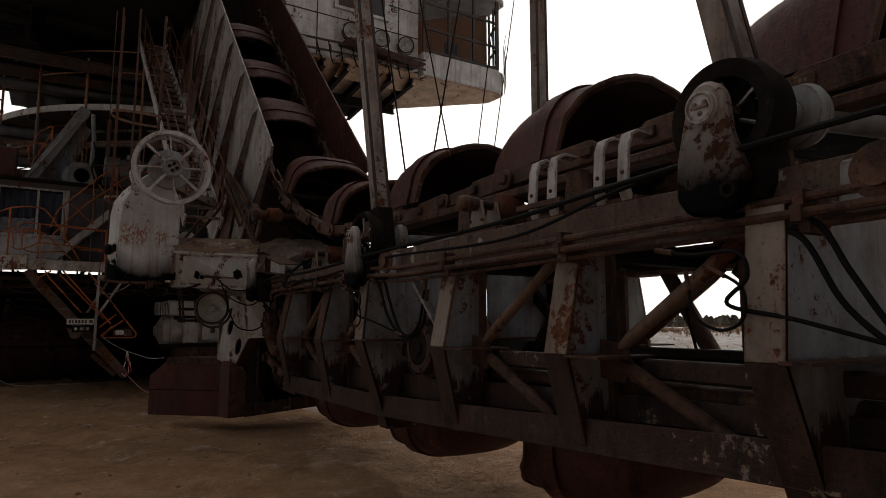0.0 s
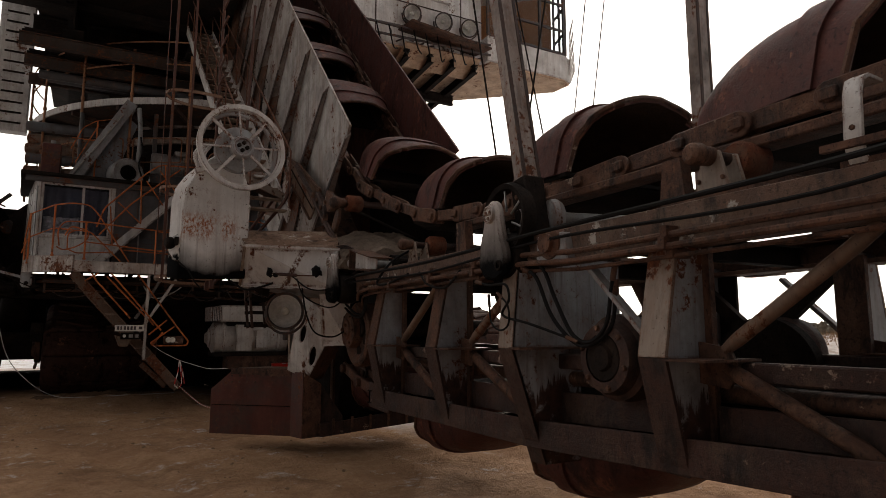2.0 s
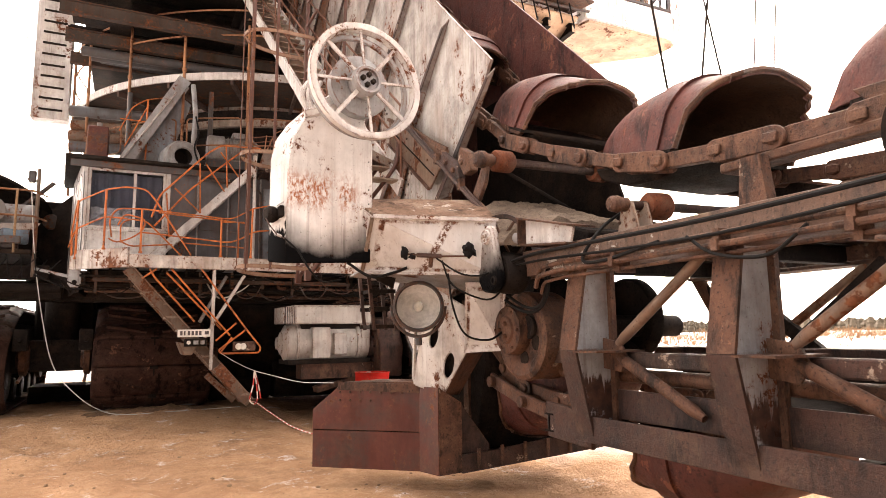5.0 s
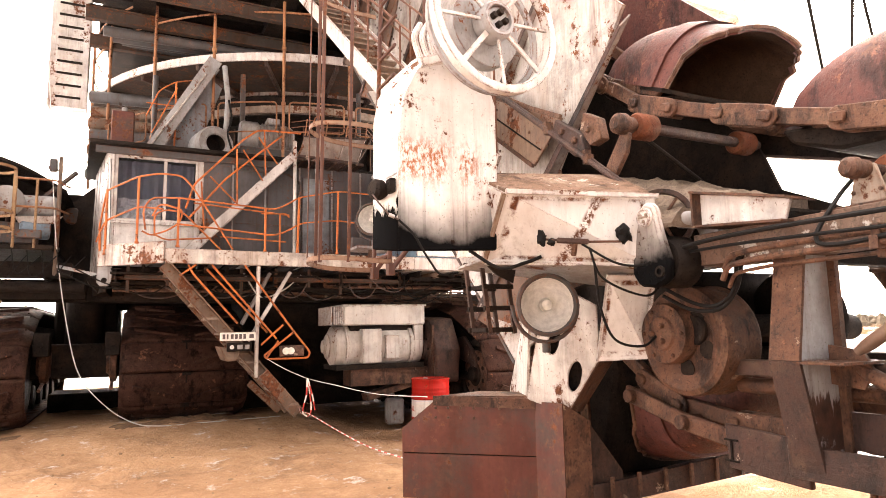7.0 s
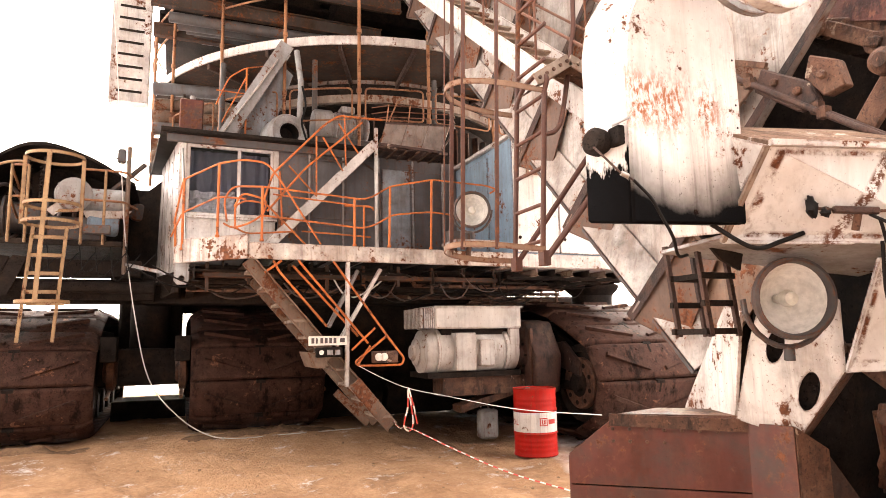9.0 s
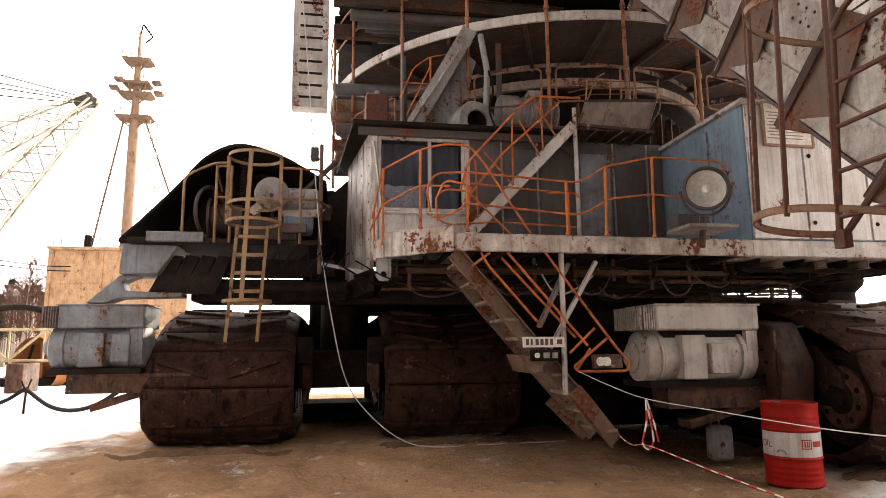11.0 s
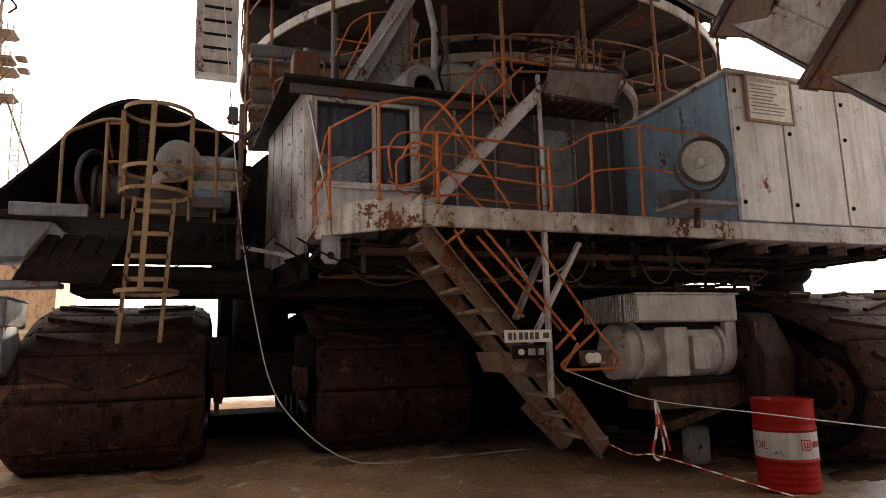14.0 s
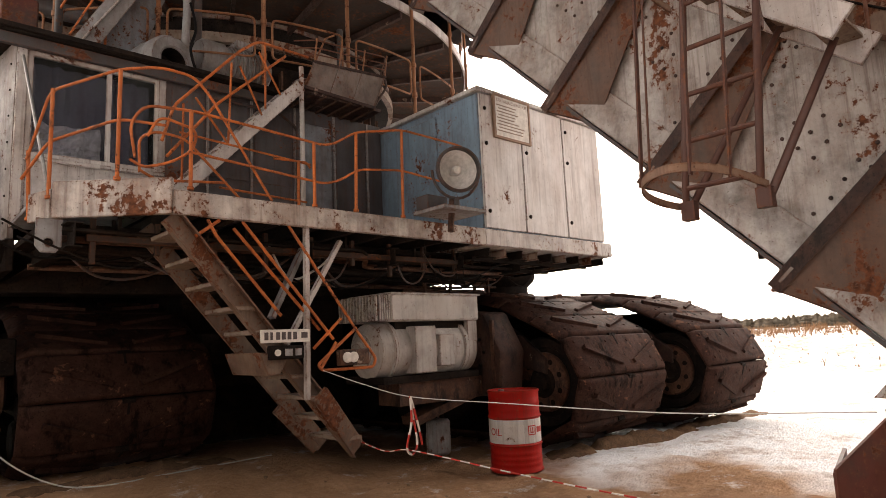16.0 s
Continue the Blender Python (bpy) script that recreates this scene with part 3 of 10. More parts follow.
# ---- ground and distance ----
def ground_material():
    m, nt, bs = node_kit("sand_and_snow")
    p = where(nt)
    sep = nt.nodes.new("ShaderNodeSeparateXYZ")
    nt.links.new(p, sep.inputs[0])
    grain = noise_of(nt, p, 18, 8, 0.7, 0.3, 0.7)
    clod = noise_of(nt, p, 2.2, 7, 0.65, 0.3, 0.7)
    big = noise_of(nt, p, 0.35, 4, 0.6, 0.3, 0.7)
    sand = blend(nt, clod, (0.41, 0.228, 0.125), (0.63, 0.395, 0.24))
    sand = blend(nt, arith(nt, "MULTIPLY", grain, 0.42), sand, (0.19, 0.118, 0.068))
    sand = blend(nt, noise_of(nt, p, 60, 3, 0.6, 0.66, 0.72), sand, (0.62, 0.50, 0.38))
    sand = blend(nt, arith(nt, "MULTIPLY", noise_of(nt, p, 0.9, 8, 0.75, 0.50, 0.66), 0.55), sand, (0.115, 0.062, 0.038))
    sand = blend(nt, arith(nt, "MULTIPLY", noise_of(nt, where(nt, (1, 0.6, 1)), 0.33, 5, 0.6, 0.46, 0.62), 0.35), sand, (0.19, 0.098, 0.055))
    frost = noise_of(nt, p, 1.9, 9, 0.8, 0.57, 0.66)
    # the yard under the machine is trodden bare; snow lies beyond it
    def ramp(src, a, b):
        r = nt.nodes.new("ShaderNodeMapRange")
        r.inputs[1].default_value, r.inputs[2].default_value = a, b
        nt.links.new(src, r.inputs[0])
        return r.outputs[0]
    wob = nt.nodes.new("ShaderNodeMath")
    wob.operation = "MULTIPLY_ADD"
    nt.links.new(big, wob.inputs[0])
    wob.inputs[1].default_value = 2.4
    nt.links.new(sep.outputs[0], wob.inputs[2])
    left = ramp(wob.outputs[0], -3.1, -3.9)
    right = arith(nt, "MAXIMUM", arith(nt, "MULTIPLY", ramp(wob.outputs[0], 5.9, 6.9), ramp(sep.outputs[1], -4.2, -2.6)), ramp(wob.outputs[0], 8.2, 9.4))
    back = ramp(sep.outputs[1], 13, 16)
    snow = arith(nt, "MAXIMUM", arith(nt, "MAXIMUM", left, right), back)
    snow = arith(nt, "MULTIPLY", snow, arith(nt, "SUBTRACT", 1.0, arith(nt, "MULTIPLY", noise_of(nt, p, 0.9, 9, 0.75, 0.51, 0.62), 0.6)))
    snow = arith(nt, "MULTIPLY", snow, arith(nt, "SUBTRACT", 1.0, arith(nt, "MULTIPLY", noise_of(nt, p, 7, 7, 0.75, 0.60, 0.66), 0.6)))
    snow = arith(nt, "MAXIMUM", snow, arith(nt, "MULTIPLY", frost, 0.5))
    col = blend(nt, snow, sand, (0.90, 0.90, 0.91))
    nt.links.new(col, bs.inputs["Base Color"])
    bs.inputs["Roughness"].default_value = 0.92
    bs.inputs["Specular IOR Level"].default_value = 0.06
    ripple = noise_of(nt, where(nt, (1, 1.8, 1)), 5.5, 6, 0.7, 0.3, 0.7)
    bump(nt, bs, arith(nt, "ADD", arith(nt, "ADD", arith(nt, "MULTIPLY", clod, 0.4), arith(nt, "MULTIPLY", ripple, 0.35)), arith(nt, "MULTIPLY", grain, 0.25)), 1.0, 0.085)
    return m


def ground_height(x, y):
    n = noise.noise(Vector((x * 0.45, y * 0.45, 0))) * 0.05 + noise.noise(Vector((x * 1.7, y * 1.7, 3))) * 0.03
    n += abs(noise.noise(Vector((x * 4.1, y * 4.1, 7)))) * 0.045 + 0.012 * noise.noise(Vector((x * 9, y * 9, 5))) - 0.008
    # two old wheel ruts crossing the yard
    for off in (0.0, 1.9):
        d = x + 0.35 * y + 2.6 - off + 0.25 * math.sin(y * 0.6)
        n -= 0.035 * math.exp(-(d / 0.2) ** 2) - 0.018 * math.exp(-((abs(d) - 0.34) / 0.12) ** 2)
    if -5 < x < 6 and -13 < y < 3:
        n += 0.022 * noise.noise(Vector((x * 2.6, y * 2.6, 11))) + 0.014 * noise.noise(Vector((x * 6.3, y * 6.3, 13)))
    near = 1.0 if abs(x) < 25 and abs(y) < 30 else 0.3
    k = max(0.0, min(1.0, (y - 0.9) / 1.5)) * max(0.0, min(1.0, (3.6 - x) / 1.2)) * max(0.0, min(1.0, (x + 6.5) / 1.5))
    return n * near - 0.01 + 0.17 * k * k * (3 - 2 * k)


def build_ground():
    """One sheet: a fine grid in the yard, widening to the horizon."""
    def steps(lo, hi, fine, far):
        a = list(np.arange(lo, hi, fine))
        d, w = fine, []
        x = hi
        while x < far:
            w.append(x)
            d *= 1.25
            x += d
        w.append(far)
        d, l = fine, []
        x = lo - fine
        while x > -far:
            l.append(x)
            d *= 1.25
            x -= d
        l.append(-far)
        return l[::-1] + a + w
    xs, ys = steps(-9, 9, 0.09, 3000), steps(-12, 5, 0.09, 3000)
    m = Mesh()
    m.v = [(x, y, ground_height(x, y)) for y in ys for x in xs]
    n = len(xs)
    m.f = [(j * n + i, j * n + i + 1, (j + 1) * n + i + 1, (j + 1) * n + i) for j in range(len(ys) - 1) for i in range(n - 1)]
    return setting(part("ground", m, ground_material()), "trodden brown sand yard with patches of snow and frost", "ground")


build_ground()


# ---- undercarriage ----
def track_loop(circles, pitch):
    """Pad places (y, z, angle) round a crawler: a belt drawn tight over round wheels (y, z, radius)."""
    pts = [(cy + r * math.cos(math.pi * k / 36), cz + r * math.sin(math.pi * k / 36)) for cy, cz, r in circles for k in range(72)]
    pts.sort()

    def half(seq):
        h = []
        for p in seq:
            while len(h) > 1 and (h[-1][0] - h[-2][0]) * (p[1] - h[-2][1]) - (h[-1][1] - h[-2][1]) * (p[0] - h[-2][0]) <= 0:
                h.pop()
            h.append(p)
        return h[:-1]
    hull = (half(pts) + half(pts[::-1]))[::-1]
    m = len(hull)
    total = sum(math.dist(hull[i], hull[(i + 1) % m]) for i in range(m))
    n = round(total / pitch)

    def along(s):
        s %= total
        for i in range(m):
            d = math.dist(hull[i], hull[(i + 1) % m])
            if s <= d:
                return [u + (v - u) * s / d for u, v in zip(hull[i], hull[(i + 1) % m])]
            s -= d
        return list(hull[0])
    out = []
    for i in range(n):
        p, q = along(i * total / n), along((i + 1) * total / n)
        ty, tz = q[0] - p[0], q[1] - p[1]
        out.append(((p[0] + q[0]) / 2, (p[1] + q[1]) / 2, math.atan2(tz, -ty)))
    return out, total / n, hull


def crawler(x0, x1, y_front, length=5.2, radius=0.98, base=0.12, label=""):
    """A crawler: track frame with wheels, and broad steel pads with slanting grousers."""
    w = x1 - x0
    xm = (x0 + x1) / 2
    rf = 0.76
    yc = y_front + rf
    t = thing("crawler_track", label or "broad rusty steel crawler track standing on sand", "crawler track", "crawler tracks", (xm, yc, 0))
    circles = [(0.0, rf, rf - 0.06), (0.9, 2 * radius - 0.27, 0.21), (length, radius, radius - 0.06)]
    pads, pitch, _ = track_loop(circles, 0.56)
    pad, rib, pin = Mesh(), Mesh(), Mesh()
    h, L = 0.06, pitch * 0.985
    sect = [(-L * 0.49, 0.0), (L * 0.49, 0.0), (L * 0.50, -h * 0.9), (L * 0.46, -h * 1.45), (L * 0.2, -h * 1.55), (-L * 0.44, -h * 1.55), (-L * 0.50, -h * 1.0)]
    ns = len(sect)
    for xs_, dz_ in ((-w / 2, 0.085), (-w / 2 + 0.13, 0.0), (w / 2 - 0.13, 0.0), (w / 2, 0.085)):
        pad.v += [(xs_, y, min(z + dz_, 0.03)) for y, z in sect]
    pad.f += [(a * ns + i, a * ns + (i + 1) % ns, (a + 1) * ns + (i + 1) % ns, (a + 1) * ns + i) for a in range(3) for i in range(ns)] + [tuple(range(ns))[::-1], tuple(3 * ns + i for i in range(ns))]
    pin.box(-0.014, 0.014, -L * 0.5, -L * 0.2, -h * 1.62, -h * 1.3).box(-0.07, 0.07, -L * 0.52, -L * 0.44, -h * 1.5, -h * 0.4)
    for sgn in (-1, 1):
        rib.beam((sgn * w * 0.07, L * 0.28, -h * 1.6), (sgn * w * 0.40, -L * 0.16, -h * 1.9), 0.055, 0.07)
        for bx, by in ((0.12, -0.3), (0.3, 0.2), (0.42, 0.33), (0.45, -0.33)):
            rib.bolt((sgn * w * bx, L * by, -h * 1.45), (0, 0, -1), 0.02, 0.018)
    first = None
    for y, z, a in pads:
        m = pose(xm, yc + y, base + z, -math.degrees(a), 0, 0)
        if first is None:
            first = [part("pad", pad, TRACK, t, bevel=0.008), part("grouser", rib, TRACK, t), part("lug", pin, DARK, t)]
            obs = first
        else:
            obs = []
            for o in first:
                c = new(o.name.split(".")[0], o.data)
                c.parent = t
                c.matrix_parent_inverse = o.matrix_parent_inverse
                obs.append(c)
        for o in obs:
            o.matrix_basis = m
    belt = [(xm, yc + y, base + z) for y, z in track_loop([(cy, cz, r - 0.08) for cy, cz, r in circles], 0.56)[2]]
    nb = len(belt)
    bl_ = Mesh().add([(xm + sx_ * w * 0.43, y, z) for sx_ in (-1, 1) for _, y, z in belt], [(i, (i + 1) % nb, nb + (i + 1) % nb, nb + i) for i in range(nb)])
    part("chain_belt", bl_, DARK, t, "dark inner chain belt")
    frame_m, wheel, boss, hub = Mesh(), Mesh(), Mesh(), Mesh()
    zc = base + radius
    for sx in (x0 + 0.28, x1 - 0.28):
        frame_m.prism([(yc - 0.2, zc - 0.35), (yc + length + 0.3, zc - 0.35), (yc + length + 0.2, zc + 0.7), (yc + 1.0, zc + 0.7), (yc + 0.1, zc + 0.25)], "x", sx - 0.05, sx + 0.05)
    # The dark inside of the track is put into the frames' colour.
    part("frame", frame_m, DARK, t, "side frames, near-black for the shade inside the track", 0.01)
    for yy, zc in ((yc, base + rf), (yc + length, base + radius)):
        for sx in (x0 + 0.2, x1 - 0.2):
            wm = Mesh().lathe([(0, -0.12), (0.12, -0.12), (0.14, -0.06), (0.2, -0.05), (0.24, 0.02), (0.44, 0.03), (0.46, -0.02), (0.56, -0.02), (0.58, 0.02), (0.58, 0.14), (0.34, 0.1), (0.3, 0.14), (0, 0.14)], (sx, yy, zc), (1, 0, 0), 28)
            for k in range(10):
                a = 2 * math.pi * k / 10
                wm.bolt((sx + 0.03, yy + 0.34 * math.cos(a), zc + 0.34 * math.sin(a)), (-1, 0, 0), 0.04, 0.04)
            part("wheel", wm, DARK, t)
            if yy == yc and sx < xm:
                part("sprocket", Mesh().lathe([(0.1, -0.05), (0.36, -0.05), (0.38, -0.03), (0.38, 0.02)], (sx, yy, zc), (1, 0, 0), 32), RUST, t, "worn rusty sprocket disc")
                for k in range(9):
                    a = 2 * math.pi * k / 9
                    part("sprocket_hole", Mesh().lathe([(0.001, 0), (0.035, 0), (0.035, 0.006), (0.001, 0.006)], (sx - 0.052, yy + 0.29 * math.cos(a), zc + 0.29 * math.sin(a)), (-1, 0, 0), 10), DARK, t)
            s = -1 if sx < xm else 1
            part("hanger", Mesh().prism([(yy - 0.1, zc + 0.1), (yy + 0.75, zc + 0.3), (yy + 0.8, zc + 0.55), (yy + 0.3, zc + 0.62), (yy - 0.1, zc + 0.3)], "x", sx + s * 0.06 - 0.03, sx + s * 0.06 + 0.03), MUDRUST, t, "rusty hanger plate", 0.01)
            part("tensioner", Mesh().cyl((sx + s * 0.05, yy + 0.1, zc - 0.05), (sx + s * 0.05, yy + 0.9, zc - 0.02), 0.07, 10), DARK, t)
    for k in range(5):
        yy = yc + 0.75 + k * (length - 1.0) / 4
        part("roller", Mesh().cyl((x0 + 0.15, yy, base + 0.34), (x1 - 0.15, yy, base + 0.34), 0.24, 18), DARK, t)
    return t


crawler(-3.82, -1.75, 3.0, base=0.17)
crawler(-0.44, 1.63, 3.0, base=0.17)
crawler(4.72, 6.75, -0.22)
crawler(7.25, 9.25, -0.6, 6.5)


def drive_motor(x0, x1, y0, z0, z1, label, finish):
    """An electric motor: ribbed barrel with end bells, cooler box on top, inspection covers, feet."""
    t = thing("drive_motor", label, "electric motor", "drive motors", ((x0 + x1) / 2, y0 + 0.4, z0))
    zc, r, yc = z0 + 0.33, 0.34, y0 + 0.38
    part("barrel", Mesh().lathe([(0, 0), (r * 0.62, 0), (r * 0.94, 0.06), (r, 0.12), (r, x1 - x0 - 0.12), (r * 0.94, x1 - x0 - 0.05), (r * 0.5, x1 - x0), (0, x1 - x0)], (x0, yc, zc), (1, 0, 0), 32), finish, t)
    part("end_cap", Mesh().lathe([(0.2, 0.02), (0.2, -0.02), (0.12, -0.05), (0.1, -0.09), (0, -0.09)], (x0, yc, zc), (1, 0, 0), 20), finish, t)
    part("cooler_box", Mesh().box(x0 + 0.16, x1 - 0.03, y0 + 0.02, y0 + 0.82, z1 - 0.32, z1), finish, t, "", 0.02)
    part("box_lid", Mesh().box(x0 + 0.14, x1 - 0.01, y0, y0 + 0.84, z1 - 0.012, z1 + 0.012), finish, t, "", 0.004)
    part("grille_box", Mesh().box(x0 - 0.02, x0 + 0.16, y0 + 0.04, y0 + 0.80, z1 - 0.31, z1 - 0.02), DARKGREY, t, "", 0.006)
    for k in range(13):
        yk = y0 + 0.05 + k * 0.06
        part("louvre", Mesh().beam((x0 - 0.035, yk, z1 - 0.31), (x0 - 0.035, yk, z1 - 0.02), 0.03, 0.02), finish, t)
    for k in range(5):
        part("louvre", Mesh().box(x0 + 0.0 + 0.032 * k, x0 + 0.015 + 0.032 * k, y0 + 0.022, y0 + 0.04, z1 - 0.31, z1 - 0.02), finish, t)
    # Near-black box added to darken the gap between cooler and barrel.
    part("neck", Mesh().box(x0 + 0.3, x1 - 0.15, y0 + 0.14, y0 + 0.7, z1 - 0.42, z1 - 0.31), DARK, t, "near-black filler for the shaded gap under the cooler")
    part("support", Mesh().box(x1 - 0.22, x1 - 0.05, y0 + 0.05, y0 + 0.12, z0 + 0.4, z1 - 0.32), finish, t, "", 0.005)
    c = Mesh()
    c.box(x0 + 0.46, x0 + 0.78, y0 - 0.03, y0 + 0.2, z0 + 0.06, z1 - 0.38).box(x0 + 0.86, x0 + 1.1, y0 + 0.0, y0 + 0.2, z0 + 0.12, z0 + 0.5)
    part("terminal_box", c, finish, t, "", 0.01)
    part("end_band", Mesh().lathe([(r + 0.002, 0), (r + 0.03, 0.01), (r + 0.03, 0.07), (r + 0.002, 0.08)], (x1 - 0.3, yc, zc), (1, 0, 0), 32), finish, t)
    part("end_band", Mesh().lathe([(r + 0.002, 0), (r + 0.03, 0.01), (r + 0.03, 0.05), (r + 0.002, 0.06)], (x0 + 0.2, yc, zc), (1, 0, 0), 32), finish, t)
    part("foot", Mesh().box(x0 + 0.05, x1 - 0.05, y0 + 0.05, y0 + 0.8, z0 - 0.04, z0 + 0.04), DARK, t)
    part("bracket", Mesh().box(x0 + 0.3, x1 + 0.6, y0 + 0.1, y0 + 0.5, z0 - 0.3, z0 - 0.04).beam((x1 + 0.6, y0 + 0.3, z0 - 0.1), (x0 + 0.6, y0 + 0.3, z0 - 0.5), 0.3, 0.1), RUST, t, "rusty steel bracket")
    return t


drive_motor(2.58, 4.18, 0.9, 1.05, 2.03, "grey electric drive motor with cooler box beside a crawler", MOTORGREY)
drive_motor(-5.05, -3.75, 2.95, 1.25, 2.15, "grey electric drive motor with peeling paint beside a crawler", BLUEGREY)

# ---- chassis under the deck ----
# Steel under the deck is coloured near-black to carry the shade there.
ch = thing("chassis", "steel chassis carrying the slewing deck, near-black for the shade", "machine chassis", at=(2.5, 6, 2.0))
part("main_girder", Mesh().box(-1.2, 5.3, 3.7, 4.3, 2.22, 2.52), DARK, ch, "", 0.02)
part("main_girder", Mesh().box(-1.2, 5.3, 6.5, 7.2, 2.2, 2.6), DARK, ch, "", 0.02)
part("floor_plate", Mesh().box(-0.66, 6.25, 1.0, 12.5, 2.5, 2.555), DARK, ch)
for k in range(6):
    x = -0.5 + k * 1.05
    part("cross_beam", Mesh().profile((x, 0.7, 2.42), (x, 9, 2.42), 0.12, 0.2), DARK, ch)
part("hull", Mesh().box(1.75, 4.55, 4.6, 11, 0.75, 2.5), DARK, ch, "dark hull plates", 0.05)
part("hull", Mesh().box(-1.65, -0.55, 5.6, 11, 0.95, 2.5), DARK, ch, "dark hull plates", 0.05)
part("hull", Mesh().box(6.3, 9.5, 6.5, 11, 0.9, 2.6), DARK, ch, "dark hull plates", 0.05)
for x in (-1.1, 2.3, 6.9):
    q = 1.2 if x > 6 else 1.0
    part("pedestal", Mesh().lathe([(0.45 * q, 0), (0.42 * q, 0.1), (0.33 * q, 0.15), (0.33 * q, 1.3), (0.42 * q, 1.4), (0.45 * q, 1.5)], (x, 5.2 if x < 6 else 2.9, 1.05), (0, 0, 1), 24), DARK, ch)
# Plain boxes added for rear crawlers, blocking the light from behind.
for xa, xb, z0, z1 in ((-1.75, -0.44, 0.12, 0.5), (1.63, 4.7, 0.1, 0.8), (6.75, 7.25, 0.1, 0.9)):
    part("low_blocker", Mesh().box(xa, xb, 6.2, 7.4, z0, z1), DARK, ch, "dark box added to block light under the hull", 0.02)
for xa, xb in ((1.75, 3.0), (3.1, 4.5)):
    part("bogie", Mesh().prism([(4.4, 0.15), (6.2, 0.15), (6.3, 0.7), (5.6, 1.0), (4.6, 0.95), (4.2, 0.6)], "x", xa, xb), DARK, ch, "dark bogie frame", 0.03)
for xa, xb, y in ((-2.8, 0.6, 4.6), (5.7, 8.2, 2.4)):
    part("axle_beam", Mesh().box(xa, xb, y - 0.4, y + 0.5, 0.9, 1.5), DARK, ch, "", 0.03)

# ---- service deck ----
DECK = [(-0.62, 0.9), (0.09, 0.28), (3.76, 0.33), (3.76, 2.4), (-0.7, 2.4), (-0.72, 1.2)]
dk = thing("service_deck", "white-edged steel service deck with chipped rusty fascia", "platform", at=(1.5, 1.3, 2.5))
part("deck_plate", Mesh().prism(DECK, "z", 2.72, 2.76), GREY, dk)
for (a, b), h0, h1 in (((DECK[0], DECK[1]), 2.56, 2.86), ((DECK[1], DECK[2]), 2.56, 2.76), ((DECK[5], DECK[0]), 2.56, 2.8)):
    part("fascia", Mesh().beam((*a, (h0 + h1) / 2), (*b, (h0 + h1) / 2), 0.05, h1 - h0), FASCIA, dk, "chipped white fascia beam", 0.006)
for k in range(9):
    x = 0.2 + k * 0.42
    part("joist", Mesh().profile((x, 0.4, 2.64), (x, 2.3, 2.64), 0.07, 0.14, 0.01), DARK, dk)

# ---- control cabin ----
cb = thing("control_cabin", "pale sheet-metal cabin with a dusty window on the service deck", "cabin", at=(1.5, 3, 2.76))
part("front_wall", Mesh().box(-0.69, -0.60, 2.35, 2.42, 2.76, 4.6).box(-0.6, 0.68, 2.35, 2.42, 2.76, 3.46).box(0.62, 0.72, 2.35, 2.42, 3.46, 4.6).box(-0.6, 0.62, 2.35, 2.42, 4.5, 4.6), WHITE, cb, "", 0.004)
part("back_panel", Mesh().box(0.72, 3.76, 2.36, 2.42, 2.76, 4.6), BACKGREY, cb, "dull grey panelled wall", 0.004)
for xa, xb, za, zb in ((0.78, 1.16, 3.5, 4.5), (1.24, 1.71, 3.5, 4.5), (1.79, 2.3, 3.5, 4.5), (1.0, 2.0, 2.84, 3.38), (2.98, 3.46, 2.84, 4.4)):
    part("wall_sheet", Mesh().box(xa, xb, 2.345, 2.362, za, zb), BACKGREY, cb, "bolted wall sheet", 0.006)
part("wall_pipe", Mesh().tube(curve([(2.36, 2.31, 2.8), (2.36, 2.31, 4.3), (2.1, 2.31, 4.45), (1.2, 2.31, 4.45)], 0.08), 0.02, 8), DARKGREY, cb, "thin conduit")
part("corner_post", Mesh().box(-0.71, -0.62, 2.31, 2.35, 2.72, 4.62), WHITE, cb, "riveted white corner post", 0.006)
part("sill", Mesh().box(-0.64, 0.7, 2.3, 2.36, 3.40, 3.44), WHITE, cb, "white window sill", 0.006)
part("side_wall", Mesh().plate([(-0.69, 2.36, 2.62), (-1.0, 4.4, 2.55), (-0.97, 4.4, 4.62), (-0.69, 2.36, 4.62)], 0.05), CABSIDE, cb, "stained white plank side wall, darkened for shade")
for f in (0.28, 0.55, 0.8):
    part("seam_strip", Mesh().beam((-0.69 - 0.31 * f - 0.025, 2.36 + 2.04 * f, 2.62), (-0.69 - 0.28 * f - 0.025, 2.36 + 2.04 * f, 4.6), 0.014, 0.012, (0, 1, 0)), MUDRUST, cb)
for f in (0.06, 0.34):
    for q in range(7):
        part("rivet", Mesh().bolt((-0.69 - 0.3 * f - 0.026, 2.36 + 2.04 * f, 2.78 + 0.27 * q), (-1, -0.15, 0), 0.012, 0.01), DARK, cb)
# Near-black walls put the darkness of the unlit room into their colour.
part("inner_room", Mesh().box(-0.62, 3.7, 3.6, 3.65, 2.8, 4.6).box(0.75, 0.8, 2.45, 3.6, 2.8, 4.6).box(-0.66, -0.62, 2.45, 3.6, 2.8, 4.6), DARK, cb, "near-black walls for the unlit cabin inside")
cur = Mesh()
cn = 40
cur.add([(-0.58 + 1.16 * i / cn, 2.5 + 0.012 * math.sin(i * 1.1) + 0.06 * noise.noise(Vector((i * 0.4, j * 2, 0))), 3.5 + 0.97 * j / 4) for j in range(5) for i in range(cn + 1)], [(j * (cn + 1) + i, j * (cn + 1) + i + 1, (j + 1) * (cn + 1) + i + 1, (j + 1) * (cn + 1) + i) for j in range(4) for i in range(cn)])
part("curtain", cur, CURTAIN, cb, "crumpled grey plastic curtain")
film = Mesh()
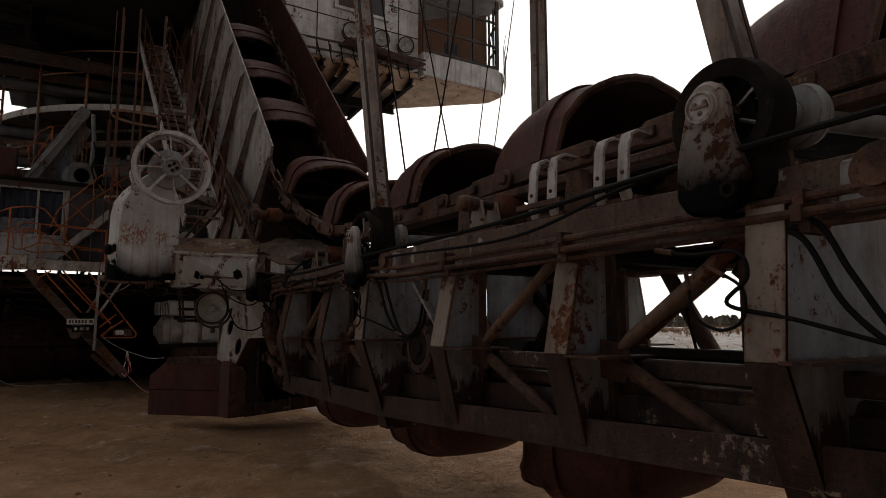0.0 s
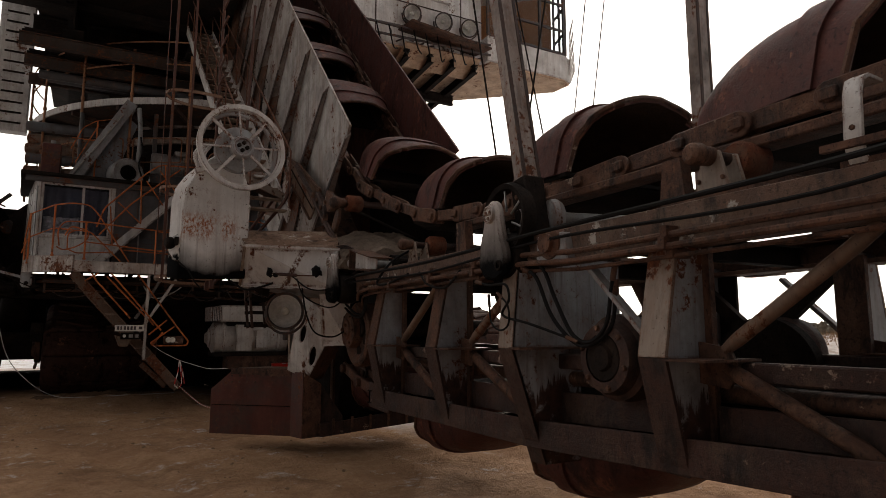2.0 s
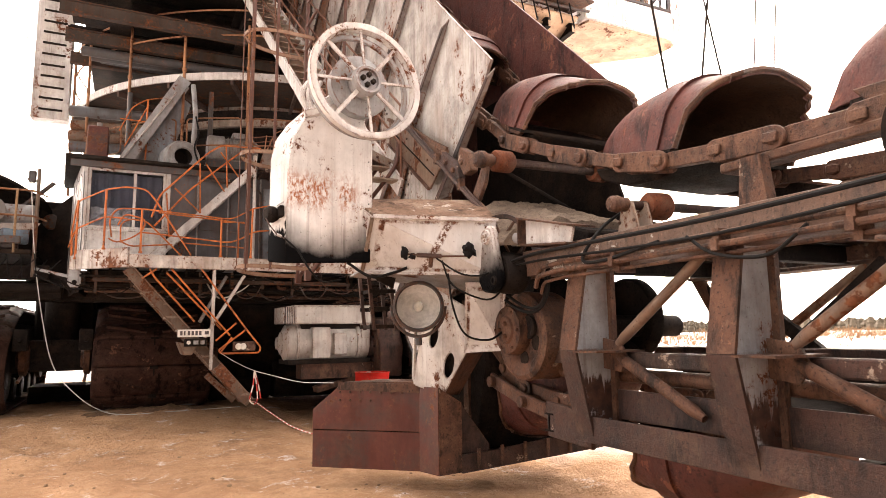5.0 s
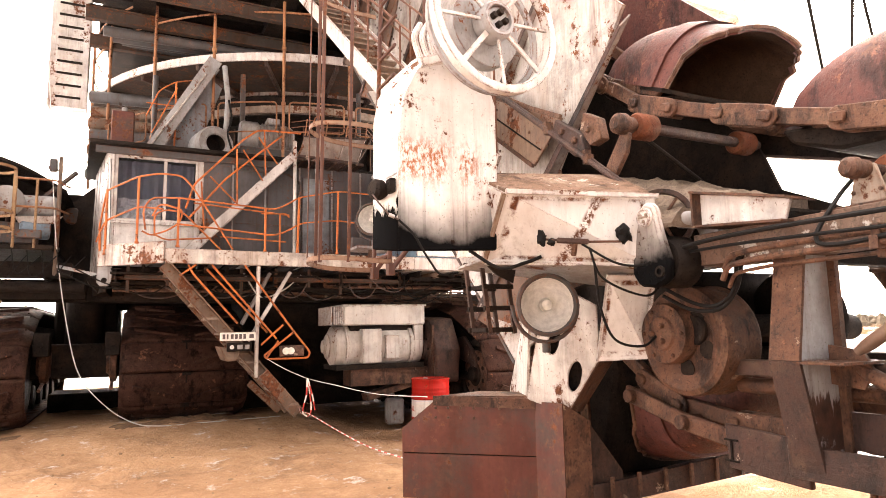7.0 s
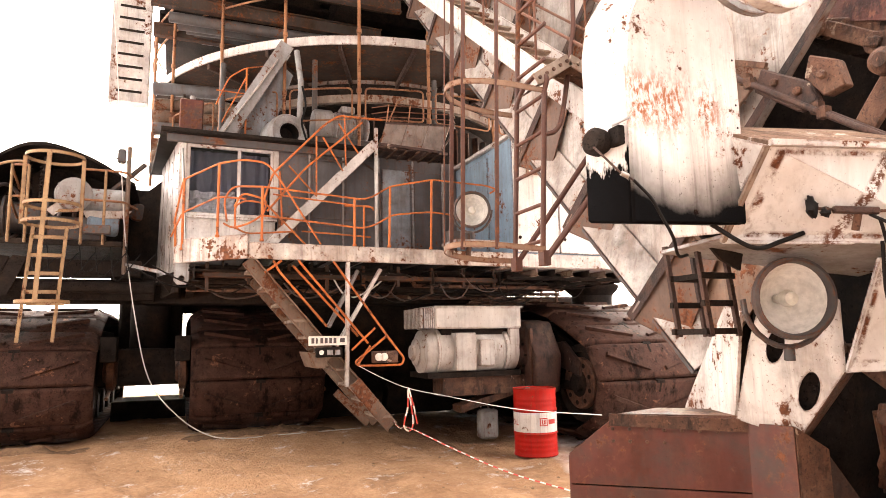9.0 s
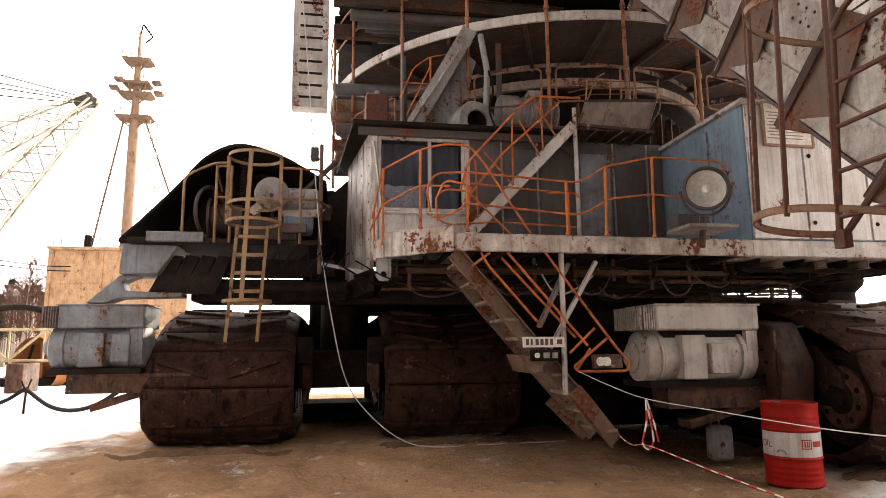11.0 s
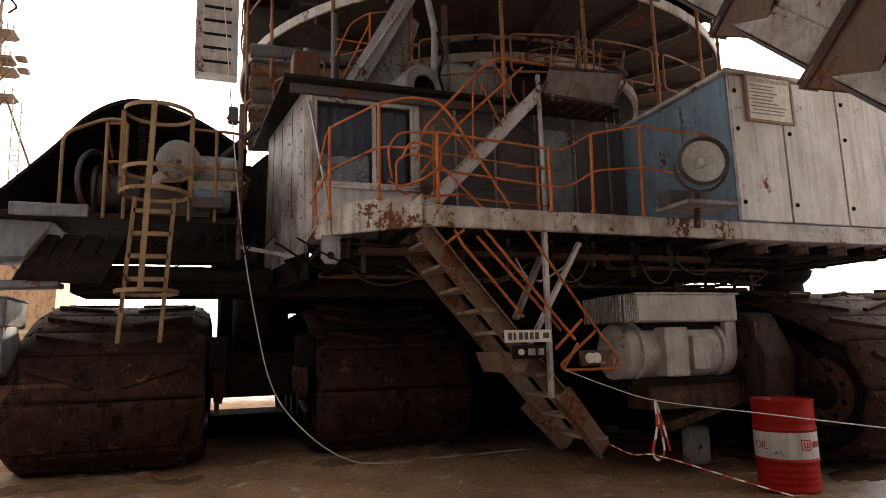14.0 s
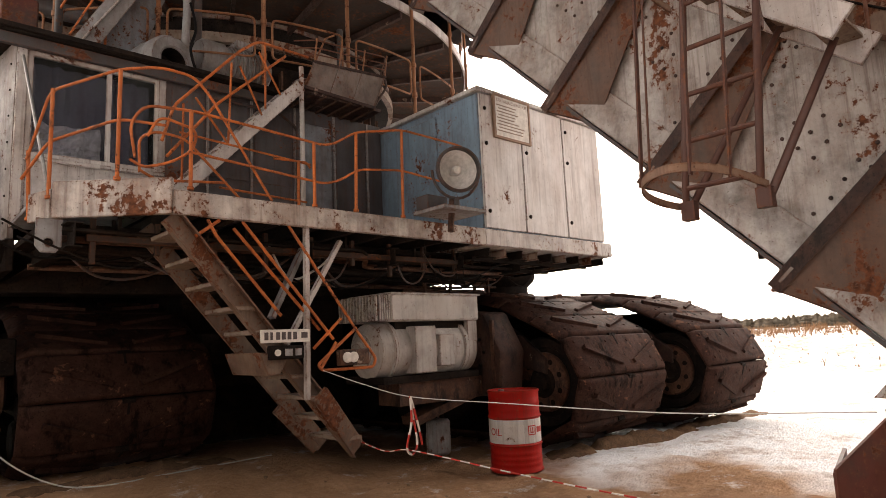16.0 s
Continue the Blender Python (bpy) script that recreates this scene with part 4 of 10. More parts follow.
fn, fm = 26, 14
for j in range(fm + 1):
    for i in range(fn + 1):
        fx, fz = -0.56 + 0.64 * i / fn, 3.5 + 0.34 * j / fm
        film.v.append((fx, 2.44 + 0.05 * noise.noise(Vector((fx * 9, fz * 9, 1))) + 0.03 * noise.noise(Vector((fx * 23, fz * 23, 2))), fz + 0.06 * noise.noise(Vector((fx * 7, 0, 3))) * j / fm))
film.f = [(j * (fn + 1) + i, j * (fn + 1) + i + 1, (j + 1) * (fn + 1) + i + 1, (j + 1) * (fn + 1) + i) for j in range(fm) for i in range(fn)]
part("film_bundle", film, FILM, cb, "crumpled pale plastic film", smooth=False)
part("roof", Mesh().prism([(-0.98, 2.2), (2.2, 2.16), (2.2, 4.9), (-1.2, 4.9)], "z", 4.64, 4.70), DARK, cb, "dark overhanging roof sheet", 0.01)
part("roof_edge", Mesh().box(-0.98, 2.2, 2.14, 2.19, 4.645, 4.70), DARK, cb, "worn dark roof edge", 0.008)
part("roof_fascia", Mesh().box(-0.9, 2.2, 2.24, 2.3, 4.52, 4.63), DARKGREY, cb)
win = part("window", Mesh().box(-0.62, 0.64, 2.33, 2.36, 3.44, 3.49).box(-0.62, 0.64, 2.33, 2.36, 4.48, 4.53).box(-0.62, -0.57, 2.33, 2.36, 3.49, 4.48).box(0.1, 0.15, 2.33, 2.36, 3.49, 4.48).box(0.59, 0.64, 2.33, 2.36, 3.49, 4.48), WHITE, cb, "white window frame")
for a, b in ((-0.57, 0.1), (0.15, 0.59)):
    part("pane", Mesh().box(a, b, 2.345, 2.35, 3.49, 4.48), GLASS, win)
for x in (1.2, 1.75, 2.35, 2.95, 3.5):
    part("panel_strip", Mesh().box(x - 0.015, x + 0.015, 2.335, 2.36, 2.78, 4.58), GREY, cb)
part("inner_door", Mesh().box(2.4, 2.9, 2.33, 2.36, 2.8, 4.4), BLUEGREY, cb, "blue-grey cabin door", 0.01)
part("side_sill", Mesh().prism([(-0.66, 2.3), (-0.72, 2.32), (-1.04, 4.45), (-0.6, 4.45)], "z", 2.3, 2.61), DARK, cb, "dark greasy sill beam under the side wall", 0.01)
part("sill_bracket", Mesh().plate([V((-0.72, 2.33, 2.6)), V((-0.95, 2.2, 2.5)), V((-0.78, 2.3, 2.28))], 0.03), DARK, cb)
part("rear_wing", Mesh().plate([(-1.02, 4.42, 2.5), (-1.75, 4.7, 2.5), (-1.6, 4.7, 3.9), (-1.0, 4.42, 4.4)], 0.05), DARK, cb, "dark plank side wall")

# ---- electrical cabinet ----
ec = thing("electrical_cabinet", "sheet-steel electrical cabinet with white doors and a pale blue side", "electrical cabinet", at=(5, 1.6, 2.55))
part("body", Mesh().box(3.78, 6.3, 0.4, 3.0, 2.76, 4.5), BLUE, ec, "pale blue body", 0.01)
part("roof", Mesh().prism([(3.72, 0.33), (6.36, 0.33), (6.36, 3.05), (3.72, 3.05)], "z", 4.5, 4.56), WHITE, ec, "", 0.01)
part("plinth", Mesh().box(3.70, 6.36, 0.3, 3.0, 2.56, 2.76), WHITE, ec, "chipped white plinth beam", 0.01)
for a, b in ((3.79, 4.53), (4.55, 5.41), (5.43, 6.29)):
    d = part("door", Mesh().box(a, b, 0.36, 0.4, 2.79, 4.49), WHITE_CLEAN, ec, "white sheet door", 0.006)
    for z in (3.0, 3.85, 4.3):
        part("latch", Mesh().bolt((a + 0.07, 0.36, z), (0, -1, 0), 0.026, 0.02), DARK, d)
part("side_door", Mesh().box(3.755, 3.78, 1.15, 2.0, 2.85, 4.4), BLUE, ec, "pale blue side door", 0.005)


# ---- slewing ring platform and superstructure ----
RC, RR, RZ = (3.7, 7.6), 5.05, 6.85


def arc(r, z, a0, a1, n=48):
    return [(RC[0] + r * math.cos(radians(a0 + (a1 - a0) * i / n)), RC[1] + r * math.sin(radians(a0 + (a1 - a0) * i / n)), z) for i in range(n + 1)]


rp = thing("ring_platform", "round steel walkway with a chipped white rim round the slewing ring", "walkway", at=(*RC, 6.9))
m = Mesh()
n = 60
outer, inner = arc(RR, RZ - 0.06, 150, 390, n), arc(3.4, RZ - 0.06, 150, 390, n)
m.add(outer + inner + [(x, y, z + 0.04) for x, y, z in outer] + [(x, y, z + 0.04) for x, y, z in inner],
      [(i, i + 1, n + 2 + i, n + 1 + i) for i in range(n)] + [(2 * n + 2 + i, 2 * n + 3 + i, 3 * n + 4 + i, 3 * n + 3 + i) for i in range(n)]
      + [(i, i + 1, 2 * n + 3 + i, 2 * n + 2 + i) for i in range(n)] + [(n + 1 + i, n + 2 + i, 3 * n + 4 + i, 3 * n + 3 + i) for i in range(n)])
# The deep shade below the walkway is put into this plate's colour.
part("walk_plate", m, RINGGREY, rp, "stained sheet underside, darkened for shade")
part("rim", Mesh().strap(arc(RR, RZ, 150, 390, n), 0.03, 0.16), WHITE, rp, "chipped white rim band")
for k in range(16):
    a = radians(155 + k * 15.5)
    part("bracket", Mesh().beam((RC[0] + 3.4 * math.cos(a), RC[1] + 3.4 * math.sin(a), RZ - 0.14), (RC[0] + 5.0 * math.cos(a), RC[1] + 5.0 * math.sin(a), RZ - 0.12), 0.06, 0.11), MUDRUST, rp)

tt = thing("turntable", "dark riveted steel drum of the slewing ring", "slewing ring", at=(*RC, 4.7))
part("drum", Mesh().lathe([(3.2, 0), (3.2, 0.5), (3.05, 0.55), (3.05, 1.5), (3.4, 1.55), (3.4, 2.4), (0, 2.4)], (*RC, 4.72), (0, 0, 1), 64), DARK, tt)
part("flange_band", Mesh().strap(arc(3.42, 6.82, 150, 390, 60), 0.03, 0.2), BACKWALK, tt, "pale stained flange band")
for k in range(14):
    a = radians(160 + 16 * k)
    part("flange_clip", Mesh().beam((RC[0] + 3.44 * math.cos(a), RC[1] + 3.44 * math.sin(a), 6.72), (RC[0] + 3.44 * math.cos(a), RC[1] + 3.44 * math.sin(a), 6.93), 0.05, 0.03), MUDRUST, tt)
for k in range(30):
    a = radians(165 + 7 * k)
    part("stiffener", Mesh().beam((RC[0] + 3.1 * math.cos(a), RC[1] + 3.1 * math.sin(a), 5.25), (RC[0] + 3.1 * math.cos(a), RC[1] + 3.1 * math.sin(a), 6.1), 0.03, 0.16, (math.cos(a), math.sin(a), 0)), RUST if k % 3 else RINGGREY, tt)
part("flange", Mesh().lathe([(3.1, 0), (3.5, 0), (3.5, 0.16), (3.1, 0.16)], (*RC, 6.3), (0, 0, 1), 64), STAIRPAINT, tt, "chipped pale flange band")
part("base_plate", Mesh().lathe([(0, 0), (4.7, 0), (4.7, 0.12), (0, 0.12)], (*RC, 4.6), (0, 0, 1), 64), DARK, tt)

ss = thing("superstructure", "dark steel girders and machine house above the slewing ring", "machine house", at=(3.7, 8, 7.2))
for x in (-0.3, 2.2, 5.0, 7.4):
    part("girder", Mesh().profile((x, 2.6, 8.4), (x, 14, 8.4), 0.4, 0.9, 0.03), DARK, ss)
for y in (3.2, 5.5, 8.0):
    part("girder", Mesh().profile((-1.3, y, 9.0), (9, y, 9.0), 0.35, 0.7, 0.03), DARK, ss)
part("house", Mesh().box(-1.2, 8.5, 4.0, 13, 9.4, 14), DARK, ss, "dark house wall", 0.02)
# Unseen block added overhead to keep sky light off ring and cabin.
part("house_shade_block", Mesh().box(-2.6, 2.9, -2.2, 4.0, 8.9, 14), DARK, ss, "unseen house block added to shade the deck", 0.02)
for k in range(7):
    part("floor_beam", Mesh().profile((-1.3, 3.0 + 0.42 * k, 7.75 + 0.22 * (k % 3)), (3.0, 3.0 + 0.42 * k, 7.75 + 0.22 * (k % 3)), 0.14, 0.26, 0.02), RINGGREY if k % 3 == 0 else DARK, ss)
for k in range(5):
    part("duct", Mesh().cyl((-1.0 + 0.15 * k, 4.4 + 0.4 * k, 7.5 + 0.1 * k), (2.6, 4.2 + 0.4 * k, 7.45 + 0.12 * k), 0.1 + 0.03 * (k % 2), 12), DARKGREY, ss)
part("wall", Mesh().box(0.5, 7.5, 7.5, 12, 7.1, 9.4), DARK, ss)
wp = thing("hanging_panel", "white steel panel with rows of slots hanging at the side", "panel", at=(-1.8, 7.3, 6.8))
part("panel", Mesh().box(-2.2, -1.42, 7.2, 7.6, 6.8, 11.5), WHITE, wp, "", 0.01)
for k in range(16):
    part("slot", Mesh().box(-2.05, -1.55, 7.185, 7.21, 7.0 + k * 0.28, 7.05 + k * 0.28), DARK, wp)
part("arm", Mesh().beam((-1.5, 7.4, 10.5), (-1.1, 7.4, 10.5), 0.2, 0.2), DARK, wp)

# ---- operator's cab ----
oc = thing("operator_cab", "weathered white operator's cab with a glazed bay hanging high up", "operator cab", at=(8, 1, 8))
part("body", Mesh().box(4.7, 8.35, -0.2, 2.5, 7.95, 11.0), CABWHITE, oc, "", 0.02)
# Plate whose ochre colour holds the warm bounce light below the cab.
part("belly", Mesh().prism([(4.75, -0.15), (8.4, -0.15), (8.45, -0.42), (10.72, -0.42), (11.0, -0.28), (10.95, 0.32), (8.5, 2.5), (4.75, 2.45)], "z", 7.9, 7.95), BELLY, oc, "belly plate, ochre for the warm bounce light")
part("bay_wall", Mesh().prism([(8.35, -0.45), (10.75, -0.45), (11.05, -0.3), (11.0, 0.35), (8.5, 2.55)], "z", 7.95, 8.6), CABWHITE, oc, "", 0.02)
part("bay_roof", Mesh().prism([(8.3, -0.5), (10.8, -0.5), (11.1, -0.3), (11.05, 0.4), (8.5, 2.6)], "z", 10.6, 10.8), WHITE, oc, "", 0.02)
bay = part("bay_window", Mesh().box(8.35, 10.75, -0.46, -0.41, 8.6, 8.66), DARKGREY, oc, "dark window bars")
for x in (8.38, 9.15, 9.95, 10.72):
    part("window_bar", Mesh().box(x - 0.03, x + 0.03, -0.462, -0.4, 8.66, 10.6), DARKGREY, bay)
for z in (9.25, 9.95):
    part("window_bar", Mesh().box(8.35, 10.75, -0.46, -0.41, z - 0.03, z + 0.03), DARKGREY, bay)
for x0, x1 in ((8.41, 9.12), (9.18, 9.92), (9.98, 10.69)):
    for z0, z1 in ((8.66, 9.22), (9.28, 9.92), (9.98, 10.58)):
        part("pane", Mesh().box(x0, x1, -0.44, -0.435, z0, z1), GLASS, bay)
def bay_back(f):
    return Vector((8.5 + 2.45 * f, 2.5 - 2.15 * f, 0))


# The warm light seen in the bay is put into these walls' colour.
for fa, fb, za, zb in ((0.0, 1.0, 9.5, 10.6), (0.0, 0.12, 8.6, 9.5), (0.34, 0.5, 8.6, 9.5), (0.72, 1.0, 8.6, 9.5), (0.12, 0.34, 8.6, 8.95), (0.5, 0.72, 8.6, 8.8)):
    part("back_wall", Mesh().plate([bay_back(fa) + Vector((0, 0, za)), bay_back(fb) + Vector((0, 0, za)), bay_back(fb) + Vector((0, 0, zb)), bay_back(fa) + Vector((0, 0, zb))], 0.04), BAYORANGE, oc, "brown inner wall, orange for the warm light")
part("seat_back", Mesh().box(9.5, 9.95, 0.3, 0.4, 8.6, 9.45), BACKGREY, oc, "dark operator seat back", 0.04)
part("side_pane_bar", Mesh().beam((10.78, -0.42, 8.63), (11.02, 0.33, 8.63), 0.05, 0.06), DARKGREY, oc)
for z in (9.25, 9.95):
    part("side_pane_bar", Mesh().beam((10.78, -0.42, z), (11.02, 0.33, z), 0.05, 0.06), DARKGREY, oc)
for q in (0.0, 0.5, 1.0):
    part("side_pane_bar", Mesh().beam((10.78 + 0.24 * q, -0.42 + 0.75 * q, 8.6), (10.78 + 0.24 * q, -0.42 + 0.75 * q, 10.6), 0.05, 0.05, (0, 1, 0)), DARKGREY, oc)
for zb in (8.35, 9.0, 9.7):
    part("sheet_seam", Mesh().box(4.7, 8.35, -0.212, -0.2, zb - 0.012, zb + 0.012), MUDRUST, oc)
for xb in (5.55, 7.75):
    part("sheet_seam", Mesh().box(xb - 0.012, xb + 0.012, -0.212, -0.2, 7.95, 11.0), MUDRUST, oc)
for xb in (6.02, 6.7, 7.38):
    part("window_post", Mesh().box(xb - 0.05, xb + 0.05, -0.25, -0.22, 9.25, 10.85), CABWHITE, oc, "white window post")
part("window_sill", Mesh().box(5.95, 7.45, -0.29, -0.2, 9.22, 9.3), CABWHITE, oc, "white window sill", 0.005)
part("window", Mesh().box(6.0, 7.4, -0.23, -0.2, 9.3, 10.8), DARKGREY, oc, "dark window")

# ---- chute of the bucket chain ----


def inc(x, s, n):
    """A place in the inclined chute: s along the slope upwards, n square to it."""
    return (x, (s - n) / math.sqrt(2), (s + n) / math.sqrt(2))


cu = thing("bucket_chute", "tall inclined steel chute with finned riveted side walls", "chute", at=(3.8, -2, 3))
wall = Mesh()
wall.plate([inc(3.12, -0.98, 3.55), inc(3.12, 9.5, 3.55), inc(3.12, 9.5, 6.63), inc(3.12, -0.85, 6.63), inc(3.12, -0.98, 5.2)], 0.03)
part("near_wall", wall, CHUTEWHITE, cu, "riveted white side wall")
part("far_wall", Mesh().plate([inc(4.62, 0.9, 3.45), inc(4.62, 9.5, 3.45), inc(4.62, 9.5, 6.62), inc(4.62, -1.05, 6.62)], 0.03), MAROON, cu, "rusty far side wall")
part("floor", Mesh().plate([inc(3.14, -0.8, 3.6), inc(4.62, -0.8, 3.6), inc(4.62, 9.5, 3.6), inc(3.14, 9.5, 3.6)], 0.03), RUST, cu)
part("foot_wall", Mesh().plate([inc(3.12, -1.75, 3.62), inc(3.12, -0.985, 3.55), inc(3.12, -0.985, 5.2), inc(3.12, -1.75, 4.6)], 0.03), BRACEPAINT, cu, "rust-brown foot of the side wall")
for k in range(8):
    s, n1 = -0.99 + 1.30 * k, 6.5
    x1 = 2.93 + 0.12 * (n1 - 3.95) / 2.55
    part("fin", Mesh().plate([inc(3.1, s, 3.4), inc(2.9, s, 3.4), inc(2.9, s, 3.5), inc(2.93, s, 3.95), inc(x1, s, n1), inc(3.1, s, n1 + 0.1)], 0.022), FINWHITE, cu, "rust-edged tapering stiffening fin")
    part("fin_flange", Mesh().plate([inc(2.902, s - 0.05, 3.42), inc(2.932, s - 0.05, 3.95), inc(x1 + 0.002, s - 0.02, n1), inc(x1 + 0.002, s + 0.02, n1), inc(2.932, s + 0.05, 3.95), inc(2.902, s + 0.05, 3.42)], 0.014), MUDRUST, cu, "rusty fin edge strip")
    # The fin's shaded face is put into the colour of this web.
    part("fin_web", Mesh().plate([inc(2.905, s, 3.42), inc(3.03, s - 0.52, 3.585), inc(3.1, s - 0.06, 5.2)], 0.014).plate([inc(2.905, s, 3.42), inc(3.1, s - 0.06, 5.2), inc(2.99, s, 5.1)], 0.014), FINSHADE, cu, "rusty sloping fin face, browned for its shade")
    part("fin_gusset", Mesh().plate([inc(2.905, s, 3.415), inc(3.1, s + 0.14, 3.56), inc(3.03, s - 0.52, 3.58)], 0.014), MUDRUST, cu)
for k in range(1, 8):
    s = -0.99 + 1.30 * (k - 1)
    rv = Mesh()
    for off in (0.08, 0.17, 1.0, 1.1):
        for jj in range(9):
            rv.bolt(inc(3.105, s + off + 0.012 * math.sin(jj * 2.1), 3.8 + 0.145 * jj + 0.07 * (off in (0.15, 0.93))), (-1, 0, 0), 0.015, 0.012)
    for i in range(3):
        for jj in range(3):
            rv.bolt(inc(3.105, s + 0.42 + 0.13 * i, 4.25 + 0.13 * jj), (-1, 0, 0), 0.015, 0.012)
    tagged(part("rivet", rv, MUDRUST, cu, "rows of rivet heads"), kind="stuff")
part("lower_band", Mesh().plate([inc(3.09, -1.75, 3.86), inc(2.96, -1.75, 3.58), inc(2.96, 9.5, 3.58), inc(3.09, 9.5, 3.86)], 0.02), CHUTEWHITE, cu, "bent lower band of the wall")
part("flange", Mesh().plate([inc(2.95, -1.75, 3.555), inc(3.14, -1.75, 3.555), inc(3.14, 9.5, 3.555), inc(2.95, 9.5, 3.555)], 0.03), DARKGREY, cu)


# ---- bucket ladder: the frame ----
RIBS = (-6.45, -7.75, -10.16, -11.42)
PANELS = (-8.98, -12.68)
lf = thing("ladder_frame", "long rusty steel ladder frame with grey bent ribs and pipe braces", "truss frame", at=(4, -9, 0.8))


def rise(y):
    """How much the lower edge of the ladder climbs towards its far end."""
    return 0.045 * max(0.0, -9.0 - y)


def side(sg, x):
    """Mirror a near-side x to the far side of the ladder."""
    return x if sg < 0 else 7.96 - x


def span(m, sg, xa, xb, y0, y1, z0, z1):
    a, b = sorted((side(sg, xa), side(sg, xb)))
    return m.box(a, b, y0, y1, z0, z1)


for sg in (-1, 1):
    part("upper_chord", Mesh().prism([(side(sg, 2.96), 1.95), (side(sg, 3.2), 1.95), (side(sg, 3.2), 1.98), (side(sg, 3.01), 1.98), (side(sg, 3.01), 2.12), (side(sg, 3.2), 2.12), (side(sg, 3.2), 2.15), (side(sg, 2.96), 2.15)], "y", -14.8, -5.95), RUST if sg > 0 else CHORD, lf, "worn brown channel beam", 0.004)
    low = Mesh()
    for xa, xb, za, zb in ((3.04, 3.07, 0.76, 0.92), (3.04, 3.22, 0.74, 0.77)):
        low.prism([(-14.8, za + rise(-14.8)), (-9.0, za), (-6.42, za), (-6.42, zb), (-9.0, zb), (-14.8, zb + rise(-14.8))], "x", *sorted((side(sg, xa), side(sg, xb))))
    part("lower_chord", low, MUDRUST, lf, "", 0.004)
    part("foot_strip", Mesh().prism([(-14.8, 0.9 + rise(-14.8)), (-9.0, 0.9), (-6.5, 0.9), (-6.5, 1.1), (-9.0, 1.1), (-14.8, 1.1 + 0.5 * rise(-14.8))], "x", *sorted((side(sg, 3.24), side(sg, 3.27)))), MUDRUST, lf, "rusty kick strip")
    part("middle_rail", span(Mesh(), sg, 3.22, 3.32, -14.8, -5.6, 1.26, 1.36), MUDRUST, lf, "", 0.01)
    part("middle_pipe", Mesh().cyl((side(sg, 3.35), -14.8, 1.19), (side(sg, 3.35), -5.9, 1.19), 0.05, 12), RUST, lf)
    for y in RIBS:
        path = [(3.05, 2.02), (2.92, 1.38), (3.06, 0.74 + rise(y))]
        for q, ((xa, za), (xb, zb)) in enumerate(zip(path, path[1:])):
            part("rib_flange", Mesh().plate([(side(sg, xa), y - 0.18, za), (side(sg, xa), y, za), (side(sg, xb), y, zb), (side(sg, xb), y - 0.18, zb)], 0.02), MUDRUST if q else STAIRPAINT if y < -10 else RUST, lf, "rusty rib flange")
        web = Mesh()
        for (xa, za), (xb, zb) in zip(path, path[1:]):
            web.plate([(side(sg, xa), y - 0.17, za), (side(sg, xb), y - 0.17, zb), (side(sg, 3.24), y - 0.17, zb), (side(sg, 3.24), y - 0.17, za)], 0.014)
        part("rib_web", web, PANELBLUE if sg < 0 else GREY, lf, "blue-white rib web with rust")
        part("rib_post", span(Mesh(), sg, 3.22, 3.26, y - 0.22, y - 0.02, 0.72 + rise(y), 2.0), RUST, lf)
        part("shelf", span(Mesh(), sg, 2.9, 3.32, y - 0.42, y - 0.17, 1.365, 1.378), RUST, lf)
        node_x = side(sg, 3.17)
        part("node_plate", Mesh().plate([(node_x, y - 0.18, 1.46), (node_x, y - 0.36, 1.43), (node_x, y - 0.41, 1.33), (node_x, y - 0.35, 1.23), (node_x, y - 0.18, 1.25)], 0.02), RUST, lf)
        part("brace", Mesh().tube([(node_x, y - 0.33, 1.42), (node_x, y - 0.40, 1.47), (node_x, y - 1.0, 1.88), (node_x, y - 1.1, 1.95)], [0.026, 0.036, 0.036, 0.028], 14), BRACEPAINT, lf)
        part("brace", Mesh().tube([(node_x, y - 0.33, 1.34), (node_x, y - 0.40, 1.30), (node_x, y - 0.95, 1.03), (node_x, y - 1.03, 0.99)], [0.026, 0.04, 0.04, 0.024], 14), RUST, lf)
    for y in PANELS:
        part("panel_flange", Mesh().plate([(side(sg, 2.9), y - 0.16, 2.0), (side(sg, 2.9), y, 2.0), (side(sg, 2.84), y, 1.4), (side(sg, 2.84), y - 0.16, 1.4)], 0.02)
             , STAIRPAINT, lf, "chipped white flange")
        part("panel_flange", Mesh().plate([(side(sg, 2.84), y - 0.16, 1.4), (side(sg, 2.84), y, 1.4), (side(sg, 3.1), y, 0.64 + rise(y)), (side(sg, 3.1), y - 0.16, 0.64 + rise(y))], 0.02), MUDRUST, lf, "dark rusty flange")
        part("web_panel", Mesh().plate([(side(sg, 2.9), y - 0.15, 2.02), (side(sg, 2.84), y - 0.15, 1.41), (side(sg, 3.8), y - 0.15, 1.41), (side(sg, 3.8), y - 0.15, 2.02)], 0.02)
             .plate([(side(sg, 2.84), y - 0.15, 1.395), (side(sg, 3.1), y - 0.15, 0.64 + rise(y)), (side(sg, 3.75), y - 0.15, 0.64 + rise(y)), (side(sg, 3.8), y - 0.15, 1.395)], 0.02), PANELBLUE, lf, "blue-grey web panel with rust runs")
        part("panel_shelf", span(Mesh(), sg, 2.82, 3.8, y - 0.26, y - 0.14, 1.395, 1.41), RUST, lf)
        # guide roller behind the panel
        rx, ry = side(sg, 3.12), y - 0.8
        part("guide_roller", Mesh().lathe([(0.14, -0.1), (0.2, -0.09), (0.22, -0.02), (0.25, 0), (0.26, 0.1), (0.22, 0.24), (0, 0.24)], (rx, ry, 1.36), (-sg * 1, 0, 0), 32), MUDRUST, lf, "flanged guide roller caked with grease")
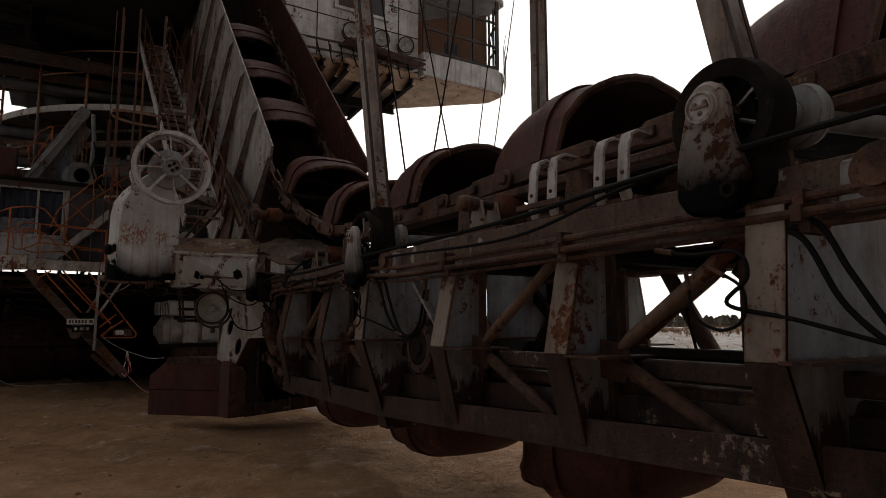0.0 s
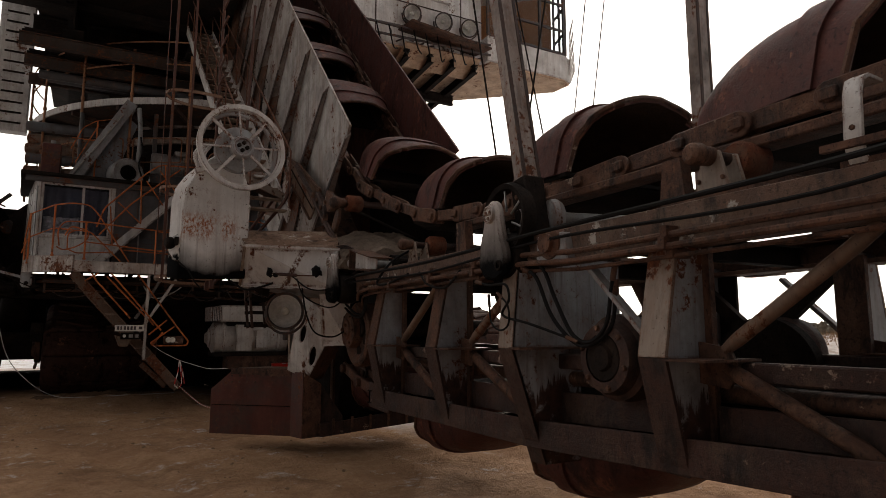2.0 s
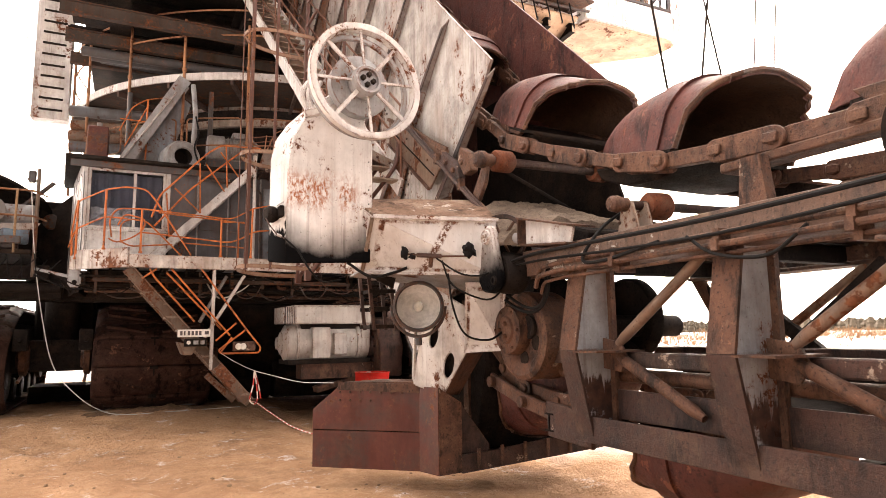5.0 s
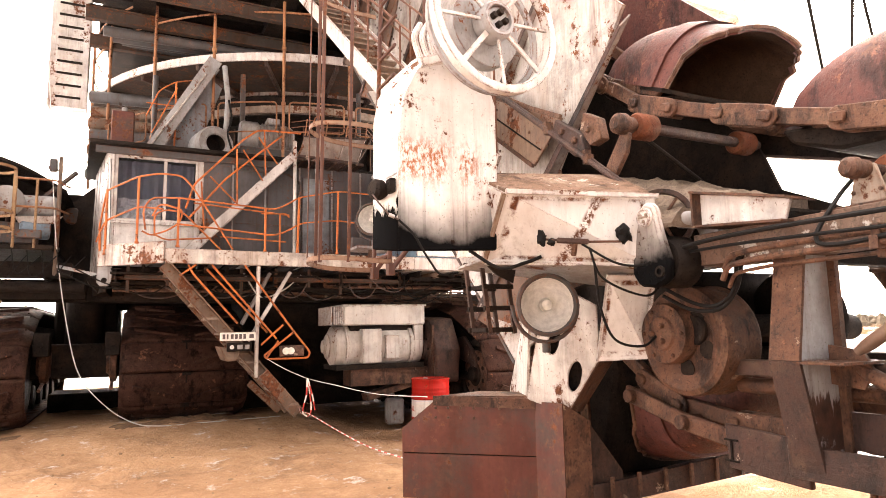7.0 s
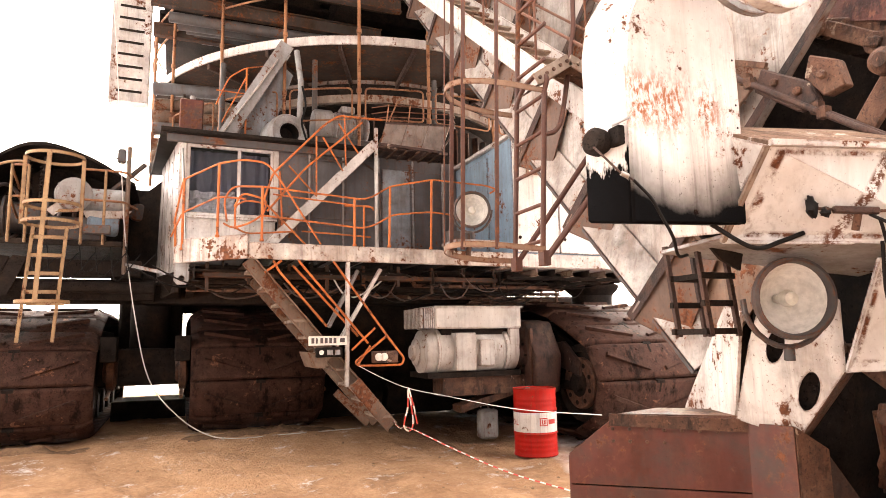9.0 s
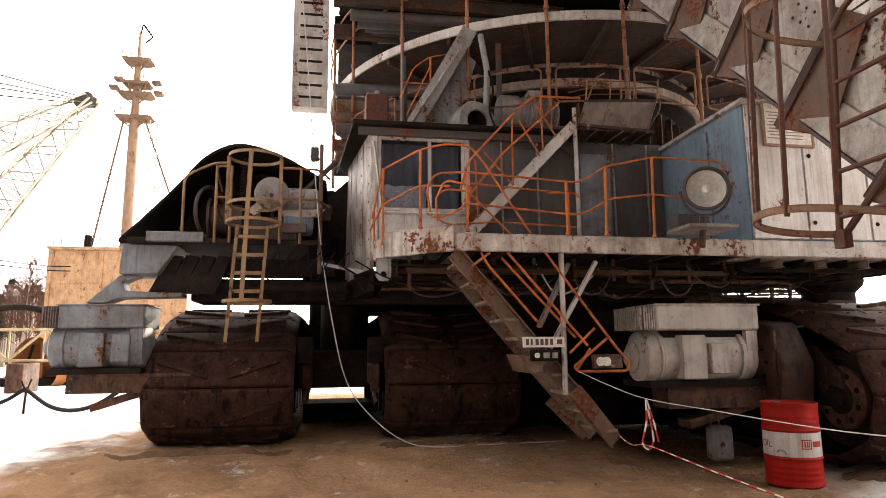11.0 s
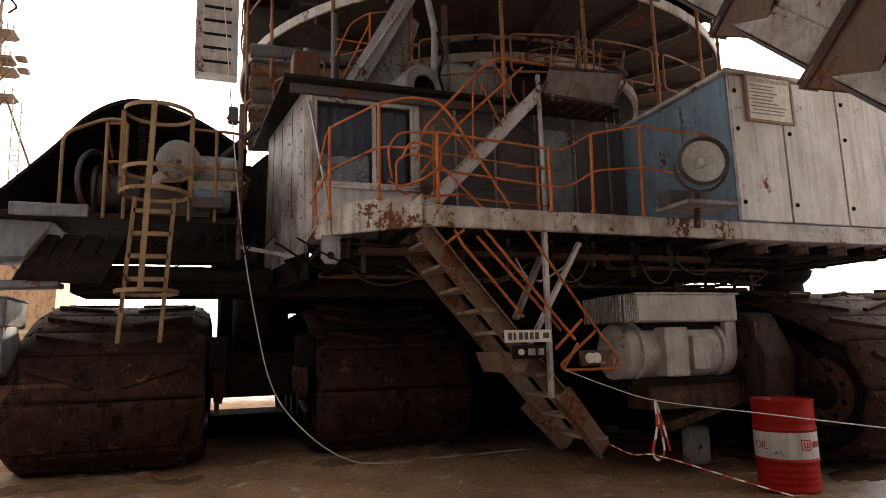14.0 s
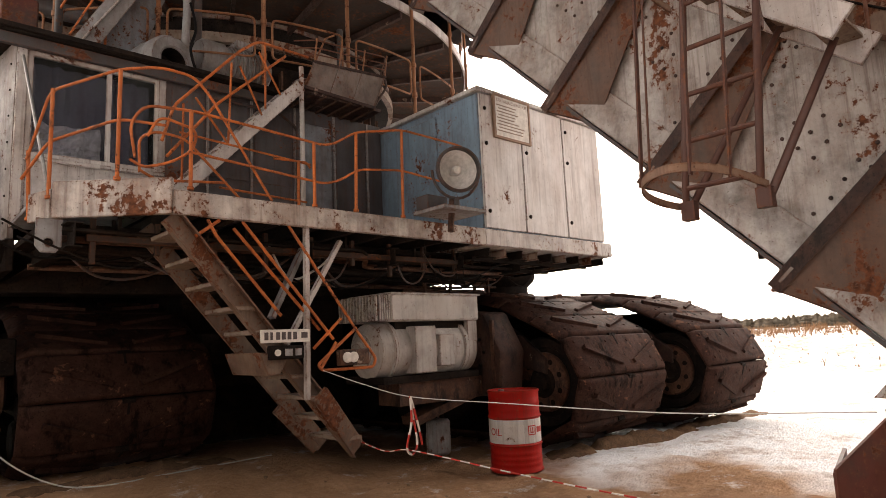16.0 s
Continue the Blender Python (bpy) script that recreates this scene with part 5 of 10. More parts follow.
        part("roller_cap", Mesh().lathe([(0, -0.12), (0.07, -0.12), (0.08, -0.1), (0.13, -0.1), (0.15, -0.06), (0.15, 0)], (rx, ry, 1.36), (-sg * 1, 0, 0), 28), DARK, lf, "dark greasy cap")
        for k in range(6):
            a = math.pi * k / 3 + 0.3
            part("bolt", Mesh().bolt((rx + sg * 0.09, ry + 0.175 * math.cos(a), 1.36 + 0.175 * math.sin(a)), (sg, 0, 0), 0.018, 0.02), RUST, lf)
        part("roller_disc", Mesh().lathe([(0, 0.0), (0.36, 0.0), (0.39, 0.03), (0.39, 0.12), (0, 0.12)], (rx + 0.2 * -sg, ry + 0.02, 1.22), (-sg, 0, 0), 40), DARK, lf, "dark roller disc")
        part("roller_arm", Mesh().beam((side(sg, 3.04), y - 0.7, 1.9), (side(sg, 3.04), y - 1.12, 1.5), 0.03, 0.07, (1, 0, 0)), GREY, lf, "", 0.005)
        part("bearing_block", Mesh().prism([(y - 0.62, 2.12), (y - 0.36, 2.12), (y - 0.34, 1.94), (y - 0.66, 1.94)], "x", *sorted((side(sg, 2.9), side(sg, 3.0)))), GREY, lf, "", 0.01)
        part("bearing_cap", Mesh().lathe([(0.0, -0.05), (0.06, -0.05), (0.06, -0.02), (0.1, -0.01), (0.11, 0.03), (0.11, 0.1)], (side(sg, 2.9), y - 0.49, 2.06), (-sg, 0, 0), 24), RUST, lf)

for y in (-5.95, -7.1, -8.3, -9.6, -10.8, -12.0, -13.3):
    part("cross_tie", Mesh().profile((3.15, y, 0.8 + rise(y)), (4.8, y, 0.8 + rise(y)), 0.1, 0.14), DARK, lf)
    part("cross_tie", Mesh().profile((3.15, y - 0.3, 2.03), (4.8, y - 0.3, 2.03), 0.1, 0.14), DARK, lf)
for y0, y1 in ((-6.4, -7.7), (-9.0, -10.2), (-11.4, -12.6)):
    part("cross_brace", Mesh().beam((4.75, y0, 0.9), (4.75, y1, 1.95), 0.06, 0.1), DARK, lf)
    part("cross_brace", Mesh().beam((4.75, y1, 0.9), (4.75, y0, 1.95), 0.06, 0.1), DARK, lf)
for y0 in (-5.9, -8.2, -10.6):
    part("far_brace", Mesh().tube([(4.86, y0, 2.12), (4.86, y0 - 0.5, 1.3), (4.86, y0 - 0.62, 1.05)], [0.06, 0.07, 0.06], 12), RUST, lf)
    part("far_rod", Mesh().cyl((4.8, y0 - 0.25, 1.9), (4.8, y0 - 0.45, 1.1), 0.012, 8), DARK, lf)
part("inner_trough", Mesh().box(3.36, 3.38, -14.8, -9.2, 1.0, 1.24).box(4.58, 4.6, -14.8, -6, 0.95, 1.3), DARK, lf, "dark inner trough sheet")
part("chain_rail", Mesh().box(3.3, 3.46, -14.8, -7.6, 2.44, 2.5), RUST, lf, "", 0.01)
part("chain_rail", Mesh().box(4.46, 4.62, -14.8, -7.6, 2.44, 2.5), RUST, lf, "", 0.01)
for y in (-7.9, -9.0, -10.2, -11.4, -12.6, -13.8):
    for x in (3.22, 4.66):
        part("rail_stand", Mesh().prism([(y - 0.1, 2.12), (y + 0.1, 2.12), (y + 0.06, 2.46), (y - 0.06, 2.46)], "x", x - 0.04, x + 0.04), RUST, lf)
for y in (-9.3, -12.9):
    part("far_plate", Mesh().box(4.9, 4.93, y, y + 1.0, 1.0, 2.0), DARK, lf)

# twin white brackets on the upper chord
for yb in (-11.28, -11.82, -14.0):
    wb = thing("twin_bracket", "pair of chipped white bent plate brackets on the ladder chord", "bracket", "twin brackets", (3.05, yb, 2.1))
    for k in (0, 0.17):
        part("plate", Mesh().prism([(2.985, 2.15), (2.95, 2.23), (2.965, 2.44), (2.99, 2.505), (3.04, 2.53), (3.14, 2.525), (3.14, 2.507), (3.045, 2.512), (3.005, 2.49), (2.983, 2.435), (2.968, 2.235), (3.003, 2.15)], "y", yb - k - 0.036, yb - k + 0.036), WHITE, wb, "chipped white bent strap", 0.003)
        part("bolt", Mesh().bolt((2.957, yb - k, 2.3), (-1, 0, 0), 0.012, 0.012), RUST, wb)
    part("foot_block", Mesh().box(2.98, 3.08, yb - 0.24, yb + 0.07, 2.152, 2.18), RUST, wb)
    part("cross_bar", Mesh().box(2.93, 2.96, yb - 0.27, yb + 0.12, 2.22, 2.25), RUST, wb)

# return rollers on stands
for yb, xb in ((-10.5, 3.14), (-6.85, 3.28), (-7.95, 4.8)):
    rs = thing("return_roller", "rusty chain roller in a bolted fork stand", "roller", "return rollers", (xb, yb, 2.1))
    for dx in (-0.07, 0.06):
        part("upright", Mesh().prism([(yb - 0.15, 2.2), (yb + 0.05, 2.2), (yb + 0.0, 2.40), (yb - 0.1, 2.40)], "x", xb + dx - 0.012, xb + dx + 0.012), STAIRPAINT, rs, "chipped pale upright", 0.004)
    part("base_frame", Mesh().box(xb - 0.1, xb + 0.1, yb - 0.3, yb - 0.26, 2.15, 2.2).box(xb - 0.1, xb + 0.1, yb + 0.16, yb + 0.2, 2.15, 2.2).box(xb - 0.1, xb - 0.07, yb - 0.26, yb + 0.16, 2.155, 2.2).box(xb + 0.06, xb + 0.1, yb - 0.26, yb + 0.16, 2.155, 2.2), RUST, rs, "rusty base frame", 0.004)
    part("end_cap", Mesh().lathe([(0, -0.02), (0.035, -0.02), (0.055, 0.0), (0.06, 0.05), (0.05, 0.08), (0.05, 0.13)], (xb - 0.2, yb - 0.03, 2.38), (1, -0.1, 0), 18), RUST, rs, "worn rusty end cap")
    part("shaft", Mesh().cyl((xb - 0.18, yb - 0.03, 2.38), (xb + 1.0, yb - 0.13, 2.385), 0.034, 14), MUDRUST, rs)
    part("drum", Mesh().lathe([(0.03, 0), (0.085, 0), (0.1, 0.02), (0.1, 0.16), (0.085, 0.18), (0.03, 0.18)], (xb + 0.09, yb - 0.06, 2.38), (1, -0.1, 0), 24), DRUMRED, rs, "red-brown drum")
    for dy in (-0.12, 0.02):
        part("bolt", Mesh().bolt((xb - 0.083, yb + dy, 2.26), (-1, 0, 0), 0.013, 0.013), RUST, rs)

# pipes and cables along the chord
for k, (x, z, r) in enumerate(((2.9, 2.005, 0.018), (2.88, 1.945, 0.018), (2.93, 1.90, 0.012))):
    pl = thing("hydraulic_pipe", "brown hydraulic pipe clipped along the ladder chord", "pipe", "hydraulic pipes", (x, -8, z))
    part("pipe", Mesh().tube(curve([(x + 0.02, -6.2, z - 0.1), (x, -6.26, z - 0.02), (x, -6.5, z), (x, -9.2, z + 0.01), (x, -9.7, z - 0.02), (x, -14.8, z + 0.02)], 0.08), r, 8), RUST, pl)
    for y in (-7.1, -7.9, -8.6, -10.4, -11.6, -12.9):
        part("clip", Mesh().box(x - r - 0.012, x + r + 0.1, y - 0.02, y + 0.02, z - r - 0.01, z + r + 0.014), RUST, pl)
for k, (x, sag, r) in enumerate(((2.83, 0.0, 0.014), (2.86, 0.05, 0.010))):
    cbz = thing("power_cable", "black cable slung along the ladder", "cable", "ladder cables", (x, -8, 2.1))
    part("cable", Mesh().tube(spline([(x + 0.05, -5.6, 2.02), (x, -6.3, 2.09 - sag), (x, -7.9, 2.085 - sag * 1.6), (x, -9.5, 2.13 - sag), (x - 0.01, -11.2, 2.15 - sag * 2), (x, -12.4, 2.22), (x, -14.8, 2.28)], 8), r, 7), RUBBER, cbz)


# hoses
def hose(pts, r=0.016, label="black rubber hydraulic hose with crimped fitting", mat=None, name="hose"):
    h = thing(name, label, "hose" if name == "hose" else "cable", "", tuple(pts[0]))
    line = spline(pts, 8)
    part("tube", Mesh().tube(line, r, 8), mat or RUBBER, h)
    if name == "hose":
        for a, b in ((line[0], line[1]), (line[-1], line[-2])):
            d = (b - a).normalized()
            part("fitting", Mesh().cyl(a - d * 0.03, a + d * 0.06, r * 1.45, 10), RUST, h, "rusty crimped fitting")
    return h


for off in (0, -3.57):
    hose([(2.92, -9.25 + off, 1.98), (2.92, -9.38 + off, 1.9), (2.93, -9.47 + off, 1.72), (2.95, -9.6 + off, 1.5), (2.98, -9.72 + off, 1.45), (3.0, -9.84 + off, 1.55), (3.02, -9.87 + off, 1.75), (3.02, -9.9 + off, 1.86)], 0.0125)
    hose([(2.9, -9.2 + off, 1.92), (2.9, -9.33 + off, 1.85), (2.92, -9.44 + off, 1.62), (2.95, -9.58 + off, 1.47), (2.98, -9.7 + off, 1.43), (3.02, -9.86 + off, 1.54), (3.04, -9.89 + off, 1.78)], 0.0125)
    hose([(2.82, -8.75 + off, 1.86), (2.82, -8.9 + off, 1.83), (2.8, -9.12 + off, 1.82), (2.8, -9.16 + off, 1.72), (2.82, -9.06 + off, 1.62), (2.86, -9.3 + off, 1.56), (2.95, -9.62 + off, 1.46)], 0.009)
    hose([(2.84, -8.86 + off, 1.74), (2.83, -8.9 + off, 1.58), (2.82, -9.02 + off, 1.52), (2.82, -9.12 + off, 1.56), (2.81, -9.13 + off, 1.68), (2.83, -9.0 + off, 1.76)], 0.007, "thin black control hose looped at the panel")


# ---- drive cowls ----
def cowl(x, y, z, ring=0.3, k_=1.0, rim=0.05, wheel=False):
    """A teardrop cover over a gear, with a hand ring and dark gear housing behind it."""
    t = thing("drive_cowl", "soot-stained white teardrop gear cover with a dark ring behind", "gear cover", "drive cowls", (x, y, z - 0.4))
    prof = []
    for k in range(13):
        a = math.pi * k / 12
        prof.append((y + 0.085 * k_ * math.cos(a), z + 0.1 * k_ * math.sin(a)))
    prof += [(y - 0.11, z - 0.12), (y - 0.17, z - 0.3), (y - 0.15, z - 0.42), (y - 0.05, z - 0.46), (y + 0.1, z - 0.44), (y + 0.16, z - 0.36), (y + 0.15, z - 0.2), (y + 0.1 * k_, z - 0.06)]
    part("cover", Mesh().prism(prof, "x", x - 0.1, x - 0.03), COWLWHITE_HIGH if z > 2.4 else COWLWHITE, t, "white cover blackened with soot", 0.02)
    part("hub", Mesh().lathe([(0.06 * k_, 0.0), (0.06 * k_, 0.025), (0.05 * k_, 0.03), (0.045 * k_, 0.02), (0, 0.02)], (x - 0.1, y, z), (-1, 0, 0), 24), WHITE, t)
    bb = Mesh()
    for k in range(3):
        a = 2 * math.pi * k / 3 + 0.5
        bb.bolt((x - 0.118, y + 0.028 * math.cos(a), z + 0.028 * math.sin(a)), (-1, 0, 0), 0.012, 0.012)
    bb.beam((x - 0.124, y - 0.04, z), (x - 0.124, y + 0.04, z), 0.012, 0.012)
    part("bolt", bb, STAIRPAINT, t)
    if wheel:
        # a thin hand wheel on a slanting axle
        wc_, wa_ = Vector((x + 0.06, y + 0.02, z + 0.0)), Vector((-0.68, -0.73, 0.05)).normalized()
        eu_ = wa_.orthogonal().normalized()
        ev_ = wa_.cross(eu_)
        part("ring", Mesh().lathe([(ring - 0.028, -0.022), (ring, -0.028), (ring + 0.008, 0.0), (ring, 0.028), (ring - 0.028, 0.022), (ring - 0.034, 0.0), (ring - 0.028, -0.022)], wc_, wa_, 44), MUDRUST, t, "dark rusty wheel rim")
        for k in range(6):
            d_ = eu_ * math.cos(math.pi * k / 3 + 0.3) + ev_ * math.sin(math.pi * k / 3 + 0.3)
            part("spoke", Mesh().cyl(wc_ + d_ * 0.03, wc_ + d_ * (ring - 0.02), 0.012, 8), RUST, t)
        part("wheel_hub", Mesh().lathe([(0, 0.04), (0.035, 0.04), (0.045, 0.0), (0.045, -0.06), (0, -0.06)], wc_, wa_, 16), RUST, t)
    else:
        part("ring", Mesh().lathe([(ring - rim, -0.02 - rim * 0.4), (ring, -0.03 - rim * 0.4), (ring + 0.015, 0.0), (ring, 0.03 + rim), (ring - rim, 0.02 + rim), (ring - rim - 0.005, 0.0), (ring - rim, -0.02 - rim * 0.4)], (x + 0.02, y - 0.03, z - 0.03), (1, 0, 0), 40), DARK, t, "dark greasy ring")
        for k in range(6):
            a = 2 * math.pi * k / 6 + 0.4
            part("spoke", Mesh().cyl((x + 0.02, y - 0.03 + 0.06 * math.cos(a), z - 0.03 + 0.06 * math.sin(a)), (x + 0.02, y - 0.03 + (ring - 0.03) * math.cos(a), z - 0.03 + (ring - 0.03) * math.sin(a)), 0.009, 6), STEEL, t)
    part("gearbox", Mesh().lathe([(0, -0.02), (0.14, -0.02), (0.17, 0.03), (0.17, 0.16), (0.14, 0.2), (0.08, 0.22)], (x, y - 0.04, z - 0.29), (1, 0, 0), 28), DARK, t, "black greasy gearbox")
    part("cup", Mesh().lathe([(0.02, 0), (0.035, 0.0), (0.04, 0.03), (0.035, 0.06), (0, 0.06)], (x - 0.115, y - 0.1, z - 0.36), (1, 0, 0), 20), DARK, t)
    part("shaft", Mesh().lathe([(0.05, 0), (0.06, 0.02), (0.06, 0.2), (0.13, 0.22), (0.14, 0.26), (0.12, 0.3), (0.05, 0.32), (0.05, 1.7)], (x + 0.05, y - 0.12, z - 0.02), (1, -0.25, 0), 24), GREY, t, "grey stub shaft with flange")
    return t


cowl(2.88, -8.98, 2.31, 0.25, 1.0, 0.035)
cowl(2.9, -12.575, 2.43, 0.235, 1.15, 0.07)
cowl(2.82, -5.79, 2.28, 0.205, 1.0, wheel=True)


# ---- buckets ----
def bucket(m):
    """A scoop: hooded shell closed behind, open in front, with a collar, a lip and two chain ears."""
    t = thing("bucket", "rusty maroon steel scoop bucket riding on the chain", "excavator bucket", "chain buckets")
    W, H, n, ny = 0.6, 0.55, 24, 9
    rings = []
    for j in range(ny + 1):
        f = j / ny
        y = f * 0.98
        hgt = H * math.sqrt(max(0.0, 1 - (max(0.0, f - 0.05) / 0.95) ** 2.2)) + 0.001
        wd = W * (1 - 0.35 * f ** 2.5)
        ring = []
        for i in range(n + 1):
            a = math.pi * i / n
            c, s = math.cos(a), math.sin(a)
            zz = hgt * abs(s) ** 0.38
            # flat-topped mouth whose ragged upper lip overhangs
            top = (zz / H) ** 1.8
            fwd = 0.30 * top + 0.03 + 0.05 * noise.noise(Vector((i * 0.8, 2.0, 0))) + 0.03 * noise.noise(Vector((i * 2.3, 5.0, 0))) if j == 0 else 0.14 * top if j == 1 else 0.05 * top if j == 2 else 0.0
            ring.append((wd * (1 - 0.2 * top) * math.copysign(abs(c) ** 0.55, c), y - fwd, zz - (0.05 * top * abs(math.sin(2 * a)) if j == 0 else 0.0)))
        rings.append(ring)
    sh = Mesh()
    lin = Mesh()
    for off, tgt in ((0.0, sh), (0.03, sh), (0.034, lin)):
        v = [(x * (1 - off / W), y + off * 0.1, max(0.0, z - off)) for ring in rings for x, y, z in ring]
        tgt.add(v, [(j * (n + 1) + i, j * (n + 1) + i + 1, (j + 1) * (n + 1) + i + 1, (j + 1) * (n + 1) + i) for j in range(ny) for i in range(n)])
    k = (ny + 1) * (n + 1)
    sh.f += [(i, i + 1, k + i + 1, k + i) for i in range(n)]
    part("shell", sh, MAROON, t)
    # Separate inner skin, coloured darker than the shell for the shade inside.
    part("lining", lin, LININGDARK, t, "dark brown lining for the shaded inside")
    col = Mesh()
    a, b = rings[1], rings[2]
    c = Vector((0, 0.15, 0.15))
    four = []
    for ring in (a, b):
        four += [Vector(p) for p in ring] + [Vector(p) + (Vector(p) - c).normalized() * 0.022 for p in ring]
    e = n + 1
    col.add(four, [f for i in range(n) for f in ((e + i, e + i + 1, 3 * e + i + 1, 3 * e + i), (i, i + 1, e + i + 1, e + i), (2 * e + i, 2 * e + i + 1, 3 * e + i + 1, 3 * e + i))])
    part("collar", col, MAROON, t)
    # Floor and heel are near-black so the scoop's underside looks shaded.
    part("floor", Mesh().prism([(-W, 0.0), (W, 0.0), (W * 0.8, 0.8), (-W * 0.8, 0.8)], "z", -0.03, 0.0), DARK, t, "floor plate, near-black for the shaded underside")
    part("heel", Mesh().prism([(0.0, -0.03), (0.95, -0.03), (0.86, -0.13), (0.55, -0.20), (0.25, -0.17), (0.05, -0.09)], "x", -0.46, 0.46), DARK, t, "rounded heel, near-black for the shaded underside", 0.02)
    part("lip", Mesh().tube([(x, y - 0.005, z) for x, y, z in rings[0]], 0.02, 6), RUST, t, "worn lip")
    for x in (-0.53, 0.53):
        part("ear", Mesh().prism([(0.02, 0.03), (0.75, 0.03), (0.66, -0.07), (0.1, -0.07)], "x", x - 0.025, x + 0.025), RUST, t, "", 0.008)
    t.matrix_basis = m
    return t


b0 = bucket(pose(3.95, -7.18, 2.72, 8, 0, 0))
for y, z, a in ((-5.40, 3.40, 25), (-9.1, 2.66, 2), (-11.02, 2.66, 0), (-12.94, 2.68, 0), (-14.86, 2.7, 0), (-3.06, 4.91, 45), (-1.55, 6.2, 45), (-0.1, 7.6, 45)):
    copy_thing(b0, pose(3.95, y, z, a, 0, 0))
for y, z, a in ((-4.88, 1.08, 166), (-6.75, 0.86, 180), (-8.75, 0.86, 180), (-10.75, 0.88, 180), (-12.75, 0.92, 180)):
    copy_thing(b0, pose(3.95, y, z, a, 0, 0))


# ---- chain ----
def along(path, step):
    """Places and pitch angles at even steps along a line of (y, z)."""
    pts = [Vector((0, y, z)) for y, z in path]
    line = spline(pts, 12)
    out, need = [], 0.0
    for a, b in zip(line, line[1:]):
        L = (b - a).length
        while need <= L:
            p = a.lerp(b, need / L)
            d = b - a
            out.append((p.y, p.z, math.degrees(math.atan2(d.z, d.y))))
            need += step
        need -= L
    return out


UPPER = [(-15.5, 2.62), (-13.0, 2.6), (-10.6, 2.59), (-9.0, 2.54), (-7.8, 2.58), (-6.8, 2.72), (-5.6, 3.16), (-4.85, 3.58), (-3.4, 4.85), (1.0, 9.2)]
LOWER = [(-15.5, 0.98), (-9.0, 0.98), (-6.6, 0.95), (-5.9, 0.95), (-5.2, 1.1), (-4.3, 1.75), (-3.3, 2.75)]
outer, inner = Mesh(), Mesh()
for dx in (-0.055, 0.055):
    ring = [(0.27 * math.copysign(1, c) * 0.7 + 0.08 * c, 0.075 * s) for c, s in ((math.cos(2 * math.pi * k / 16 + 0.01), math.sin(2 * math.pi * k / 16 + 0.01)) for k in range(16))]
    outer.prism(ring, "x", dx - 0.014, dx + 0.014)
for yy in (-0.19, 0.19):
    outer.cyl((-0.085, yy, 0), (0.085, yy, 0), 0.042, 10)
    outer.box(-0.095, -0.07, yy - 0.045, yy + 0.045, -0.03, 0.03)
inner.prism([(-0.25, -0.045), (0.25, -0.045), (0.25, 0.045), (0.16, 0.06), (-0.16, 0.06), (-0.25, 0.045)], "x", -0.035, 0.035)
protos = {}
for run, path in (("upper", UPPER), ("lower", LOWER)):
    for x in (3.38, 4.54):
        bc = thing("bucket_chain", "heavy rusty link chain carrying the buckets", "chain", "bucket chains", (x, -9, path[0][1]))
        for i, (y, z, a) in enumerate(along(path, 0.43)):
            kind = i % 2
            if kind not in protos:
                protos[kind] = part("link", (outer, inner)[kind], RUST, bc, bevel=0.006)
                o = protos[kind]
            else:
                o = new("link", protos[kind].data)
                o.parent = bc
            o.matrix_parent_inverse = Matrix.Translation(-bc.location)
            o.matrix_basis = pose(x, y, z, a, 0, 0)

# ---- tie posts ----
for x, y, dx, dy in ((3.03, -9.15, -0.035, 0.155), (4.9, -9.08, 0.0, 0.004), (3.04, -12.68, -0.035, 0.19)):
    tr = thing("tie_post", "weathered square tie post with flaking white paint", "tie post", "tie posts", (x, y, 2.3))
    a, b = Vector((x, y, 2.15)), Vector((x + dx * 10, y + dy * 10, 12.2))
    part("post", Mesh().beam(a, b, 0.13, 0.13, (0, 1, 0)), POSTWOOD, tr, "", 0.012)
    e = (b - a).normalized()
    sx_ = e.cross(Vector((0, 1, 0))).normalized()
    for q in (-1, 1):
        o = sx_ * (q * 0.062) + sx_.cross(e) * -0.064
        part("edge_angle", Mesh().beam(a + o + e * 0.4, b + o, 0.026, 0.012, (0, 1, 0)), MUDRUST, tr)
    part("shoe", Mesh().beam(a - Vector((0, 0, 0.05)), a + e * 0.42, 0.17, 0.17, (0, 1, 0)), DARK, tr, "dark steel shoe", 0.01)
    part("shoe_bolt", Mesh().bolt(a + e * 0.28 + Vector((-0.086, 0, 0)), (-1, 0, 0), 0.025, 0.03), RUST, tr)

# ---- foot of the ladder: box, cover, beam, wheel, lamp ----
cv = thing("chain_cover", "white sheet-metal cover with rust stains and a soot-blackened foot", "machine cover", at=(1.55, -5, 2.1))
prof = [(1.2, 2.07), (1.9, 2.10), (1.92, 2.6), (1.92, 3.1), (1.8, 3.45), (1.55, 3.5), (1.42, 3.38), (1.31, 3.22), (1.24, 3.07), (1.21, 2.9)]
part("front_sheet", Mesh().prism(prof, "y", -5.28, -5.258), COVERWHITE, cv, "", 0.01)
back_ = [(x - 0.1 * min(1.0, max(0.0, (1.5 - x) / 0.25)), z) for x, z in prof]
np_ = len(prof)
sd_ = Mesh().add([(x, -5.258, z) for x, z in prof] + [(x, -5.06, z + 0.03) for x, z in back_], [(k, (k + 1) % np_, np_ + (k + 1) % np_, np_ + k) for k in range(np_)] + [tuple(range(np_)), tuple(range(np_, 2 * np_))])
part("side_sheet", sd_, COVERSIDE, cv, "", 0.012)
for k in range(6):
    if k % 3 != 1:
        part("rivet", Mesh().bolt((1.885, -5.282, 2.35 + k * 0.12), (0, -1, 0), 0.006, 0.004), DARK, cv)
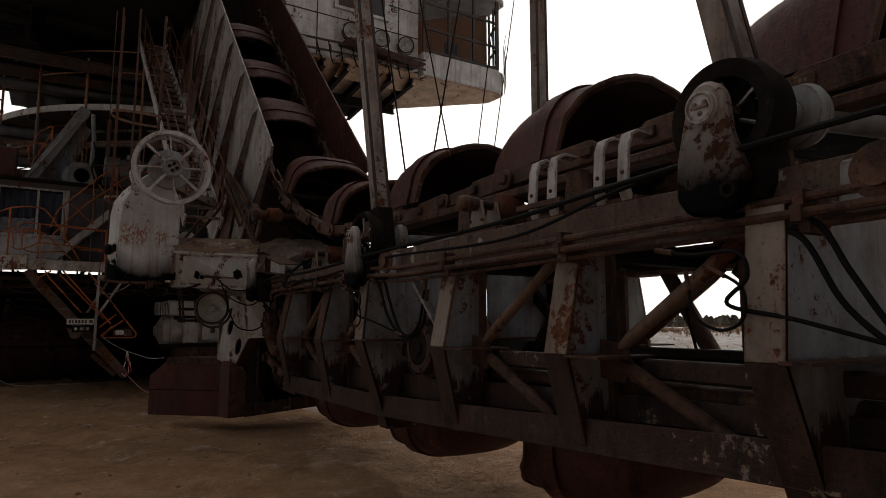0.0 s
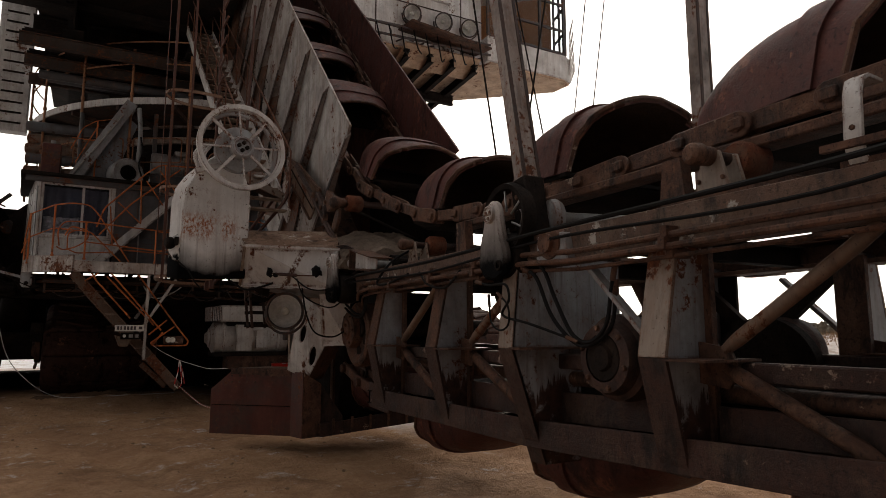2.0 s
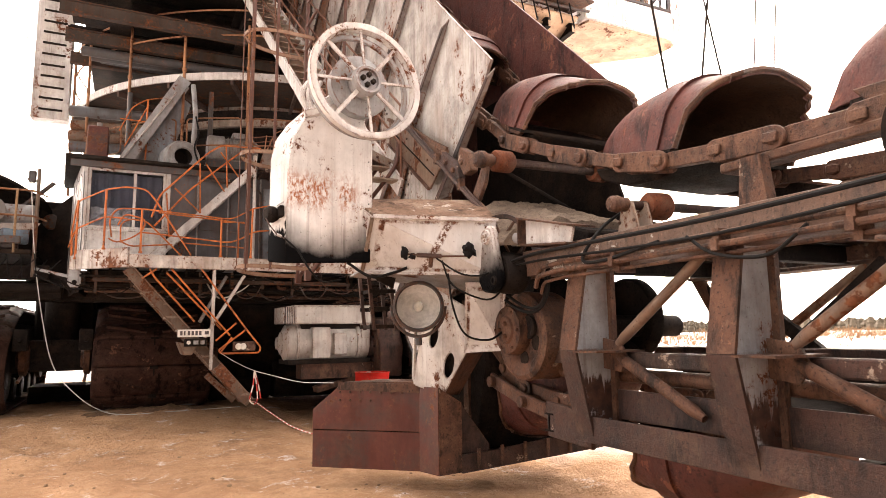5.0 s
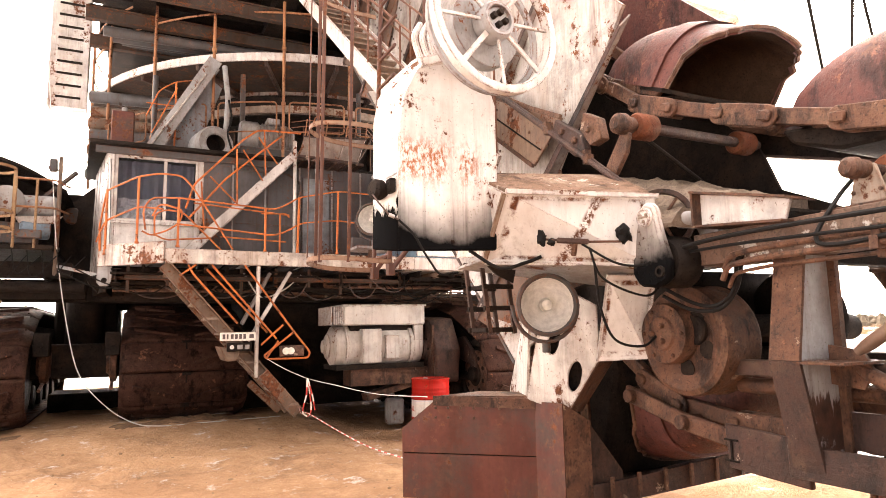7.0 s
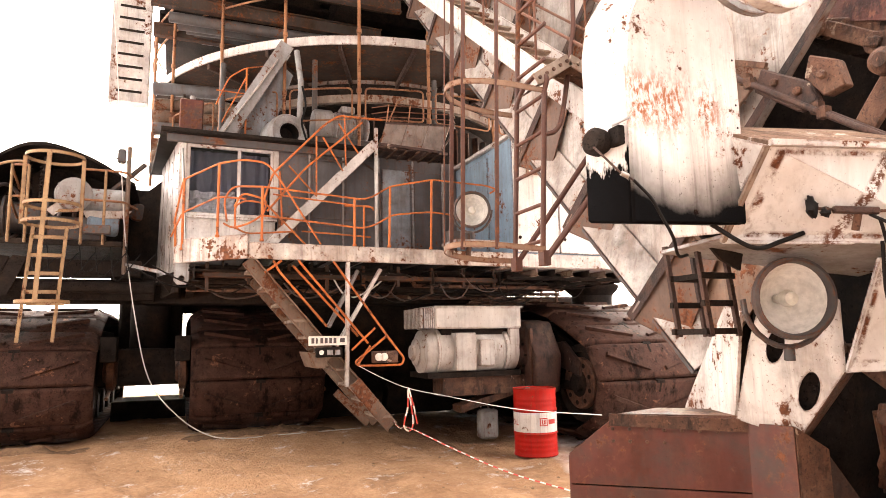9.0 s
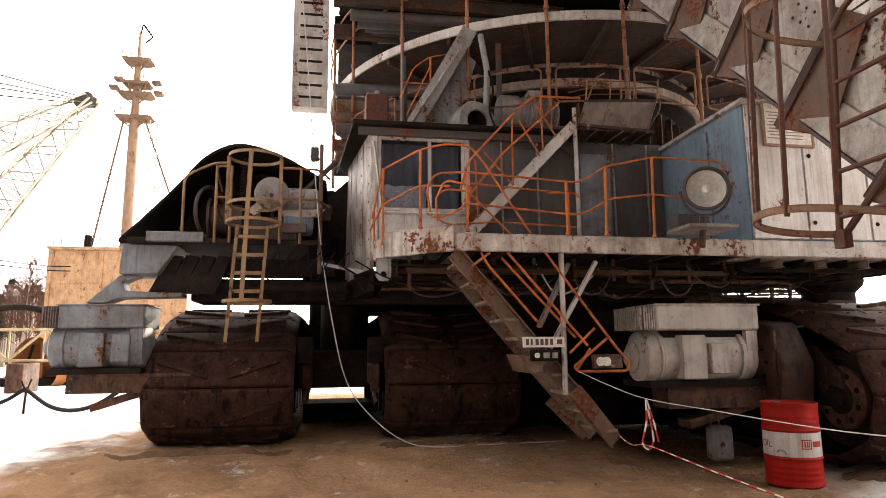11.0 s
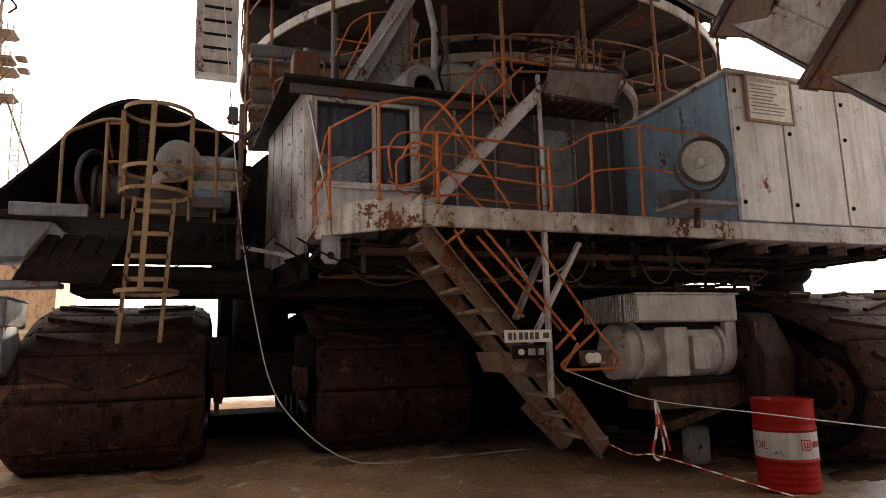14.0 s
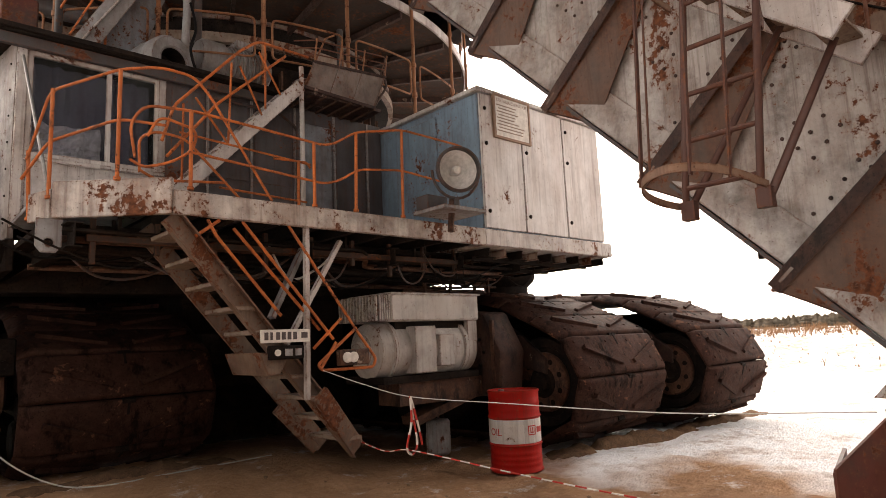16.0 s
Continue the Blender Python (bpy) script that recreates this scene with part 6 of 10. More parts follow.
part("knob", Mesh().lathe([(0, -0.09), (0.045, -0.09), (0.066, -0.07), (0.066, -0.025), (0.05, 0), (0.05, 0.06)], (1.15, -5.15, 2.47), (1, 0.3, 0), 20), DARK, cv, "black capped knob")
part("latch", Mesh().box(1.15, 1.19, -5.27, -5.19, 2.44, 2.53), DARK, cv, "black greasy latch", 0.006)
part("latch_pin", Mesh().cyl((1.14, -5.24, 2.53), (1.17, -5.33, 2.545), 0.006, 8), STEEL, cv)
part("lever", Mesh().tube([(1.06, -5.2, 2.43), (1.08, -5.25, 2.37), (1.13, -5.295, 2.29), (1.19, -5.305, 2.26)], 0.0055, 8), MUDRUST, cv)
part("clip", Mesh().cyl((1.13, -5.295, 2.29), (1.165, -5.303, 2.275), 0.012, 10), STEEL, cv)
part("lead", Mesh().tube(spline([(1.19, -5.305, 2.26), (1.28, -5.31, 2.18), (1.34, -5.31, 2.09), (1.40, -5.3, 2.01), (1.52, -5.2, 1.94), (1.72, -5.05, 1.97)], 8), 0.0075, 8), RUBBER, cv, "black rubber lead hanging across the cover")
fin = Mesh()
for k in range(3):
    fin.tube(spline([(1.36 + 0.045 * k, -5.3 - 0.02 * k, 3.56), (1.30 + 0.045 * k, -5.34 - 0.02 * k, 3.44), (1.34 + 0.045 * k, -5.34 - 0.02 * k, 3.30)], 6), 0.022, 8)
part("guard", fin, WHITE, cv, "white guard hoops")
part("clamp", Mesh().beam((1.30, -5.42, 3.24), (1.58, -5.42, 3.34), 0.05, 0.06), WHITE, cv, "", 0.006)

wh = thing("spoked_wheel", "large white spoked steel wheel with a bolted hub", "wheel", at=(1.75, -5.6, 3.52))
wc, wax = Vector((1.75, -5.6, 3.52)), Vector((0.12, -1, 0.05)).normalized()
part("rim", Mesh().lathe([(0.42, -0.03), (0.48, -0.035), (0.485, 0.03), (0.47, 0.035), (0.43, 0.03), (0.42, -0.03)], wc, wax, 56), WHITE, wh)
part("back_rim", Mesh().lathe([(0.40, -0.14), (0.44, -0.14), (0.44, -0.11), (0.40, -0.11), (0.40, -0.14)], wc, wax, 48), GREY, wh)
part("drum", Mesh().lathe([(0.25, -0.2), (0.26, -0.1), (0.24, -0.09), (0, -0.09)], wc, wax, 40), GREY, wh, "grey drum disc")
wu = wax.orthogonal().normalized()
wv = wax.cross(wu)
for k in range(8):
    a = 2 * math.pi * k / 8 + 0.1
    d = wu * math.cos(a) + wv * math.sin(a)
    part("spoke", Mesh().beam(wc + d * 0.1, wc + d * 0.43, 0.02 if k % 2 else 0.035, 0.014, wax), WHITE, wh)
part("hub", Mesh().lathe([(0.125, -0.08), (0.125, 0.02), (0.11, 0.05), (0.09, 0.05), (0.085, 0.03), (0, 0.03)], wc, wax, 32), GREY, wh)
hb = Mesh()
for k in range(4):
    a = 2 * math.pi * k / 4 + 0.6
    hb.bolt(wc + wax * 0.03 + (wu * math.cos(a) + wv * math.sin(a)) * 0.045, wax, 0.024, 0.03)
part("hub_bolt", hb, DARK, wh)

bx = thing("plough_box", "oxide-red riveted steel shield box at the foot of the ladder", "steel box", at=(2.6, -4, 0.2))
P, Q, R = Vector((1.86, -3.68, 0)), Vector((2.71, -4.44, 0)), Vector((2.78, -4.72, 0))
d = (Q - P).normalized()
nrm = Vector((d.y, -d.x, 0))
up = Vector((0, 0, 1))


def facing(a, b, z0, z1, th, cut=0.0):
    """A sheet from a to b with an optional slanting upper corner at a."""
    pts = [a + up * z0, b + up * z0, b + up * z1]
    if cut:
        pts += [a + (b - a) * (cut / (b - a).length) + up * z1, a + up * (z1 - cut * 0.8)]
    else:
        pts += [a + up * z1]
    return Mesh().plate(pts, th)


part("upper_sheet", facing(P, Q, 0.57, 1.03, 0.02, 0.33), REDBOX, bx, "oxide-red upper sheet")
part("lower_sheet", facing(P, Q, 0.2, 0.56, 0.02), REDBOX, bx, "oxide-red lower sheet")
part("side_sheet", facing(P, P + Vector((0.72, 0.16, 0)), 0.2, 0.75, 0.02), REDBOX, bx)
part("end_sheet", facing(Q, R, 0.2, 1.0, 0.02), REDBOX, bx)
part("top_sheet", Mesh().plate([P + d * 0.34 + up * 1.03, Q + up * 1.03, R + Vector((0.4, 0.3, 1.03)), P + d * 0.5 + Vector((0.35, 0.25, 1.03))], 0.02), RUST, bx)
part("top_flange", Mesh().beam(P + d * 0.28 + up * 1.0 + nrm * 0.015, Q + up * 0.98 + nrm * 0.015, 0.012, 0.08), RUST, bx)
for k in range(7):
    for zz in (0.86, 0.94):
        if k < 4 or zz > 0.9:
            part("rivet", Mesh().bolt(P + d * (0.3 + 0.11 * k) + up * zz + nrm * 0.012, nrm, 0.013, 0.012), RUST, bx)
K = Vector((4.42, -5.06, 0))
E1, E2 = R.lerp(K, 0.13), R.lerp(K, 0.30)
part("wedge", Mesh().plate([R + up * 0.2, E1 + up * 0.22, E1 + up * 0.86, R + up * 1.0], 0.022), RUST, bx, "streaked rusty end column")
part("wedge_web", Mesh().plate([E1 + up * 0.22 + Vector((0, 0.03, 0)), E2 + up * 0.25 + Vector((0, 0.03, 0)), E2 + up * 0.46 + Vector((0, 0.03, 0)), E1 + up * 0.86 + Vector((0, 0.03, 0))], 0.02), MUDRUST, bx, "dark stained web plate")
part("keel", Mesh().plate([E1 + up * 0.21, K + up * 0.37, K + up * 0.56, E2 + up * 0.40, E1 + up * 0.38], 0.04), MUDRUST, bx, "rusty keel beam")
for q in (0.22, 0.36, 0.5, 0.64, 0.78, 0.92):
    part("keel_rib", Mesh().beam(R.lerp(K, q) + up * (0.21 + 0.17 * q) + Vector((0, -0.03, 0)), R.lerp(K, q) + up * (0.40 + 0.14 * q) + Vector((0, -0.03, 0)), 0.02, 0.03, (1, 0, 0)), RUST, bx)
part("keel_floor", Mesh().plate([R + Vector((0.1, 0.05, 0.24)), K + Vector((0, 0, 0.38)), K + Vector((0.2, 0.8, 0.4)), R + Vector((0.4, 1.0, 0.26))], 0.02), MUDRUST, bx)
part("inner_block", Mesh().box(3.5, 4.7, -5.3, -4.9, 1.1, 2.0), DARK, bx)
part("seam_backing", facing(P + nrm * -0.03, Q + nrm * -0.03, 0.5, 0.62, 0.01), DARK, bx)
dh = thing("drive_housing", "mud-caked dark drive housing behind the bracket plate", "machine housing", at=(3.9, -4.4, 0.3))
part("case", Mesh().prism([(-4.5, 0.35), (-3.8, 0.35), (-3.6, 1.2), (-3.9, 1.9), (-4.6, 2.0), (-4.75, 1.2)], "x", 3.3, 4.6), DARK, dh, "", 0.03)
part("rib", Mesh().box(3.27, 3.3, -4.4, -4.3, 0.4, 1.85), RUST, dh)
hp = thing("chain_hopper", "dark steel hopper box under the chain at the chute foot", "hopper", at=(4.0, -5.6, 2.2))
part("body", Mesh().prism([(-6.2, 2.1), (-4.6, 2.1), (-4.3, 2.75), (-4.9, 2.72), (-5.6, 2.5), (-6.3, 2.3)], "x", 3.35, 4.6), DARK, hp, "", 0.02)
part("back_sheet", Mesh().plate([V((4.6, -6.0, 2.1)), V((4.6, -6.0, 2.42)), V((4.6, -5.42, 2.7)), V((4.6, -5.3, 3.0)), V((4.6, -5.1, 3.4)), V((4.6, -3.4, 4.7)), V((4.6, -2.4, 4.7)), V((4.6, -2.4, 2.1))], 0.03), DARK, hp)
cg = thing("chain_guide_beam", "dark greasy guide beam sloping under the bucket chain", "steel beam", at=(4.75, -6.0, 2.9))
part("web", Mesh().prism([(-4.5, 3.28), (-7.7, 2.30), (-7.7, 2.44), (-4.5, 3.50)], "x", 4.73, 4.76), DARK, cg)
part("flange", Mesh().plate([V((4.66, -4.5, 3.51)), V((4.66, -7.7, 2.45)), V((4.84, -7.7, 2.45)), V((4.84, -4.5, 3.51))], 0.02), RUST, cg)
part("flange", Mesh().plate([V((4.66, -4.5, 3.27)), V((4.66, -7.7, 2.29)), V((4.84, -7.7, 2.29)), V((4.84, -4.5, 3.27))], 0.02), MUDRUST, cg)

wp2 = thing("perforated_bracket", "white steel bracket plate with oval lightening holes", "bracket", at=(2.85, -4.7, 1.0))


def holed(corners, holes, th):
    """A plate in space with oval holes (u, v, radius u, radius v in the plate's own axes, metres)."""
    o, ux = corners[0], (corners[1] - corners[0]).normalized()
    nz = ux.cross(corners[2] - corners[0]).normalized()
    vy = nz.cross(ux)
    bm = bmesh.new()
    loops = [[((c - o).dot(ux), (c - o).dot(vy)) for c in corners]]
    for u, v, ru, rv_ in holes:
        loops.append([(u + ru * math.cos(2 * math.pi * k / 20), v + rv_ * math.sin(2 * math.pi * k / 20)) for k in range(20)])
    edges = []
    for lp in loops:
        vs = [bm.verts.new((a, b, 0)) for a, b in lp]
        edges += [bm.edges.new((vs[i], vs[(i + 1) % len(vs)])) for i in range(len(vs))]
    bmesh.ops.triangle_fill(bm, use_beauty=True, edges=edges)
    bm.verts.index_update()
    m = Mesh()
    fs = [tuple(v.index for v in f.verts) for f in bm.faces]
    n = len(bm.verts)
    pos = [o + ux * v.co.x + vy * v.co.y for v in bm.verts]
    m.add([p - nz * th / 2 for p in pos] + [p + nz * th / 2 for p in pos], fs + [tuple(i + n for i in f) for f in fs])
    m.f += [(e.verts[0].index, e.verts[1].index, e.verts[1].index + n, e.verts[0].index + n) for e in edges if e.is_valid]
    bm.free()
    return m


part("front_plate", holed([V((2.66, -4.40, 1.02)), V((2.84, -4.70, 0.92)), V((2.97, -4.95, 1.34)), V((2.9, -5.0, 1.75)), V((2.6, -4.75, 1.95)), V((2.55, -4.6, 1.5))], [(0.36, 0.30, 0.055, 0.12), (0.13, 0.52, 0.05, 0.11)], 0.02), BRACKETWHITE, wp2, "white plate with two oval holes")
part("rear_plate", Mesh().plate([V((3.0, -3.6, 1.0)), V((2.68, -4.38, 1.0)), V((2.62, -4.55, 1.7)), V((2.75, -4.3, 1.75))], 0.02), BRACKETWHITE, wp2)
# Dark plate added behind the holes so that they look shaded.
part("hole_shade_plate", Mesh().plate([V((2.80, -4.42, 1.08)), V((2.94, -4.72, 1.04)), V((3.03, -4.82, 1.55)), V((2.78, -4.5, 1.7))], 0.02), DARK, wp2)
part("edge_web", Mesh().plate([V((2.84, -4.70, 0.92)), V((2.97, -4.95, 1.34)), V((3.2, -4.85, 1.34)), V((3.05, -4.6, 0.92))], 0.02), RUST, wp2)

bb = thing("box_beam", "white steel box beam with peeling paint under sand-covered top", "steel beam", at=(2.3, -5.4, 2.1))
part("front_face", Mesh().plate([V((1.9, -5.12, 2.04)), V((2.85, -5.72, 1.97)), V((2.82, -5.78, 2.43)), V((1.86, -5.47, 2.45))], 0.02), BEAMWHITE, bb, "white face with scrape marks")
part("top_face", Mesh().plate([V((1.86, -5.47, 2.455)), V((2.82, -5.78, 2.435)), V((3.0, -5.2, 2.72)), V((1.84, -5.0, 2.68))], 0.02), SANDYRUST, bb, "rust-brown sandy top")
part("end_face", Mesh().plate([V((1.9, -5.1, 2.08)), V((1.86, -5.46, 2.45)), V((1.83, -5.0, 2.68)), V((1.85, -4.8, 2.1))], 0.02), WHITE, bb)
part("edge_lip", Mesh().beam(V((1.85, -5.49, 2.45)), V((2.83, -5.80, 2.43)), 0.03, 0.03), WHITE, bb)
part("underside", Mesh().plate([V((1.92, -5.1, 2.07)), V((2.9, -5.72, 2.0)), V((3.1, -5.0, 1.9)), V((1.95, -4.6, 2.05))], 0.02), GREY, bb)
part("valve_pipe", Mesh().tube([V((2.15, -5.455, 2.16)), V((2.36, -5.58, 2.135)), V((2.60, -5.72, 2.13))], 0.008, 8), RUST, bb, "thin rusty pipe across the face")
part("valve_block", Mesh().beam(V((2.22, -5.5, 2.15)), V((2.40, -5.60, 2.135)), 0.035, 0.035), MUDRUST, bb, "small rusty valve block", 0.006)
part("valve_stem", Mesh().cyl(V((2.33, -5.55, 2.14)), V((2.335, -5.52, 2.05)), 0.018, 10), RUST, bb)


def lump(c, rx, rz, seed):
    """A flattened uneven clot of grease on the slanting face."""
    m, nu_, nv_ = Mesh(), 18, 10
    for j in range(nv_ + 1):
        for i in range(nu_):
            a, b = 2 * math.pi * i / nu_, math.pi * j / nv_
            d_ = Vector((math.cos(a) * math.sin(b) * rx, math.sin(a) * math.sin(b) * rx * 0.55, math.cos(b) * rz))
            k_ = 1 + 0.55 * noise.noise(Vector((math.cos(a) * math.sin(b) * 1.7, math.sin(a) * math.sin(b) * 1.7, math.cos(b) * 1.7 + seed))) + 0.25 * noise.noise(d_ * 130)
            m.v.append(tuple(V(c) + d_ * k_))
    m.f = [(j * nu_ + i, j * nu_ + (i + 1) % nu_, (j + 1) * nu_ + (i + 1) % nu_, (j + 1) * nu_ + i) for j in range(nv_) for i in range(nu_)]
    return m


part("grease_clot", lump((2.135, -5.455, 2.165), 0.035, 0.05, 1.0), RUBBER, bb, "black clot of grease round a fitting")
part("grease_clot", lump((2.19, -5.48, 2.14), 0.03, 0.024, 3.0), RUBBER, bb, "black clot of grease round a fitting")
part("grease_clot", lump((2.585, -5.725, 2.18), 0.06, 0.06, 5.0), RUBBER, bb, "black clot of grease round a fitting")
part("edge_angle", Mesh().beam(V((1.875, -5.14, 2.03)), V((1.845, -5.475, 2.44)), 0.03, 0.016), STAIRPAINT, bb)
part("edge_angle", Mesh().beam(V((1.88, -5.135, 2.03)), V((2.4, -5.46, 2.0)), 0.02, 0.016), BEAMWHITE, bb)
part("gusset", Mesh().plate([V((2.75, -5.35, 1.95)), V((3.1, -5.45, 1.95)), V((3.15, -5.3, 1.35)), V((2.92, -4.98, 1.33))], 0.02), BEAMWHITE, bb, "white gusset plate")
sm = thing("sand_heap", "grey crust of sand lying on the beam and chute foot", "sand heap", at=(3.2, -5.4, 2.5))
hm = Mesh()
nu, nv = 34, 26
hv = []
for i in range(nu + 1):
    for j in range(nv + 1):
        u, v = i / nu, j / nv
        x, y = 2.78 + 1.2 * v, -4.85 - 1.1 * u - 0.1 * v
        ridge = 2.80 - 0.37 * u
        z = 2.26 + (ridge - 2.26) * min(1.0, v / 0.45) ** 0.6
        hv.append((x, y, z + 0.06 * noise.noise(Vector((x * 5, y * 5, 1))) + 0.04 * noise.noise(Vector((x * 15, y * 15, 4)))))
hm.add(hv, [(i * (nv + 1) + j, i * (nv + 1) + j + 1, (i + 1) * (nv + 1) + j + 1, (i + 1) * (nv + 1) + j) for i in range(nu) for j in range(nv)])
nb_ = nv + 1
rim_ = [i * nb_ for i in range(nu + 1)] + [nu * nb_ + j for j in range(1, nv + 1)] + [i * nb_ + nv for i in range(nu - 1, -1, -1)] + [j for j in range(nv - 1, 0, -1)]
base_ = len(hm.v)
hm.v += [(hm.v[i][0], hm.v[i][1], 2.2) for i in rim_]
nr_ = len(rim_)
hm.f += [(rim_[i], rim_[(i + 1) % nr_], base_ + (i + 1) % nr_, base_ + i) for i in range(nr_)]
part("crust", hm, SANDCRUST, sm)

ce = thing("chord_end_plate", "white bent end plate with rust-edged flanges on the ladder chord", "steel plate", at=(2.95, -6.3, 2.2))
part("web", Mesh().plate([V((2.93, -6.05, 2.2)), V((2.93, -6.62, 2.14)), V((2.93, -6.66, 2.25)), V((2.93, -6.06, 2.40))], 0.016), WHITE, ce)
part("flange", Mesh().plate([V((2.84, -6.04, 2.405)), V((2.84, -6.68, 2.252)), V((3.1, -6.68, 2.252)), V((3.1, -6.04, 2.405))], 0.014), RUST, ce)
part("flange", Mesh().plate([V((2.86, -6.03, 2.19)), V((2.86, -6.64, 2.13)), V((3.1, -6.64, 2.13)), V((3.1, -6.03, 2.19))], 0.014), RUST, ce)
part("end_rib", Mesh().plate([V((2.85, -6.05, 2.19)), V((3.1, -6.05, 2.19)), V((3.1, -6.05, 2.40)), V((2.85, -6.05, 2.40))], 0.016), RUST, ce)

ww = thing("guide_wheel", "big rusty cast guide wheel with a bolted hub plate", "wheel", at=(3.2, -5.7, 1.55))
part("disc", Mesh().lathe([(0.0, -0.02), (0.22, -0.02), (0.26, -0.05), (0.33, -0.07), (0.365, -0.05), (0.375, 0.0), (0.37, 0.05), (0.365, 0.2), (0.375, 0.23), (0.365, 0.26), (0, 0.26)], (3.16, -5.66, 1.48), (1, 0, 0), 48), RUST, ww)
for k in range(5):
    a = 2 * math.pi * k / 5 + 2.2
    hl = Mesh().lathe([(0.001, 0), (0.06, 0.0), (0.06, 0.004), (0.001, 0.004)], (3.135, -5.66 + 0.185 * math.cos(a), 1.48 + 0.185 * math.sin(a)), (-1, 0, 0), 16)
    part("opening", hl, DARK, ww, "dark lightening opening")
part("hub_plate", Mesh().lathe([(0, -0.06), (0.11, -0.06), (0.12, -0.04), (0.2, -0.03), (0.21, 0.0), (0.21, 0.08)], (3.06, -5.56, 1.53), (1, 0, 0), 28), RUST, ww)
for k in range(6):
    a = 2 * math.pi * k / 6
    part("bolt", Mesh().bolt((3.03, -5.56 + 0.17 * math.cos(a), 1.53 + 0.17 * math.sin(a)), (-1, 0, 0), 0.016, 0.02), RUST, ww)
for k in range(3):
    a = 2 * math.pi * k / 3
    part("bolt", Mesh().bolt((3.0, -5.56 + 0.06 * math.cos(a), 1.53 + 0.06 * math.sin(a)), (-1, 0, 0), 0.022, 0.03), RUST, ww)
part("rear_disc", Mesh().lathe([(0, 0), (0.36, 0), (0.38, 0.03), (0.38, 0.12), (0, 0.12)], (4.3, -5.6, 1.62), (1, 0, 0), 40), DARK, ww)
part("axle", Mesh().cyl((3.1, -5.75, 1.55), (4.8, -5.75, 1.55), 0.1, 16), DARK, ww)

lk = thing("link_arm", "rusty curved chain link arm under the guide wheel", "link arm", at=(3.1, -5.6, 0.9))
part("arm", Mesh().prism([(-4.96, 1.14), (-5.5, 0.985), (-6.02, 0.90), (-6.02, 0.78), (-5.52, 0.86), (-4.93, 1.02)], "x", 3.2, 3.25), RUST, lk, "", 0.012)
part("joint_plate", Mesh().prism([(-5.9, 0.96), (-6.46, 0.92), (-6.46, 0.66), (-5.92, 0.69)], "x", 3.16, 3.2), MUDRUST, lk, "scaly rust joint plate", 0.008)
for y, z in ((-5.03, 1.06), (-5.53, 0.92)):
    part("pin", Mesh().cyl((3.15, y, z), (3.4, y, z), 0.05, 14), RUST, lk)


def searchlight(c, axis, r, label, bulb=True):
    """A round flood lamp: bowl, rim, glass, bulb and yoke."""
    t = thing("searchlight", label, "searchlight", "searchlights", tuple(c))
    c, a = Vector(c), Vector(axis).normalized()
    part("bowl", Mesh().lathe([(r * 0.97, 0.0), (r * 0.93, -r * 0.3), (r * 0.7, -r * 0.75), (r * 0.35, -r), (r * 0.3, -r * 1.15), (0, -r * 1.15)], c, a, 36), DARKGREY, t)
    part("reflector", Mesh().lathe([(r * 0.9, -0.01), (r * 0.84, -r * 0.28), (r * 0.6, -r * 0.62), (r * 0.25, -r * 0.85), (0, -r * 0.9)], c, a, 36), REFLECT, t, "pale dusty reflector")
    part("rim", Mesh().lathe([(r * 0.9, -0.015), (r, -0.02), (r * 1.06, 0.0), (r * 1.04, 0.035), (r * 0.95, 0.045), (r * 0.9, 0.02), (r * 0.9, -0.015)], c, a, 40), DARKGREY, t)
    part("glass", Mesh().lathe([(r * 0.92, 0.008), (r * 0.5, 0.02), (0, 0.024)], c, a, 32), LENS, t)
    if bulb:
        part("bulb", Mesh().lathe([(0.0, 0.0), (r * 0.17, -r * 0.06), (r * 0.23, -r * 0.28), (r * 0.15, -r * 0.6), (r * 0.12, -r * 0.85)], c, a, 20), BULB, t, "milky bulb")
    s = a.cross(Vector((0, 0, 1))).normalized()
    u = s.cross(a)
    yoke = [c + s * (r * 1.12 * math.cos(math.pi * k / 12)) - u * (r * 1.25 * math.sin(math.pi * k / 12)) - a * (r * 0.35) for k in range(13)]
    part("yoke", Mesh().tube(yoke, 0.016, 8), DARKGREY, t)
    part("bracket", Mesh().cyl(c - u * r * 1.25 - a * r * 0.35, c - u * r * 1.6 - a * r * 0.35, 0.03, 10), DARKGREY, t)
    return t


searchlight((2.42, -5.08, 1.75), (-0.42, -1, -0.05), 0.215, "big round searchlight with a dusty glass on the beam")
lr = thing("rung_bracket", "dark rusty welded rung bracket hanging under the beam", "bracket", at=(2.2, -4.8, 1.6))
for y in (-4.77, -4.52):
    for x in (2.06, 2.27):
        part("rail", Mesh().beam((x, y, 2.1), (x + 0.05, y - 0.02, 1.55), 0.03, 0.024, (0, 1, 0)), MUDRUST, lr)
    for z in (1.58, 1.74, 1.9):
        part("rung", Mesh().beam((2.07, y - 0.01, z), (2.32, y - 0.01, z), 0.026, 0.035), DARK, lr)
for z in (1.58, 1.9):
    part("tie", Mesh().beam((2.1, -4.78, z), (2.1, -4.52, z), 0.022, 0.03), DARK, lr)
part("gusset", Mesh().plate([V((1.95, -4.9, 2.12)), V((2.3, -4.9, 2.12)), V((2.26, -4.88, 1.92)), V((2.12, -4.88, 1.98))], 0.02), DARK, lr, "dark greasy gusset")

